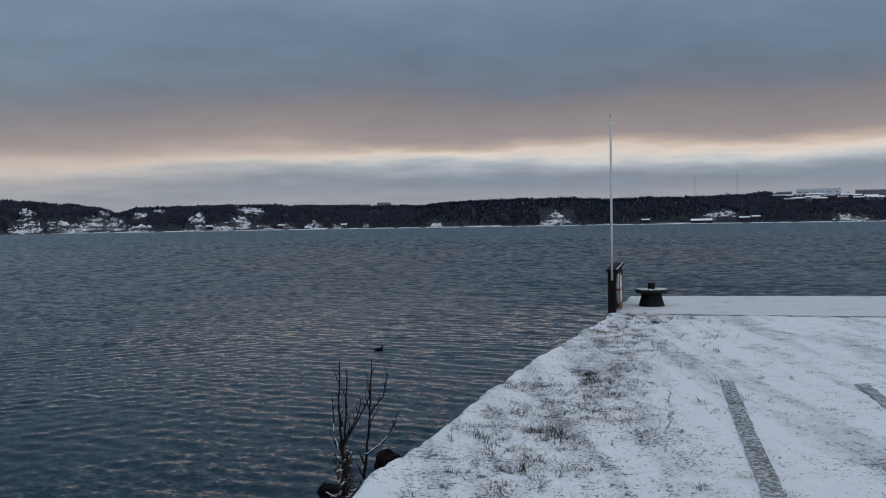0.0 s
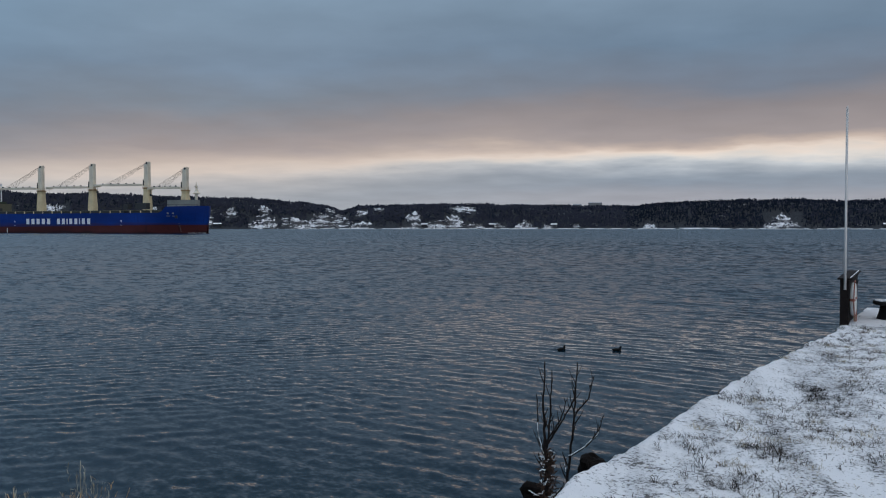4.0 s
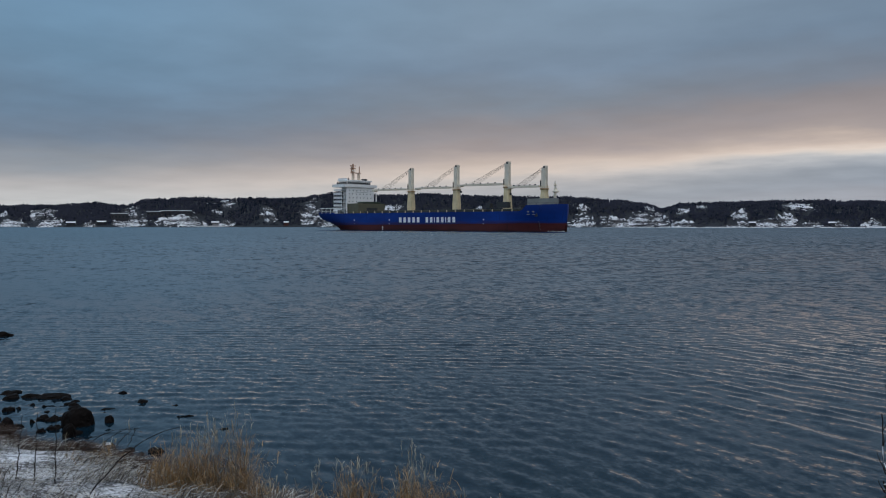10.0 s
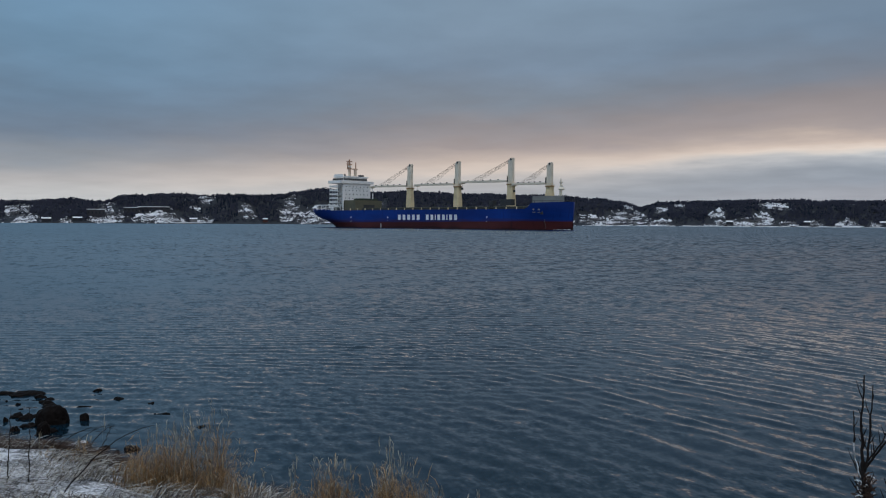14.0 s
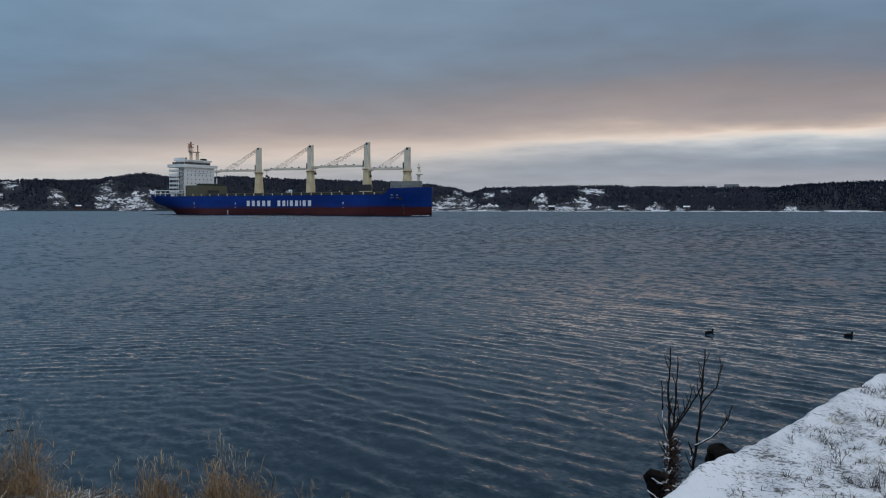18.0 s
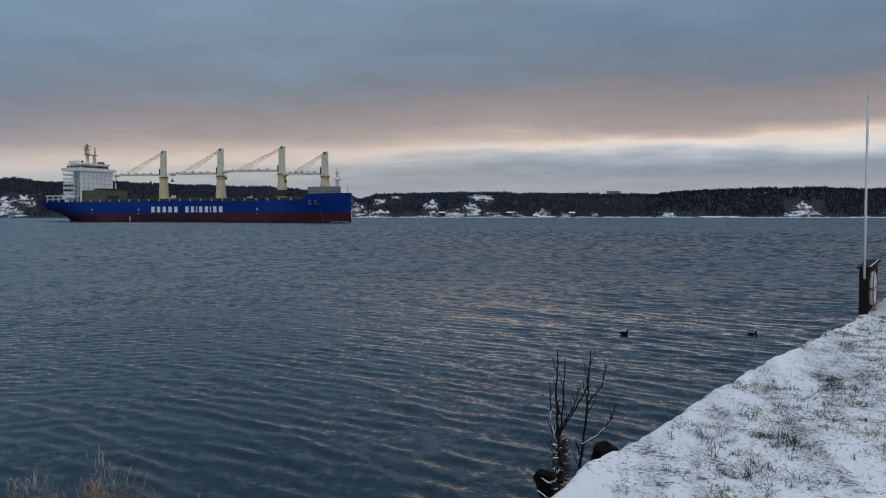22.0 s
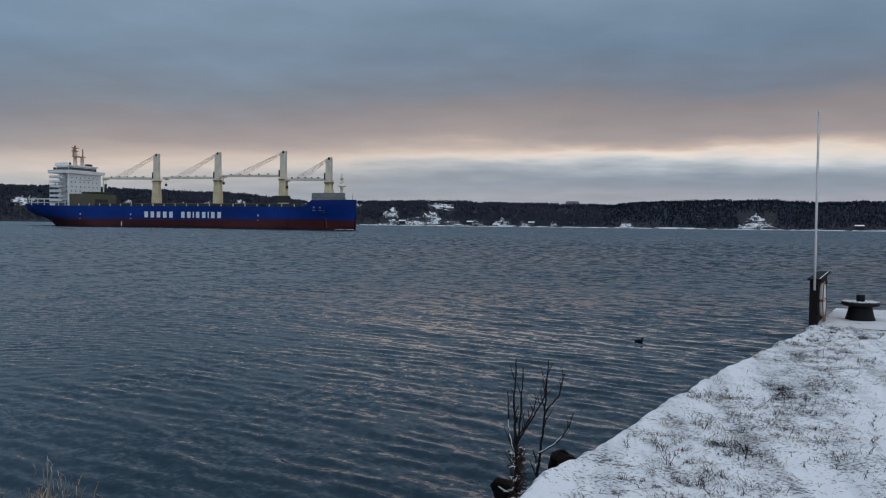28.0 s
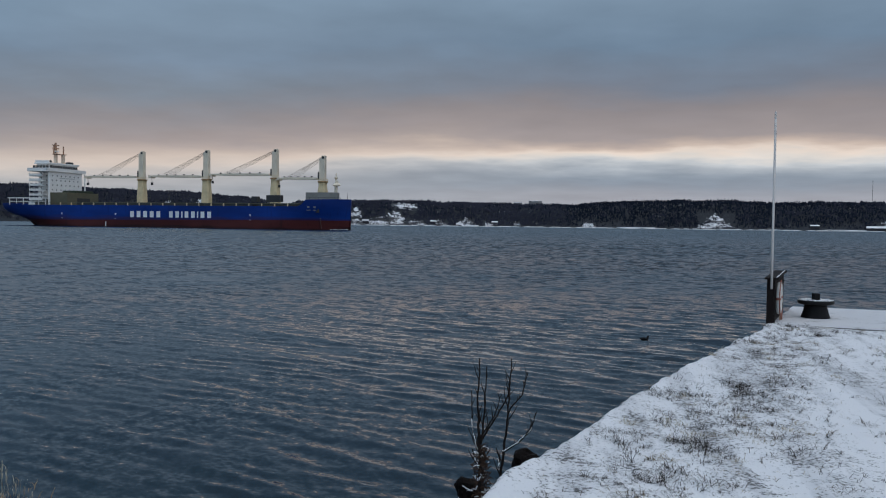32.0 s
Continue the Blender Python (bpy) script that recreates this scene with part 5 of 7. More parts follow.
def deck_gear():
    stores = part("stores_house", box(-100.9, -89.5, -11.6, 11.6, 10.0, 17.4, 0.12), M_OLIVE, ship, "olive-brown deck stores house")
    part("roller_door", box(-89.55, -89.4, -4.5, 5.0, 10.4, 14.6), M_DARK, stores)
    part("green_cover", box(-100, -91.0, -3.5, 9.5, 17.42, 18.7, 0.35), M_GREEN, stores, "dark green tarpaulin over deck stores")
    for x in (-126, -121.5, -117, -112, -107, -102.5):
        part("poop_post", tube([(x, -12.6, 10.9), (x, -12.6, 14.3)], [0.22, 0.22], 6), M_WHITE, ship)
    part("poop_beam", box(-127, -101.5, -13.0, -12.3, 14.2, 14.7), M_WHITE, ship, "white mooring deck frame")
    part("poop_rail", tube([(-126, -12.8, 12.6), (-102, -12.8, 12.6)], [0.16, 0.16], 6), M_WHITE, ship)
    part("winch_house", box(-112, -104, -10, 10, 10.0, 14.0, 0.1), M_DECKGREY, ship)
    part("deck_container", box(26.5, 34.0, -11.5, -8.5, 12.9, 16.2, 0.06), M_DARK, ship, "black box container on deck")
    part("deck_container", box(18.5, 21.5, -11.5, -8.5, 12.9, 15.6, 0.06), M_DARK, ship, "black box container on deck")
    # breakwater, foremast and fittings on the forecastle
    bm = bmesh.new()
    pts = [(46.8, -9.8, 13.6), (46.8, -9.8, 17.6), (58.5, -2.0, 17.9), (58.5, -2.0, 13.6), (58.5, 2.0, 13.6), (58.5, 2.0, 17.9), (46.8, 9.8, 17.6), (46.8, 9.8, 13.6)]
    for off in (0.0, -0.35):
        v = [bm.verts.new((x + off, y * (1 + off * 0.02), z)) for x, y, z in pts]
        for q in ((0, 1, 2, 3), (3, 2, 5, 4), (4, 5, 6, 7)):
            bm.faces.new([v[i] for i in q])
    part("breakwater", bm, M_DECKGREY, ship, "grey steel breakwater on the forecastle")
    fm = part("foremast", tube([(57.6, 0, 13.8), (57.6, 0, 22.0)], [0.85, 0.75], 12), M_JIB, ship, "cream foremast with a lookout platform")
    part("lookout_platform", lathe_at(57.9, 0, ((0.8, 20.9), (1.9, 21.2), (1.9, 21.5), (1.0, 22.4), (0.7, 23.6)), 16), M_JIB, fm)
    part("mast_light", lathe_at(57.6, 0, ((0.45, 22.2), (0.5, 24.5), (0.9, 24.7), (0.9, 25.2), (0.4, 25.4), (0.15, 27.2)), 12), M_JIB, fm)
    part("bow_staff", tube([(63.6, 0, 14.2), (63.6, 0, 17.8)], [0.12, 0.08], 6), M_DARK, ship)
    for x in (50, 54, 60.5, 62.5):
        w = half_breadth(x, 13.5) - 0.35
        part("bow_rail_post", tube([(x, -w, 14.0), (x, -w, 15.2)], [0.10, 0.10], 5), M_DARK, ship)
    bw = [(x, -(half_breadth(x, 13.5) - 0.35), 15.2) for x in (48, 52, 56, 60, 62.5)]
    part("bow_rail", tube(bw, [0.08] * 5, 5), M_DARK, ship)
    part("anchor_recess", box(51.0, 54.2, -11.55, -10.3, 8.0, 9.8, 0.3), M_DARK, ship, "black anchor housed in the bow")


deck_gear()


def hull_marks():
    """White lettering as plain bars, and the small load and draught marks."""
    y = -HALF
    start, wide, gap = -49.3, 3.25, 0.62
    widths = [3.25] * 5 + [None] + [3.0, 3.0, 1.1, 3.0, 3.0, 1.1, 3.1, 3.1]
    x = start
    for w in widths:
        if w is None:
            x = -26.4
            continue
        part("name_bar", box(x + w * .16, x + w * .84, y - 0.06, y + 0.02, 4.95, 8.05, 0.0), M_LETTER, ship, "white painted name on the hull side")
        x += w + gap
    for x0, w, z0, z1 in ((49.0, 1.0, 10.2, 11.2), (51.8, 1.0, 10.2, 11.2), (48.7, 1.8, 9.0, 9.3), (51.7, 1.4, 9.0, 9.3)):
        hb = half_breadth(x0 + w / 2, 10.0)
        slope = math.degrees(math.atan2(half_breadth(x0 + w, 10.0) - half_breadth(x0, 10.0), w))
        ob = part("ship_name_bar", box(-w / 2, w / 2, -0.12, 0.1, z0, z1), M_DECKGREY, ship, "small pale name at the bow")
        ob.matrix_local = pose(x0 + w / 2, -hb, 0, 0, 0, -slope)
    for x in (-90.8, -57.6, 19.3):
        bm = bmesh.new()
        q = [bm.verts.new((x + a, y - 0.05, z)) for a, z in ((-0.5, 6.9), (0.5, 6.9), (0.1, 6.0), (-0.1, 6.0))]
        bm.faces.new(q)
        part("load_mark", bm, M_LETTER, ship)
        part("tug_mark", box(x - 0.35, x + 0.35, y - 0.06, y + 0.02, 4.1, 4.3), M_LETTER, ship)
    part("draught_mark", box(-63.8, -63.3, y - 0.06, y + 0.02, 0.2, 2.7), M_LETTER, ship, "white draught marks at the waterline")
    for k in range(6):
        z = 0.8 + 0.85 * k
        hb = half_breadth(54.0, z)
        part("draught_figure", box(53.8, 54.2, -hb - 0.10, -hb + 0.15, z, z + 0.35), M_DECKGREY, ship)


hull_marks()


def bow_wave():
    """Low foam where the stem parts the water, and a thin wash along the side."""
    bm = bmesh.new()
    rng = random.Random(8)
    for k in range(9):
        s = 64.5 - 0.55 * k * (1 + 0.05 * k)
        y = -half_breadth(min(s, 64.0), 1.0) - 0.3 - 0.10 * k
        w = rng.uniform(0.3, 0.9) * (1 - k / 34)
        bmesh.ops.create_icosphere(bm, subdivisions=1, radius=1, matrix=Matrix.Translation((s, y, 0.08)) @ Matrix.Diagonal((w * 1.3, w * 0.6, 0.34 * w + 0.05, 1)))
    tagged(part("bow_wave", bm, M_FOAM, ship, "small white bow wave at the stem"), kind="stuff")


bow_wave()


# ---- lifebuoy stand, pole and bollard on the quay head ----
def lifebuoy_stand():
    m = pose(4.05, 19.27, QUAY, 0, 0, 75.0)   # x runs along the quay edge, -y faces the land
    stand = empty("board_fence", m, "dark tarred wooden fence of level boards along the quay edge", "fence")
    for x in (-1.51, 0.0, 1.51):
        part("post", box(x - 0.07, x + 0.07, -0.045, 0.085, -0.03, 0.93, 0.008), M_TAR, stand)
    for k in range(5):
        z0 = 0.03 + 0.178 * k
        part("board", box(-1.58, 1.58, -0.075, -0.047, z0, z0 + 0.172, 0.005), M_TAR, stand)
    cap = part("cap_board", box(-1.64, 1.64, -0.14, 0.13, 0.932, 0.968, 0.006), M_TAR, stand)
    part("snow_strip", box(-1.50, 1.50, -0.105, -0.088, 0.966, 0.976, 0.004), M_SNOW, cap, "thin strip of snow on the cap")
    part("hook", tube([(-1.0, -0.07, 0.84), (-1.0, -0.20, 0.84), (-1.0, -0.21, 0.90)], [0.012, 0.012, 0.012], 6), M_IRON, stand)
    ring = empty("lifebuoy", m @ pose(-1.1, -0.13, 0.52), "white lifebuoy with orange bands hung on its stand", "lifebuoy")
    big, small = 0.29, 0.052
    n, q = 40, 12
    for name, span in (("ring", None), ("band", 1)):
        for c in range(1 if span is None else 4):
            bm = bmesh.new()
            rows = []
            count = n if span is None else 5
            for i in range(count + (0 if span is None else 1)):
                u = 2 * math.pi * i / n if span is None else c * math.pi / 2 + (i - 2.5) * 0.030
                rr = small if span is None else small + 0.004
                rows.append([bm.verts.new(((big + rr * math.cos(v)) * math.cos(u), rr * math.sin(v), (big + rr * math.cos(v)) * math.sin(u)))
                             for v in (2 * math.pi * j / q for j in range(q))])
            last = len(rows) if span is None else len(rows) - 1
            for i in range(last):
                r0, r1 = rows[i], rows[(i + 1) % len(rows)]
                for j in range(q):
                    bm.faces.new((r0[j], r1[j], r1[(j + 1) % q], r0[(j + 1) % q]))
            bmesh.ops.recalc_face_normals(bm, faces=bm.faces)
            part(name, bm, M_RING if span is None else M_ORANGE, ring, smooth=True)
    rope = [(0.35 * math.cos(u) * (1 + 0.05 * math.cos(4 * u)), -0.03, 0.35 * math.sin(u) * (1 + 0.05 * math.cos(4 * u))) for u in (2 * math.pi * k / 32 for k in range(33))]
    part("grab_line", tube(rope, [0.012] * 33, 6), M_ORANGE, ring)
    coil = empty("throw_line", m @ pose(-0.92, -0.14, 0.14), "coiled reddish throw line hung under the lifebuoy", "rope")
    for k in range(4):
        pts = [(0.10 * math.cos(u) + 0.01 * k, -0.012 * k, 0.14 * math.sin(u)) for u in (2 * math.pi * j / 16 for j in range(17))]
        part("coil", tube(pts, [0.011] * 17, 6), M_ORANGE if k % 2 else M_ROPE, coil)
    # the pole is clamped to the landward face
    pole = empty("flag_pole", m @ pose(-1.66, -0.01, 0), "slender white-painted pole with a small head fitting", "pole")
    part("shaft", tube([(0, 0, 0.74), (0, 0, 1.6), (0, 0, 4.32)], [0.025, 0.024, 0.022], 12), M_POLE, pole, smooth=True)
    part("head_fitting", tube([(-0.09, 0, 4.30), (0.09, 0, 4.30)], [0.011, 0.011], 6), M_POLE, pole)
    part("cap", lathe(((0.014, 4.29), (0.018, 4.33), (0.008, 4.36)), 10), M_POLE, pole)
    for zz in (0.78, 0.88):
        part("clamp", box(0.0, 0.09, -0.026, 0.026, zz, zz + 0.02, 0.003), M_IRON, pole)
    part("halyard", tube([(0.035, -0.01, 0.9), (0.05, -0.01, 2.4), (0.03, -0.01, 4.28)], [0.004] * 3, 5), M_ROPE, pole)


lifebuoy_stand()


def bollard():
    ob = empty("bollard", pose(4.84, 19.08, QUAY + 0.035, 0, 0, 12), "black cast-iron mooring bollard with a snowy mushroom head", "bollard")
    part("column", lathe(((0.305, -0.05), (0.30, 0.015), (0.285, 0.05), (0.262, 0.12), (0.235, 0.24), (0.23, 0.30)), 32), M_IRON, ob, smooth=True)
    part("head", lathe(((0.21, 0.285), (0.325, 0.295), (0.368, 0.32), (0.374, 0.350), (0.362, 0.375), (0.31, 0.386), (0.10, 0.392)), 40), M_IRON, ob, "wide grey cast-iron plate")
    part("stub", box(-0.065, 0.065, -0.065, 0.065, 0.39, 0.535, 0.012), M_IRON, ob)
    # snow lies in the squares of the tread pattern
    for i in range(-5, 6):
        for j in range(-5, 6):
            x, y = i * 0.074, j * 0.074
            if math.hypot(x, y) < 0.345 and math.hypot(x, y) > 0.09:
                k = 0.023
                bm = box(x - k, x + k, y - k, y + k, 0.384, 0.399, 0.003)
                part("snow_patch", bm, M_SNOW, ob)
    return ob


bollard()


# ---- tyre tracks pressed into the snow ----
def tyre_track(x0, y0, x1, y1, width, seed):
    """A strip where a tyre pressed the snow down to the gravel, with its tread bars."""
    bm = bmesh.new()
    d = Vector((x1 - x0, y1 - y0, 0))
    length = d.length
    d.normalize()
    w = Vector((-d.y, d.x, 0))
    n = int(length / 0.10)
    rows = []
    rng = random.Random(seed)
    for k in range(n + 1):
        c = Vector((x0, y0, 0)) + d * (length * k / n)
        half = width / 2 * (1 + rng.uniform(-0.05, 0.05))
        row = []
        for u in (-1, -0.5, 0, 0.5, 1):
            p = c + w * (half * u)
            row.append(bm.verts.new((p.x, p.y, z_at(p.x, p.y) + 0.010 + (0.004 if k % 2 and abs(u) < 1 else 0))))
        rows.append(row)
    for r0, r1 in zip(rows, rows[1:]):
        for k in range(4):
            bm.faces.new((r0[k], r1[k], r1[k + 1], r0[k + 1]))
    bmesh.ops.recalc_face_normals(bm, faces=bm.faces)
    if bm.faces[0].normal.z < 0:
        bmesh.ops.reverse_faces(bm, faces=bm.faces)
    ob = link("tyre_track", bm, M_TRACK)
    return tagged(ob, "grey tyre track worn through the snow to gravel", "tyre track", "tyre tracks on the quay")


M_TRACK = snow_over("worn_track", (0.15, 0.145, 0.14), 24.0, 0.44, 0.3, 0.16, snow=(0.60, 0.62, 0.66))
tyre_track(3.49, 10.12, 2.10, 4.9, 0.165, 1)
tyre_track(5.02, 9.83, 3.60, 4.6, 0.165, 2)


# ---- blades: grass, reeds ----
def blades(name, spots, material, label, category, kind=""):
    """Thin bent strips. spots: x, y, z, length, lean direction, lean, width."""
    vs, fs, n = [], [], 0
    for x, y, z, length, a, lean, w in spots:
        dx, dy = math.cos(a), math.sin(a)
        sx, sy = -dy * w / 2, dx * w / 2
        for k, (h, out) in enumerate(((0, 0), (0.5, 0.35), (0.85, 0.8), (1.0, 1.0))):
            rise = length * h * math.cos(lean * (0.4 + 0.6 * h))
            run = length * out * math.sin(lean)
            q = (1.0, 0.8, 0.5, 0.12)[k]
            vs.append((x + dx * run - sx * q, y + dy * run - sy * q, z + rise))
            vs.append((x + dx * run + sx * q, y + dy * run + sy * q, z + rise))
        for k in range(3):
            fs.append((n + 2 * k, n + 2 * k + 1, n + 2 * k + 3, n + 2 * k + 2))
        n += 8
    ob = mesh_np(name, np.array(vs), np.array(fs), material)
    return tagged(ob, label, category, kind=kind)


def lane(x, y):
    return x - 0.30 * y


def turf_spot(rng):
    """A spot in the worn strip of turf along the quay edge."""
    while True:
        y = rng.uniform(4.2, 17.6)
        u = rng.choice((rng.gauss(-1.4, 0.5), rng.gauss(-1.3, 0.4), rng.gauss(-0.6, 0.8), rng.uniform(-2.2, 2.8)))
        x = u + 0.30 * y + 0.007 * max(0, y - 11) ** 1.6
        if x > -0.9 and not (y > 16.2 and x > 6) and z_at(x, y) > QUAY - 0.08:
            return x, y, u


def turf_grass():
    rng = random.Random(4)
    spots, pale = [], []
    for _ in range(1500):
        x, y, u = turf_spot(rng)
        face = rng.uniform(0, 6.28)
        for _ in range(rng.randint(1, 6)):
            px, py = x + rng.gauss(0, 0.05), y + rng.gauss(0, 0.05)
            b = (px, py, z_at(px, py) - 0.008, rng.uniform(0.02, 0.07), face + rng.gauss(0, 1.1), rng.uniform(0.9, 1.5), rng.uniform(0.003, 0.007))
            (pale if rng.random() < 0.4 else spots).append(b)
    # ragged clumps of many thin stalks, some bent flat
    for _ in range(330):
        x, y, u = turf_spot(rng)
        if u > 0.6:
            continue
        if noise.noise(Vector((x * 0.9, y * 0.6, 2.0))) < -0.12:
            continue
        size = rng.uniform(0.04, 0.15)
        straw = rng.random() < 0.36
        for _ in range(int(14 + 260 * size * rng.random())):
            way = rng.uniform(0, 6.28)
            px, py = x + math.cos(way) * size * rng.random(), y + math.sin(way) * size * rng.random()
            b = (px, py, z_at(px, py) - 0.005, rng.uniform(0.03, 0.13), way + rng.gauss(0, 0.9), rng.uniform(1.0, 1.53), rng.uniform(0.003, 0.006))
            (pale if straw else spots).append(b)
    blades("withered_turf", spots, M_GRASS, "withered brown turf poking through thin snow", "grass", "stuff")
    blades("straw_tufts", pale, M_STRAW, "pale straw tufts in the snow along the quay edge", "grass", "stuff")
    # larger dead weeds: a knot of dark twigs
    for x, y, r, n in ((1.82, 10.68, 0.22, 260), (1.97, 10.19, 0.16, 140), (0.60, 6.57, 0.1, 110), (0.90, 7.75, 0.12, 120), (0.37, 7.74, 0.12, 110), (0.85, 9.81, 0.14, 130), (1.23, 10.01, 0.15, 130), (3.26, 15.44, 0.25, 160), (4.15, 16.0, 0.24, 240), (4.75, 16.6, 0.22, 120)):
        tuft = []
        # several knots, each with stalks that splay outwards
        knots = [(x + rng.gauss(0, r * 0.8), y + rng.gauss(0, r * 0.8), rng.uniform(0.02, 0.07)) for _ in range(14)]
        for _ in range(n):
            kx, ky, ks = rng.choice(knots)
            way = rng.uniform(0, 6.28)
            px, py = kx + math.cos(way) * ks * rng.random(), ky + math.sin(way) * ks * rng.random()
            tuft.append((px, py, z_at(px, py) - 0.005, rng.uniform(0.04, 0.16), way + rng.gauss(0, 0.6), rng.uniform(0.8, 1.5), rng.uniform(0.0025, 0.0055)))
        blades("weed_tuft", tuft, M_BARK, "dead dark brown weed tuft flattened in the snow", "weed", "stuff")


turf_grass()


def weed_stalks():
    """Dead branching weeds that stand and lie in the snow along the quay edge."""
    rng = random.Random(61)
    dark, brown = [], []
    for _ in range(300):
        x, y, u = turf_spot(rng)
        if u > 0.9 or noise.noise(Vector((x * 0.8, y * 0.55, 9.0))) < -0.16:
            continue
        z = z_at(x, y) - 0.006
        tall = rng.uniform(0.05, 0.15)
        lot = dark if rng.random() < 0.7 else brown
        way0 = rng.uniform(0, 6.28)
        for _k in range(rng.randint(3, 8)):
            way, lean = way0 + rng.gauss(0, 1.2), rng.uniform(0.85, 1.5)
            long = tall * rng.uniform(0.6, 1.3)
            px, py = x + rng.gauss(0, 0.02), y + rng.gauss(0, 0.02)
            lot.append((px, py, z, long, way, lean, rng.uniform(0.004, 0.007)))
            for _j in range(rng.randint(1, 3)):
                q = rng.uniform(0.4, 0.9)
                run = long * q ** 1.4 * math.sin(lean)
                lot.append((px + math.cos(way) * run, py + math.sin(way) * run, z + long * q * math.cos(lean * (0.4 + 0.6 * q)), long * rng.uniform(0.25, 0.5),
                            way + rng.choice((-1, 1)) * rng.uniform(0.5, 1.1), rng.uniform(0.6, 1.4), 0.004))
    blades("dead_weeds", dark, M_BARK, "dark dead weed stalks sticking out of the snow", "weeds", "stuff")
    blades("brown_weeds", brown, M_GRASS, "brown withered weed stalks in the snow", "weeds", "stuff")


weed_stalks()


def reeds():
    rng = random.Random(9)
    # azimuth, distance, spread, tallest, blades, straightness
    clumps = [(54.6, 10.4, 0.22, 0.72, 420, 0.9), (52.8, 10.35, 0.24, 0.86, 520, 0.8), (50.6, 10.3, 0.18, 0.98, 330, 0.7), (48.0, 10.2, 0.26, 0.36, 420, 1.3), (45.4, 10.1, 0.07, 0.66, 70, 0.4),
              (43.0, 10.1, 0.14, 0.70, 260, 0.35), (41.7, 10.2, 0.08, 0.62, 70, 0.3), (38.9, 10.0, 0.11, 0.84, 250, 0.25), (37.3, 10.1, 0.15, 0.70, 290, 0.4),
              (35.6, 10.0, 0.12, 0.48, 130, 0.6), (32.6, 9.9, 0.10, 0.42, 40, 0.6), (29.0, 9.7, 0.14, 0.34, 60, 0.7), (17.2, 9.2, 0.20, 0.34, 130, 0.9),
              (59.5, 11.8, 0.25, 0.30, 40, 1.0)]
    for az, r, spread, tall, n, lean in clumps:
        c = place(az, r)
        spots, pale = [], []
        # bent stems, each with a few curled leaves
        for _ in range(int(n * 0.6)):
            px, py = c.x + rng.gauss(0, spread), c.y + rng.gauss(0, spread * 0.6)
            z = max(z_at(px, py), -0.05)
            long = tall * rng.uniform(0.35, 1.12) * math.exp(-((px - c.x) ** 2 + (py - c.y) ** 2) / (7 * spread ** 2))
            way, bend = rng.gauss(0.3, 1.6), abs(rng.gauss(0, 0.16 + lean * 0.30))
            spots.append((px, py, z - 0.04, long, way, bend, rng.uniform(0.003, 0.0055)))
            for _k in range(rng.randint(2, 5)):
                u = rng.uniform(0.25, 1.0)
                run = long * u ** 1.6 * math.sin(bend)
                leaf = (px + math.cos(way) * run, py + math.sin(way) * run, z - 0.04 + long * u * math.cos(bend * (0.4 + 0.6 * u)), rng.uniform(0.06, 0.24), rng.uniform(0, 6.28), rng.uniform(0.5, 1.9), rng.uniform(0.004, 0.009))
                (spots if rng.random() < 0.75 else pale).append(leaf)
        # a low tangle round the foot
        for _ in range(int(n * 1.4)):
            px, py = c.x + rng.gauss(0, spread * 1.15), c.y + rng.gauss(0, spread * 0.8)
            z = max(z_at(px, py), -0.05)
            blade = (px, py, z - 0.03, min(0.55, tall) * rng.uniform(0.25, 0.8), rng.uniform(0, 6.28), rng.uniform(0.5, 1.5), rng.uniform(0.004, 0.010))
            (spots if rng.random() < 0.6 else pale).append(blade)
        clump = empty("reed_clump", Matrix(), "tawny dry reed clump at the water's edge", "reeds", "reeds along the bank")
        for nm, lst, m in (("reed_stand", spots, M_REED), ("bent_foliage", pale, M_STRAW)):
            ob = blades(nm, lst, m, "", "", "stuff")
            ob.parent = clump
        # feathery heads on a few stalks
        heads = []
        for _ in range(max(3, n // 45)):
            px, py = c.x + rng.gauss(0, spread), c.y + rng.gauss(0, spread * 0.6)
            z = max(z_at(px, py), -0.05)
            h = tall * rng.uniform(0.95, 1.25)
            heads.append((px, py, z, h, rng.uniform(0, 6.28), rng.uniform(0.02, 0.15), 0.007))
            for k in range(7):
                heads.append((px, py, z + h * (0.80 + 0.028 * k), 0.07, rng.uniform(0, 6.28), rng.uniform(0.3, 0.8), 0.006))
        ob = blades("seed_plumage", heads, M_STRAW, "", "", "stuff")
        ob.parent = clump


reeds()


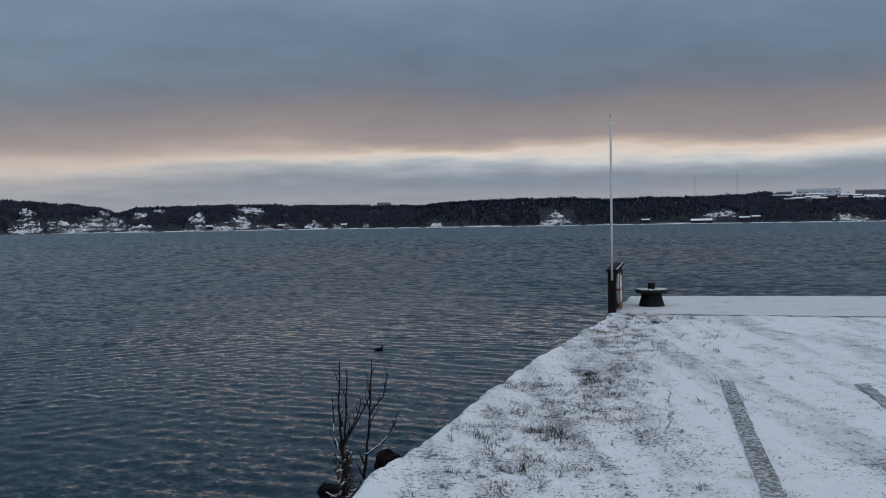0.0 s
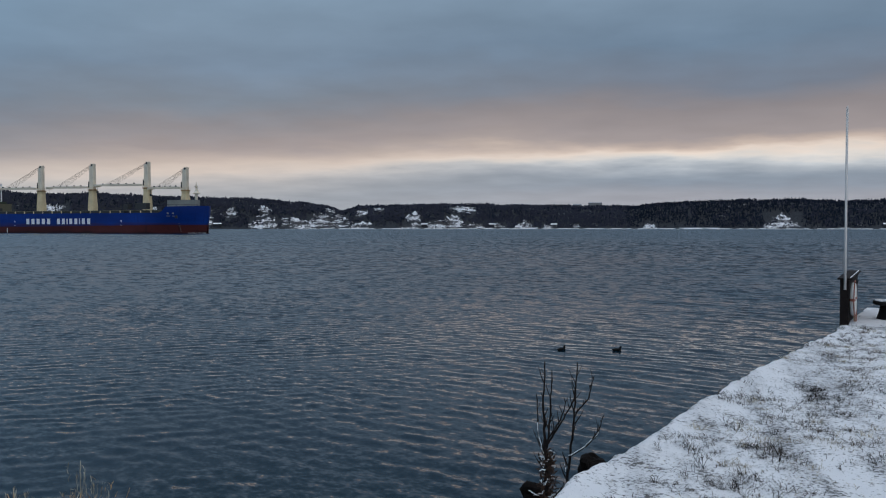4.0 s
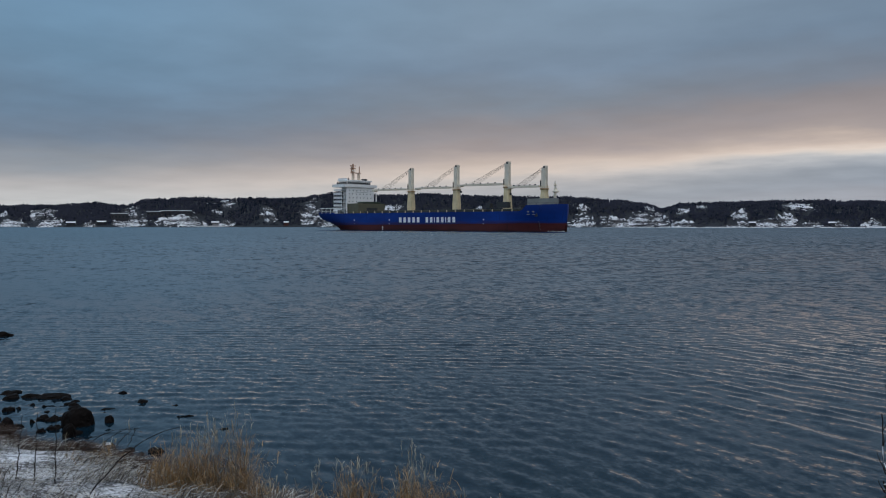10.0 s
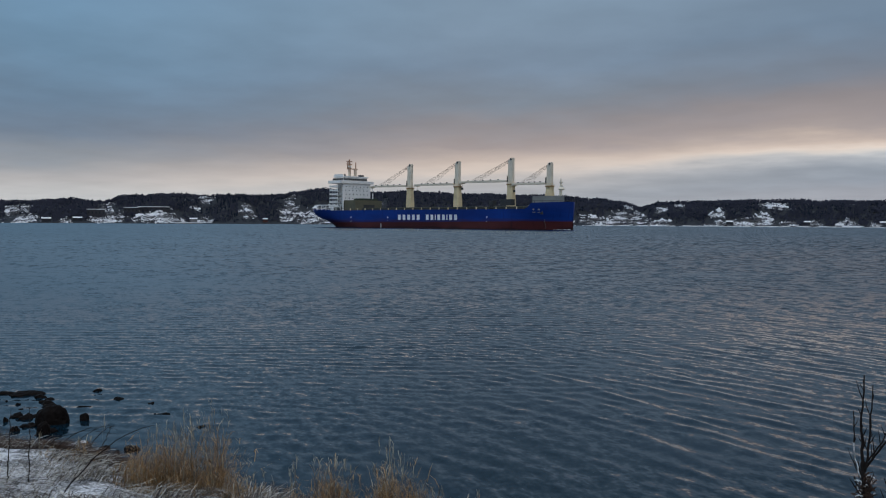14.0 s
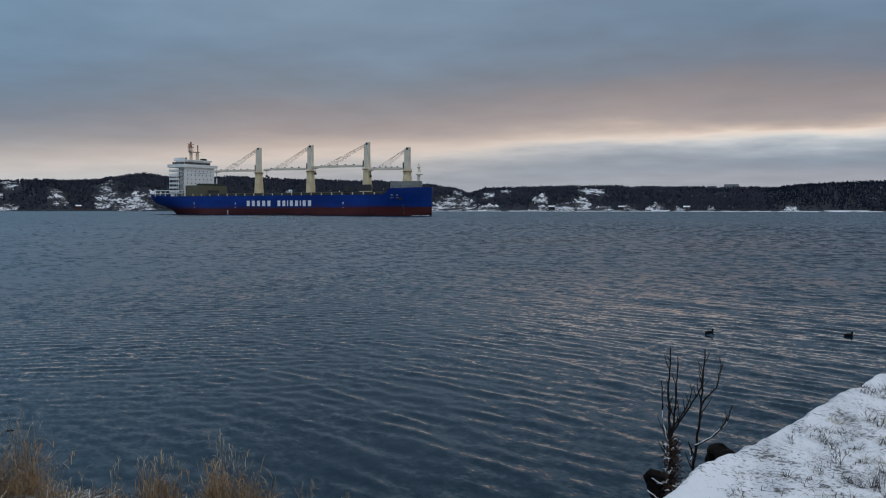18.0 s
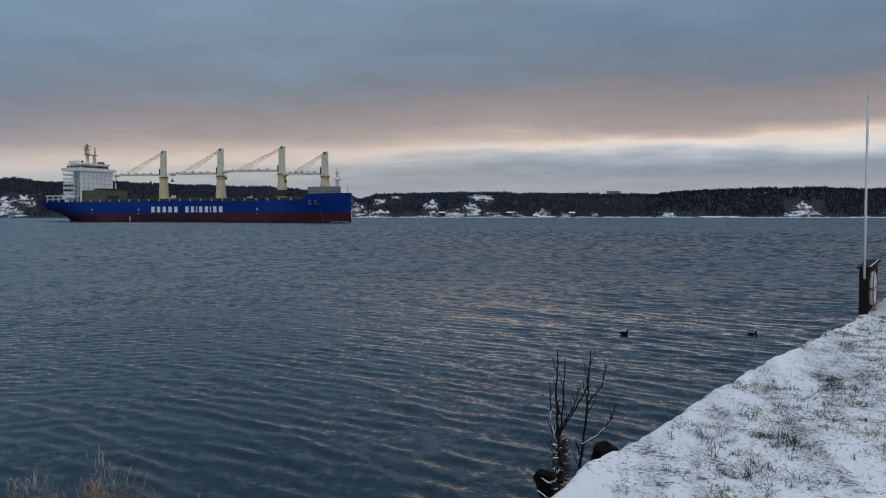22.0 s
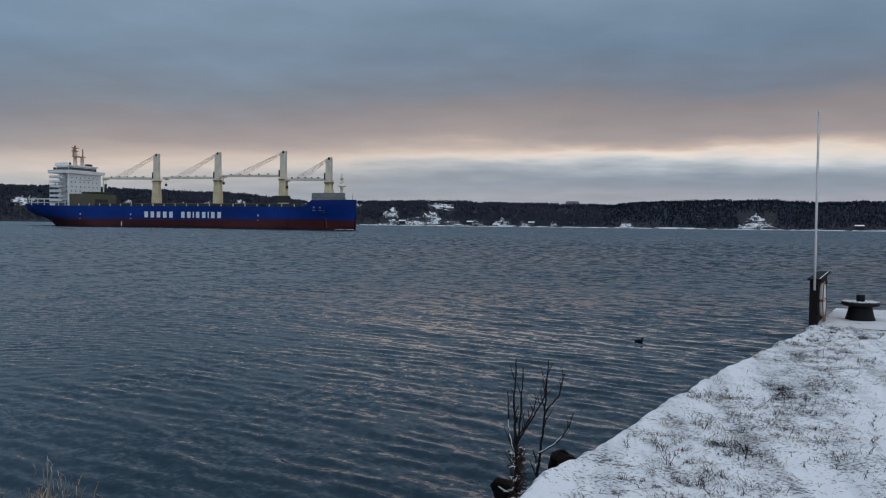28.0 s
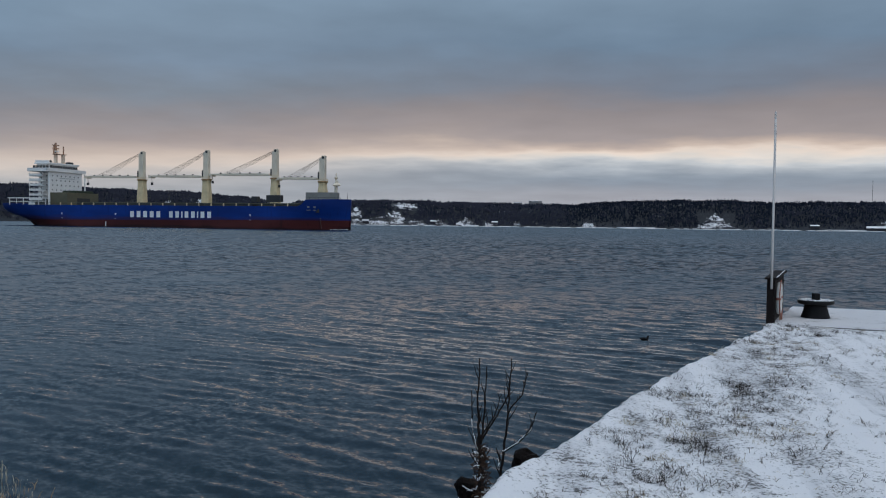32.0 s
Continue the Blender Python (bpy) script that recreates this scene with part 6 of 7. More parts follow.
def bank_grass():
    """Frosted grass lying over the edge of the snowy bank."""
    rng = random.Random(14)
    spots, pale = [], []
    dark = []
    for k in range(1700):
        az = rng.choice((rng.uniform(51, 70), rng.uniform(51, 70), rng.uniform(51, 70), rng.uniform(51, 70), rng.uniform(51, 70), rng.gauss(47.6, 0.7)))
        edge = np.interp(az, [27, 40, 44, 51, 56, 64, 70], [9.6, 10.6, 10.7, 11.1, 12.0, 14.2, 15.2])
        r = edge - (abs(rng.gauss(0.0, 0.5)) if rng.random() < 0.5 else rng.uniform(0, 5.0)) - 0.05
        p = place(az, r)
        if z_at(p.x, p.y) < 0.06 or noise.noise(Vector((p.x * 0.9, p.y * 0.9, 4.0))) < -0.28:
            continue
        # combed flat in swathes
        mat_way = 0.9 + 2.2 * noise.noise(Vector((p.x * 0.8, p.y * 0.8, 6.0)))
        for _ in range(rng.randint(5, 13)):
            px, py = p.x + rng.gauss(0, 0.09), p.y + rng.gauss(0, 0.09)
            b = (px, py, z_at(px, py) + 0.015, rng.uniform(0.12, 0.38), mat_way + rng.gauss(0, 0.45), rng.uniform(1.1, 1.5), rng.uniform(0.006, 0.013))
            if az > 54 and r > edge - 1.0 and rng.random() < 0.85:
                dark.append(b)
                continue
            (pale if rng.random() < (0.45 if az > 54 else 0.25) else spots).append(b)
    blades("edge_bramble", dark, M_CREEPER, "withered brown bramble at the edge of the bank", "bramble", "stuff")
    blades("bank_grass", spots, M_GRASS, "matted brown grass on the snowy bank", "grass", "stuff")
    blades("frosted_grass", pale, M_FROST, "pale frosted grass on the snowy bank", "grass", "stuff")


def brambles():
    """Low reddish-brown bramble along the top of the bank."""
    rng = random.Random(23)
    for x, y, r, n in ((-12.42, 6.23, 0.28, 330), (-13.00, 6.21, 0.22, 220), (-11.32, 6.46, 0.2, 200), (-10.43, 6.59, 0.16, 140), (-14.3, 6.70, 0.30, 320), (-13.6, 6.70, 0.26, 320), (-12.75, 6.65, 0.24, 300), (-12.05, 6.70, 0.22, 260), (-11.5, 6.80, 0.20, 220), (-10.85, 6.85, 0.2, 200)):
        spots = []
        for _ in range(n):
            px, py = x + rng.gauss(0, r), y + rng.gauss(0, r * 0.7)
            spots.append((px, py, max(z_at(px, py), 0.0) + 0.01, rng.uniform(0.08, 0.30), rng.uniform(0, 6.28), rng.uniform(0.5, 1.5), rng.uniform(0.004, 0.009)))
        blades("bramble", spots, M_CREEPER, "withered reddish-brown bramble on the bank", "bramble", "stuff")


brambles()
bank_grass()


# ---- rocks in the shallows ----
def shore_rocks():
    # x, y, half width, half depth, height over the water, seed
    big = ((-14.70, 8.25, 0.42, 0.36, 0.33, 1), (-14.40, 8.72, 0.13, 0.16, 0.10, 2), (-14.02, 7.72, 0.17, 0.16, 0.23, 3), (-15.45, 7.30, 0.18, 0.16, 0.18, 4), (-12.25, 7.10, 0.2, 0.14, 0.16, 5))
    low = ((-17.51, 9.25, 0.55, 0.30, 0.17, 11), (-17.95, 9.02, 0.34, 0.22, 0.12, 12), (-18.15, 8.68, 0.30, 0.25, 0.18, 13), (-16.66, 10.42, 0.18, 0.16, 0.11, 14), (-15.49, 10.15, 0.17, 0.2, 0.13, 15),
           (-15.68, 8.10, 0.18, 0.16, 0.16, 16), (-15.49, 7.79, 0.12, 0.12, 0.14, 17), (-16.94, 8.05, 0.18, 0.18, 0.18, 18), (-16.71, 8.66, 0.09, 0.09, 0.07, 19), (-16.90, 8.24, 0.07, 0.07, 0.06, 20),
           (-14.72, 7.57, 0.13, 0.12, 0.13, 21), (-15.54, 8.26, 0.09, 0.09, 0.11, 22), (-17.11, 8.62, 0.08, 0.08, 0.06, 23), (-11.40, 7.38, 0.06, 0.06, 0.05, 24), (-11.38, 7.52, 0.07, 0.06, 0.05, 25),
           (-15.45, 9.34, 0.26, 0.10, 0.06, 26), (-14.64, 10.36, 0.11, 0.09, 0.06, 27), (-13.72, 9.79, 0.07, 0.07, 0.07, 28), (-12.22, 9.70, 0.17, 0.08, 0.05, 29), (-13.6, 9.9, 0.22, 0.09, 0.05, 30),
           (-18.7, 8.9, 0.35, 0.25, 0.14, 31), (-19.3, 8.2, 0.4, 0.3, 0.2, 32), (-17.9, 7.6, 0.3, 0.25, 0.16, 33), (-16.4, 7.5, 0.22, 0.2, 0.15, 34), (-13.3, 7.3, 0.14, 0.12, 0.10, 35), (-28.4, 13.4, 0.40, 0.30, 0.26, 36))
    for x, y, a, b, c, seed in big + low:
        chunky = seed < 10
        ob = link("shore_rock", boulder((a * 0.70, b * 0.70, (c * 0.82 if chunky else c * 0.5) + 0.06), seed + 4, 4 if seed == 1 else 3, 0.13 if chunky else 0.24), M_ROCK)
        ob.matrix_world = pose(x, y, -0.06 + (0.05 if chunky else 0.0), 0, 0, math.degrees(math.atan2(y, x)) + 90)
        tagged(ob, "dark wet boulder standing in the shallows" if chunky else "low dark wet rock breaking the shallow water", "rock", "rocks in the shallows")
    rng = random.Random(77)
    for k in range(64):
        az, r = rng.uniform(60.5, 68), rng.uniform(14.2, 19.5)
        if k % 4 == 0:
            az, r = rng.uniform(55.5, 61), rng.uniform(13.0, 14.6)
        q = place(az, r)
        size = rng.uniform(0.04, 0.11)
        ob = link("shore_rock", boulder((size * 1.4, size, size * 0.8), 100 + k, 2, 0.26), M_ROCK)
        ob.matrix_world = pose(q.x, q.y, max(z_at(q.x, q.y), 0.0) * 0.6 - 0.01, 0, 0, k * 50)
        tagged(ob, "small dark wet rock in the shallows", "rock", "rocks in the shallows")
    for x, y, s, seed in ((-11.04, 6.59, 0.17, 31), (-12.6, 6.75, 0.13, 32), (-9.4, 6.95, 0.12, 33)):
        ob = link("bank_stone", boulder((s * 1.25, s, s), seed, 3), M_ROCKSNOW)
        ob.matrix_world = pose(x, y, z_at(x, y) + s * 0.5, 0, 0, seed * 20)
        tagged(ob, "brown stone with a cap of snow on the bank", "stone", "stones on the bank")
    # boulders at the foot of the quay edge by the bush
    for x, y, z, a, b, c, seed in ((-0.66, 9.15, 1.12, 0.18, 0.2, 0.18, 41), (-1.22, 8.55, 0.96, 0.15, 0.18, 0.17, 42), (-0.95, 8.1, 0.62, 0.26, 0.26, 0.24, 43), (-0.35, 9.7, 0.6, 0.34, 0.3, 0.4, 44),
                                   (-1.45, 9.2, 0.12, 0.36, 0.36, 0.36, 45), (0.0, 10.6, 0.3, 0.4, 0.4, 0.6, 46), (-0.75, 9.3, 0.45, 0.4, 0.4, 0.5, 47), (-1.15, 7.6, 0.4, 0.4, 0.4, 0.45, 48), (-1.5, 8.7, 0.2, 0.34, 0.34, 0.34, 49)):
        ob = link("quay_boulder", boulder((a * .82, b * .82, c * .82), seed, 3), M_ROCK)
        ob.matrix_world = pose(x, y, z, 0, 0, seed * 31)
        tagged(ob, "dark boulder at the foot of the quay edge", "boulder", "boulders below the quay edge")


shore_rocks()


# ---- the bare young tree at the quay edge and briars on the bank ----
def grow(bm, start, heading, length, radius, rng, depth, twigs):
    """One branch that bends upwards; returns nothing, adds tubes to bm."""
    p, d = Vector(start), Vector(heading).normalized()
    n = 7
    pts, rad = [p.copy()], [radius]
    for k in range(n):
        d = (d + Vector((rng.gauss(0, 0.07), rng.gauss(0, 0.07), 0.11))).normalized()
        p = p + d * (length / n)
        pts.append(p.copy())
        rad.append(radius * (1 - 0.75 * (k + 1) / n))
        if depth > 0 and k > 0 and rng.random() < twigs:
            side_way = Vector((rng.gauss(0, 1), rng.gauss(0, 0.6), 0.5)).normalized()
            grow(bm, p, (d + side_way * 0.9), length * rng.uniform(0.10, 0.30), rad[-1] * 0.5, rng, depth - 1, twigs * 0.6)
    add_tube(bm, pts, rad, 6)


def bare_bush():
    rng = random.Random(3)
    base = Vector((-0.99, 7.85, 1.02))
    bush = empty("bare_sapling", Matrix.Translation(base), "leafless dark sapling with snow on its lower twigs", "sapling")
    # x across, z up in metres; y in depth
    stems = [
        ("trunk", [(0, 0, -0.25), (-0.01, 0, 0.10), (-0.005, 0, 0.42), (-0.02, 0, 0.62)], 0.034, 0.020),
        ("stem", [(-0.02, 0, 0.60), (-0.045, 0.02, 0.90), (-0.03, 0.02, 1.26)], 0.017, 0.006),
        ("stem", [(0.0, 0, 0.55), (0.03, -0.02, 0.86), (0.045, -0.03, 1.20)], 0.014, 0.005),
        ("stem", [(-0.02, 0, 0.45), (-0.09, 0.03, 0.62), (-0.115, 0.05, 0.98)], 0.011, 0.005),
        ("stem", [(0.0, 0, 0.58), (0.13, 0.04, 0.76), (0.24, 0.07, 0.93), (0.27, 0.08, 1.12)], 0.013, 0.005),
        ("stem", [(0.01, 0, 0.63), (0.12, -0.05, 0.78), (0.20, -0.06, 0.98)], 0.010, 0.004),
        ("second_stem", [(0.13, 0.15, -0.2), (0.17, 0.14, 0.18), (0.215, 0.13, 0.55), (0.255, 0.13, 0.90), (0.27, 0.13, 1.25)], 0.022, 0.006),
        ("stem", [(0.255, 0.13, 0.82), (0.37, 0.15, 0.94), (0.43, 0.16, 1.14)], 0.010, 0.004),
        ("stem", [(0.20, 0.13, 0.46), (0.32, 0.10, 0.53), (0.47, 0.08, 0.66), (0.53, 0.08, 0.83)], 0.011, 0.004),
        ("low_branch", [(-0.178, 0, 0.179), (-0.11, 0, 0.145), (-0.033, 0, 0.137)], 0.006, 0.008),
        ("low_branch", [(-0.205, -0.05, 0.085), (-0.12, -0.05, 0.03), (-0.04, -0.04, -0.015)], 0.005, 0.008),
        ("low_branch", [(-0.27, -0.06, 0.0), (-0.14, -0.06, -0.05), (-0.087, -0.06, 0.0)], 0.006, 0.005),
        ("low_branch", [(0.285, 0.08, 0.117), (0.376, 0.08, 0.264), (0.43, 0.08, 0.435)], 0.009, 0.004),
        ("low_branch", [(0.376, 0.08, 0.27), (0.45, 0.08, 0.275), (0.504, 0.08, 0.298)], 0.007, 0.004),
        ("low_branch", [(0.03, 0, 0.132), (0.158, 0.02, 0.218), (0.34, 0.05, 0.256)], 0.012, 0.005),
        ("low_branch", [(-0.02, 0, 0.33), (-0.06, 0, 0.42), (-0.087, 0.01, 0.497)], 0.009, 0.007),
        ("low_branch", [(0.03, 0, 0.05), (0.11, 0, 0.0), (0.2, 0.02, 0.03)], 0.008, 0.004),
        ("low_branch", [(0.15, 0.12, 0.40), (0.165, 0.10, 0.33), (0.17, 0.10, 0.45)], 0.006, 0.004),
    ]
    for name, pts, r0, r1 in stems:
        bm = bmesh.new()
        pts = [(x, y, z * 1.17) for x, y, z in pts]
        r0, r1 = (r0 * 0.78, r1 * 0.85) if name != "low_branch" else (max(r0, 0.006), max(r1, 0.005))
        fine, rad = [], []
        steps = 6
        for k in range(len(pts) - 1):
            a, b = Vector(pts[k]), Vector(pts[k + 1])
            for j in range(steps):
                u = (k + j / steps) / (len(pts) - 1)
                q = a.lerp(b, j / steps) + Vector((rng.gauss(0, .004), rng.gauss(0, .004), 0))
                fine.append(q)
                rad.append(r0 + (r1 - r0) * u)
        fine.append(Vector(pts[-1]))
        rad.append(r1)
        add_tube(bm, fine, rad, 8)
        # side twigs and buds
        for k in range(2, len(fine) - 1):
            if rng.random() < (0.95 if name != "low_branch" else 0.30):
                d = (fine[k + 1] - fine[k - 1]).normalized()
                out = (d + Vector((rng.choice((-1, 1)) * rng.uniform(.4, 1.1), rng.gauss(0, .4), rng.uniform(0, .5)))).normalized()
                grow(bm, fine[k], out, rng.choice((rng.uniform(0.012, 0.05), rng.uniform(0.04, 0.20))), rad[k] * 0.42 + 0.0028, rng, 2, 0.5)
        part(name, bm, M_BARK, bush)
        if name == "low_branch" or (name == "stem" and pts[0][2] < 0.56):
            bm = bmesh.new()
            fine, rad = fine[:len(fine) * 3 // 4], rad[:len(rad) * 3 // 4]
            add_tube(bm, [q + Vector((0, -0.002, r * 0.7 + 0.002)) for q, r in zip(fine, rad)], [r * 0.62 + 0.001 for r in rad], 6)
            part("snow_line", bm, M_SNOW, bush, "thin snow lying on a twig")
    # withered creeper with snow round the foot of the trunk
    bm, sn = bmesh.new(), bmesh.new()
    for _ in range(640):
        z = rng.uniform(-0.10, 0.62)
        a = rng.uniform(0, 6.28)
        r = rng.uniform(0.015, 0.05 + 0.035 * math.sin(math.pi * min(1, max(0, z / 0.62))))
        p = Vector((r * math.cos(a), r * math.sin(a) * 0.7, z))
        q = p + Vector((rng.gauss(0, .03), rng.gauss(0, .02), rng.uniform(-.04, .04)))
        add_tube(bm if rng.random() < 0.88 else sn, [p, (p + q) / 2 + Vector((0, 0, .01)), q], [0.004, 0.006, 0.002], 4)
    part("creeper", bm, M_CREEPER, bush, "withered creeper round the trunk")
    tagged(part("creeper_snow", sn, M_SNOW, bush), kind="stuff")
    return bush


bare_bush()


def briar(spot, reach, bow, thick, label, seed):
    """A long arching cane with a few buds."""
    rng = random.Random(seed)
    z = z_at(spot[0], spot[1])
    ob = empty("briar", Matrix.Translation((spot[0], spot[1], z)), label, "briar", "briars on the bank")
    pts = []
    for k in range(17):
        u = k / 16
        pts.append(Vector((reach[0] * u ** 1.2, reach[1] * u, reach[2] * (1.35 * u - bow * u * u))) + Vector((rng.gauss(0, .006), rng.gauss(0, .006), rng.gauss(0, .006))))
    part("cane", tube(pts, [thick * (1 - 0.7 * k / 16) for k in range(17)], 6), M_BARK, ob)
    bm = bmesh.new()
    for k in range(2, 16):
        d = Vector((rng.gauss(0, 1), rng.gauss(0, 1), rng.uniform(0, 1))).normalized()
        add_tube(bm, [pts[k], pts[k] + d * rng.uniform(.01, .04)], [0.004, 0.001], 4)
    tagged(part("thorns", bm, M_BARK, ob), kind="stuff")


def briars():
    p = place(60.2, 9.6)
    briar((p.x, p.y), (0.20, 1.10, 0.98), 0.72, 0.008, "long arching dark briar over the bank", 1)
    for k, az in enumerate((64.2, 63.2, 62.0)):
        q = place(az, 10.2)
        briar((q.x, q.y), (0.06 - 0.05 * k, 0.05, 0.62 + 0.05 * k), 0.15, 0.007, "upright dark briar on the snowy bank", 5 + k)
    q = place(60.5, 12.4)
    for k in range(5):
        briar((q.x + 0.15 * k - .3, q.y + 0.1 * k), (0.9 - 0.5 * k, 0.6 + .1 * k, 0.55), 1.0, 0.006, "tangled reddish briar above the rocks", 20 + k)


briars()


# ---- two diving ducks ----
def duck(name):
    ob = empty(name, Matrix(), "small dark diving duck on the water", "duck", "ducks")
    bm = bmesh.new()
    rows = []
    for s, w, lo, hi in ((-0.20, 0.012, 0.045, 0.075), (-0.16, 0.05, -0.01, 0.085), (-0.08, 0.085, -0.045, 0.10), (0.02, 0.092, -0.05, 0.105), (0.10, 0.078, -0.045, 0.10), (0.155, 0.05, -0.02, 0.085), (0.18, 0.02, 0.02, 0.06)):
        c, h = (lo + hi) / 2, (hi - lo) / 2
        rows.append([bm.verts.new((s, w * math.cos(u), c + h * math.sin(u))) for u in (2 * math.pi * k / 12 for k in range(12))])
    for r0, r1 in zip(rows, rows[1:]):
        for k in range(12):
            bm.faces.new((r0[k], r0[(k + 1) % 12], r1[(k + 1) % 12], r1[k]))
    bm.faces.new(rows[0][::-1])
    bm.faces.new(rows[-1])
    bmesh.ops.recalc_face_normals(bm, faces=bm.faces)
    part("body", bm, M_DUCK, ob, smooth=True)
    part("neck", tube([(0.11, 0, 0.05), (0.135, 0, 0.09), (0.145, 0, 0.13)], [0.05, 0.042, 0.036], 10), M_DUCK, ob, smooth=True)
    bm = bmesh.new()
    bmesh.ops.create_uvsphere(bm, u_segments=12, v_segments=8, radius=1)
    for v in bm.verts:
        v.co = Vector((v.co.x * 0.05 + 0.155, v.co.y * 0.038, v.co.z * 0.042 + 0.145))
    head = part("head", bm, M_DUCK, ob, smooth=True)
    part("bill", tube([(0.19, 0, 0.14), (0.215, 0, 0.134), (0.235, 0, 0.13)], [0.016, 0.012, 0.006], 8), M_BILL, head)
    for sgn in (-1, 1):
        part("wing", tube([(0.08, sgn * 0.08, 0.055), (-0.04, sgn * 0.085, 0.065), (-0.15, sgn * 0.035, 0.07)], [0.03, 0.032, 0.008], 8), M_DUCK, ob, smooth=True)
    part("tail", tube([(-0.18, 0, 0.06), (-0.235, 0, 0.09)], [0.03, 0.006], 6), M_DUCK, ob)
    return ob


def shrink(ob, k):
    for o in ob.children_recursive:
        o.data.transform(Matrix.Scale(k, 4))
    return ob


duck_a = shrink(duck("duck"), 0.74)
duck_b = shrink(duck("duck"), 0.74)


# ---- houses, jetties, masts along the far shore ----
def house(az, r, z, w, d, h, roof, wall, windows=3, flat=False, label="", category="house", group="houses on the far shore"):
    p = place(az, r)
    if r < SHORE + 190:
        z = hill_height(az, r) + 0.4
    ob = empty("far_house", Matrix.Translation((p.x, p.y, z)) @ pose(0, 0, 0, 0, 0, az), label, category, group)
    body = part("wall", box(-w / 2, w / 2, -d / 2, d / 2, -3, h), wall, ob)
    if flat:
        part("roof", box(-w / 2 - .3, w / 2 + .3, -d / 2 - .3, d / 2 + .3, h, h + roof), M_SNOW, ob, "snow-covered flat roof")
    else:
        bm = bmesh.new()
        e = 0.5
        v = [bm.verts.new(c) for c in ((-w / 2 - e, -d / 2 - e, h - .1), (w / 2 + e, -d / 2 - e, h - .1), (w / 2 + e, d / 2 + e, h - .1), (-w / 2 - e, d / 2 + e, h - .1), (-w / 2 - e, 0, h + roof), (w / 2 + e, 0, h + roof))]
        for f in ((0, 1, 5, 4), (2, 3, 4, 5), (0, 4, 3), (1, 2, 5), (3, 2, 1, 0)):
            bm.faces.new([v[i] for i in f])
        part("roof", bm, M_SNOW, ob, "snow-covered pitched roof")
    for k in range(windows):
        x = -w / 2 + w * (k + 0.5) / windows
        part("window", box(x - w / windows * .22, x + w / windows * .22, -d / 2 - 0.06, -d / 2 + 0.02, h * 0.42, h * (0.72 if w < 50 else 0.55)), M_GLASS, ob)
    return ob


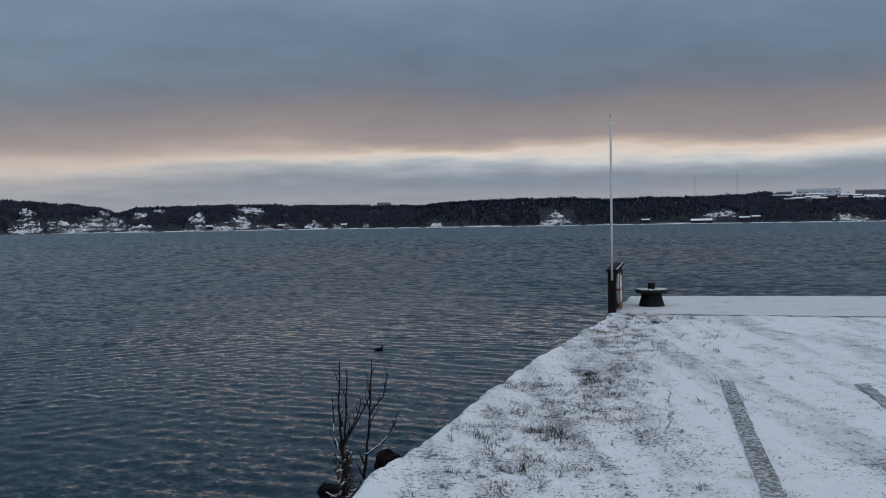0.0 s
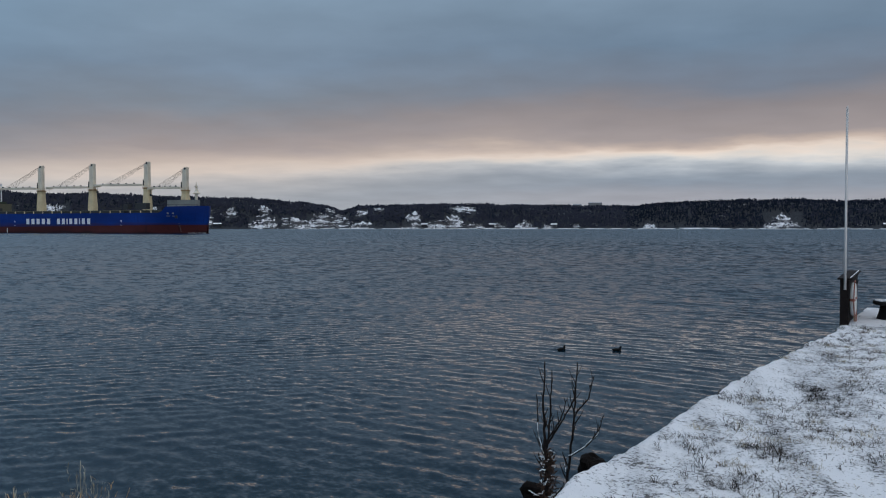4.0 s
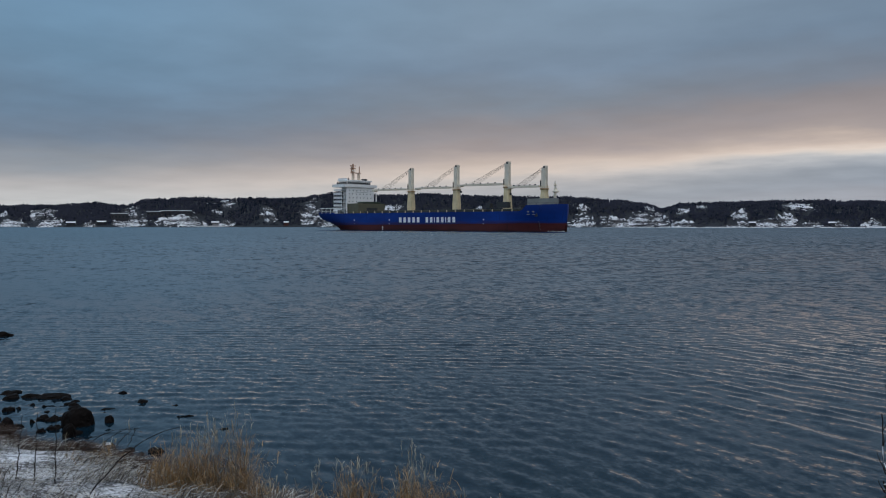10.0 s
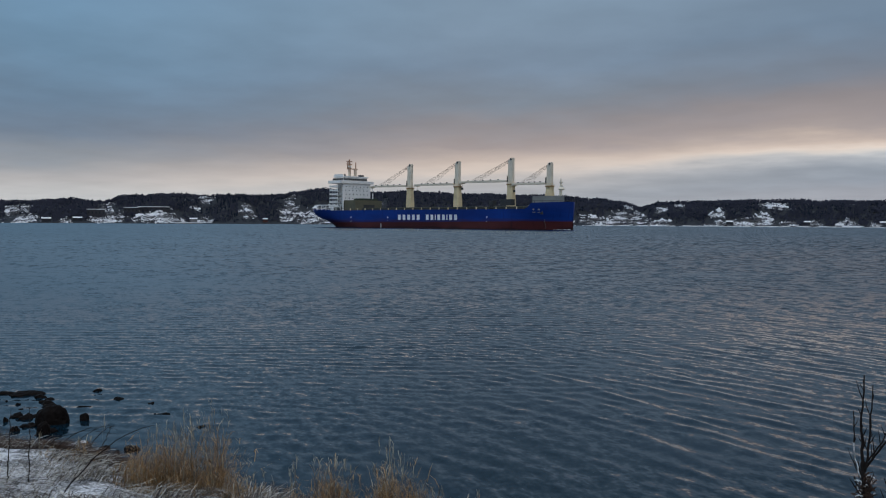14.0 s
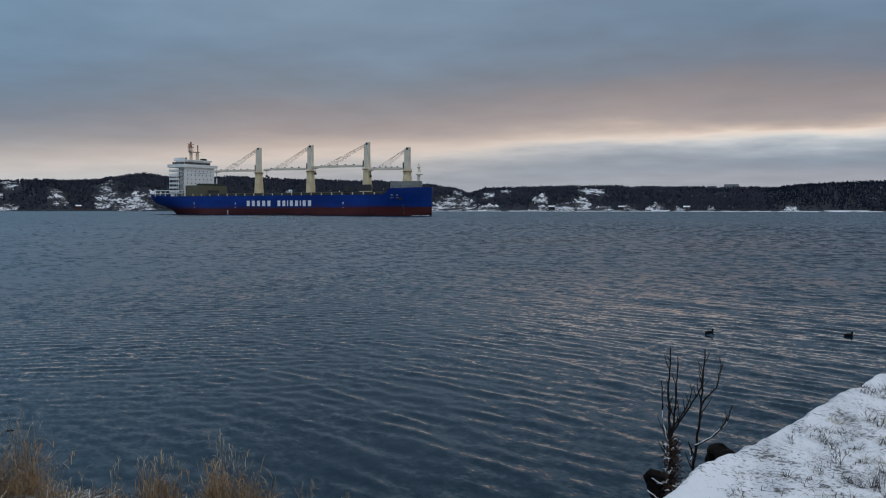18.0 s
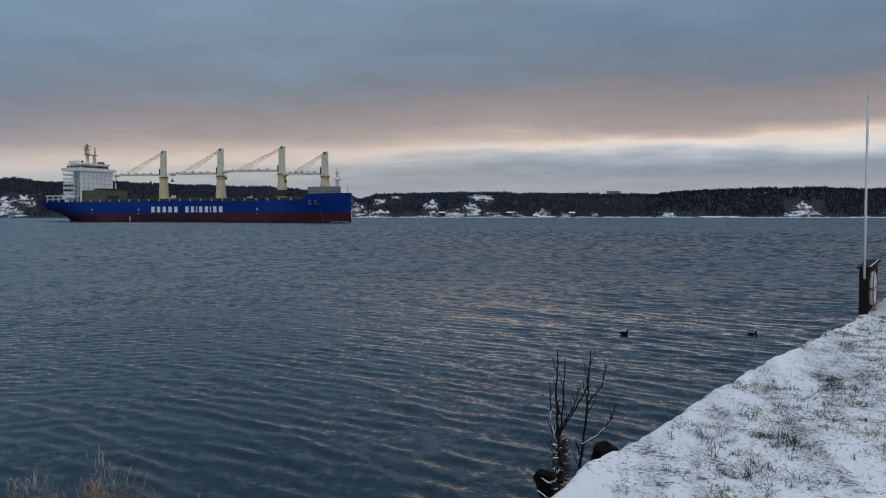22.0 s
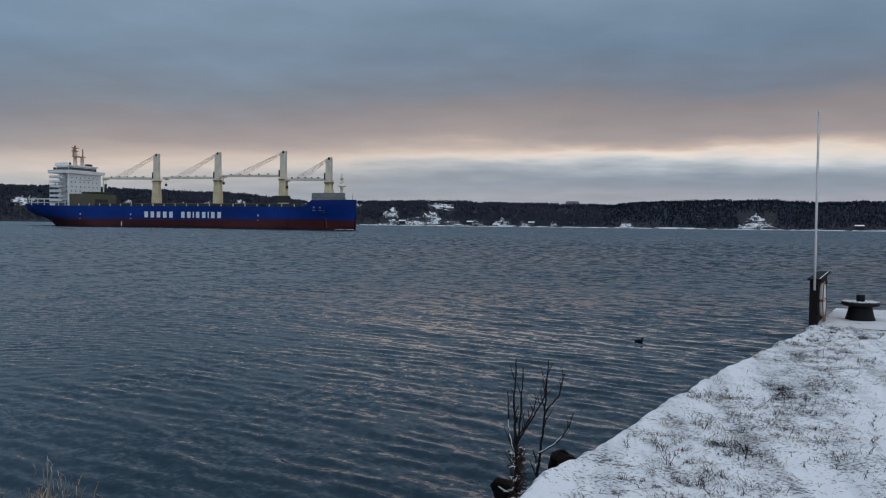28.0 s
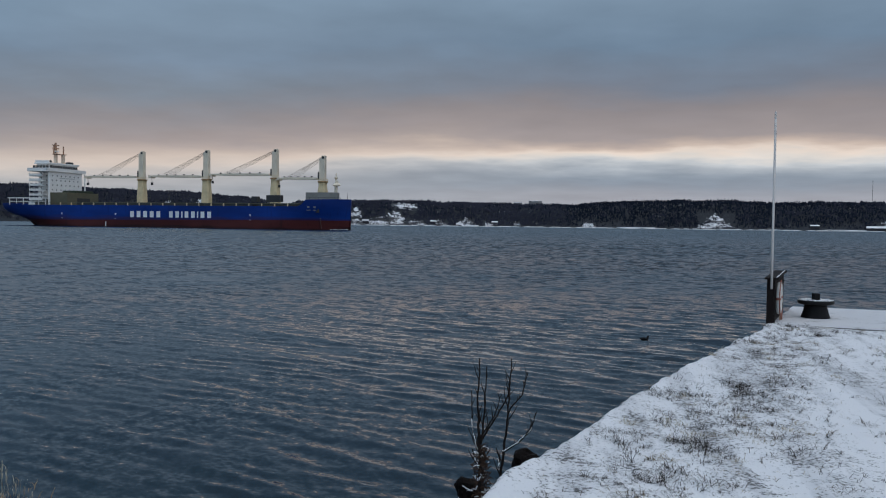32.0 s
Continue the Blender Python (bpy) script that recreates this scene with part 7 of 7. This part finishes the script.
def far_buildings():
    small = "small shoreline house with a snowy roof"
    for az, up, w, wall in ((15.9, 2.5, 8, M_WALLDARK), (11.2, 2.5, 7, M_WALLDARK), (6.9, 3, 8, M_WALLPALE), (-13.9, 2, 10, M_WALLDARK), (-20.2, 5, 12, M_WALLDARK), (-20.9, 8, 10, M_WALLRED),
                            (61.0, 2, 10, M_WALLDARK), (59.2, 8, 10, M_WALLDARK), (52.1, 2, 9, M_WALLPALE), (47.4, 2, 6, M_WALLRED), (30.0, 3, 10, M_WALLDARK), (35.4, 3, 9, M_WALLRED)):
        house(az, shore_radius(az) + 12 + up * 2, up, w, 8, 3.4, 1.5, wall, 3, label=small)
    house(58.1, shore_radius(58.1) + 60, 13, 22, 14, 9, 0.8, M_WALLDARK, 5, True, "dark block house with a flat snowy roof")
    house(56.0, shore_radius(56) + 70, 15, 18, 12, 7, 0.8, M_WALLDARK, 4, True, "dark block house with a flat snowy roof")
    house(54.6, shore_radius(54.6) + 82, 18, 40, 12, 4, 0.8, M_WALLDARK, 6, True, "long low house with a snowy roof on the rock")
    house(-17.5, shore_radius(-17.5) + 10, 2, 26, 12, 2.2, 2.4, M_WALLDARK, 5, label="boat shed with a wide snowy roof", category="shed")
    tower = "pale apartment block above the woods"
    house(4.1, 1560, 34, 25, 16, 13, 0.8, M_WALLPALE, 6, True, tower, "apartment block", "blocks on the ridge")
    house(5.3, 1600, 34, 16, 16, 11, 0.8, M_WALLPALE, 4, True, tower, "apartment block", "blocks on the ridge")
    house(-24.6, 1560, 46, 70, 30, 8, 1.5, M_WALLWHITE, 6, True, "long pale hall on the hilltop", "hall", "blocks on the ridge")
    house(-27.6, 1600, 47, 50, 26, 5, 1.5, M_WALLPALE, 5, True, "long pale hall on the hilltop", "hall", "blocks on the ridge")
    house(-22.6, 1580, 47, 26, 14, 5, 1.2, M_WALLPALE, 2, True, "low white wing of the hilltop hall", "hall", "blocks on the ridge")
    rng = random.Random(33)
    for k in range(22):
        az = -22.2 - 7.4 * rng.random()
        r = shore_radius(az) + rng.uniform(128, 186)
        house(az, r, 40, rng.uniform(9, 20), 9, rng.uniform(2.6, 4.5), rng.uniform(1.2, 2.0), rng.choice((M_WALLDARK, M_WALLDARK, M_WALLPALE, M_WALLRED)), 3, rng.random() < 0.4, "hillside house with a snow-covered roof")
    # a low quay line at the foot of the shore
    for az0, az1 in ((-22, -10.5), (-4, -1.5), (51.5, 54), (8.0, 9.2)):
        mid = (az0 + az1) / 2
        p = place(mid, shore_radius(mid) - 3)
        half = math.radians(az1 - az0) / 2 * SHORE
        ob = link("far_jetty", box(-half, half, -3, 3, -1, 1.1, 0.1), M_ROCKSNOW)
        ob.matrix_world = Matrix.Translation((p.x, p.y, 0)) @ pose(0, 0, 0, 0, 0, mid)
        part("snow_cover", box(-half - 0.1, half + 0.1, -3.1, 3.1, 0.5, 1.7, 0.1), M_SNOW, ob, "snow along the jetty edge")
        tagged(ob, "low snowy stone jetty on the far shore", "jetty", "jetties on the far shore")
    for az, tall in ((-17.1, 62), (-19.75, 72)):
        p = place(az, 1700)
        ob = empty("radio_mast", Matrix.Translation((p.x, p.y, 30)), "slim lattice radio mast beyond the ridge", "mast", "radio masts")
        part("lattice", tube([(0, 0, 0), (0, 0, tall)], [0.38, 0.30], 4), M_DECKGREY, ob)
        for k in range(4):
            part("platform", box(-0.6, 0.6, -0.6, 0.6, tall * (.55 + .14 * k), tall * (.55 + .14 * k) + 0.8), M_DECKGREY, ob)


far_buildings()


# ---- what moves ----
def motions():
    times = [0, 2, 4, 6, 8, 10, 12, 14, 16, 18, 20, 22, 24, 26, 28, 30, 32]
    walk(ship, [(t, ship_pose(t)) for t in times])
    # the ripples drift with the wind
    a = radians(WIND)
    walk(water, [(t, pose(0.7 * math.cos(a) * (t - 16), -0.7 * math.sin(a) * (t - 16), 0)) for t in times])
    # two ducks paddle along the quay; one comes up from a dive early on
    walk(duck_b, [(t, pose(x, y, 0, 0, 0, h)) for t, x, y, h in (
        (0, -2.02, 24.9, 25), (2.5, -1.47, 25.2, 35), (5, -0.88, 25.5, 15), (6, -0.61, 25.45, 10), (10, 0.15, 26.0, 40), (14, 0.85, 26.6, 40),
        (19, 1.69, 27.25, 20), (23, 2.76, 27.45, 12), (25.5, 3.54, 27.75, 25), (27.5, 4.25, 28.1, 20), (28.2, 4.95, 28.3, 18), (32, 7.2, 29.0, 18))])
    walk(duck_a, [(t, pose(x, y, z, 0, p, h)) for t, x, y, z, p, h in (
        (0, -3.4, 24.6, -1.0, 0, 30), (2.8, -2.95, 25.0, -0.8, -10, 30), (3.6, -2.82, 25.1, 0.0, -10, 35), (4.5, -2.73, 25.15, 0, 0, 45), (6, -2.52, 25.4, 0, 0, 60), (7, -2.45, 25.6, 0, 0, 85), (11, -2.45, 25.7, 0, 0, 120),
        (15.5, -2.38, 25.7, 0, 0, 85), (16.5, -2.38, 25.85, 0, 0, 60), (19, -2.31, 26.1, 0, 0, 30), (23, -1.12, 26.7, 0, 0, 25), (25.5, -0.41, 27.15, 0, 0, 25), (28, 0.32, 27.45, 0, 0, 20), (32, 1.75, 27.95, 0, 0, 18))])


motions()
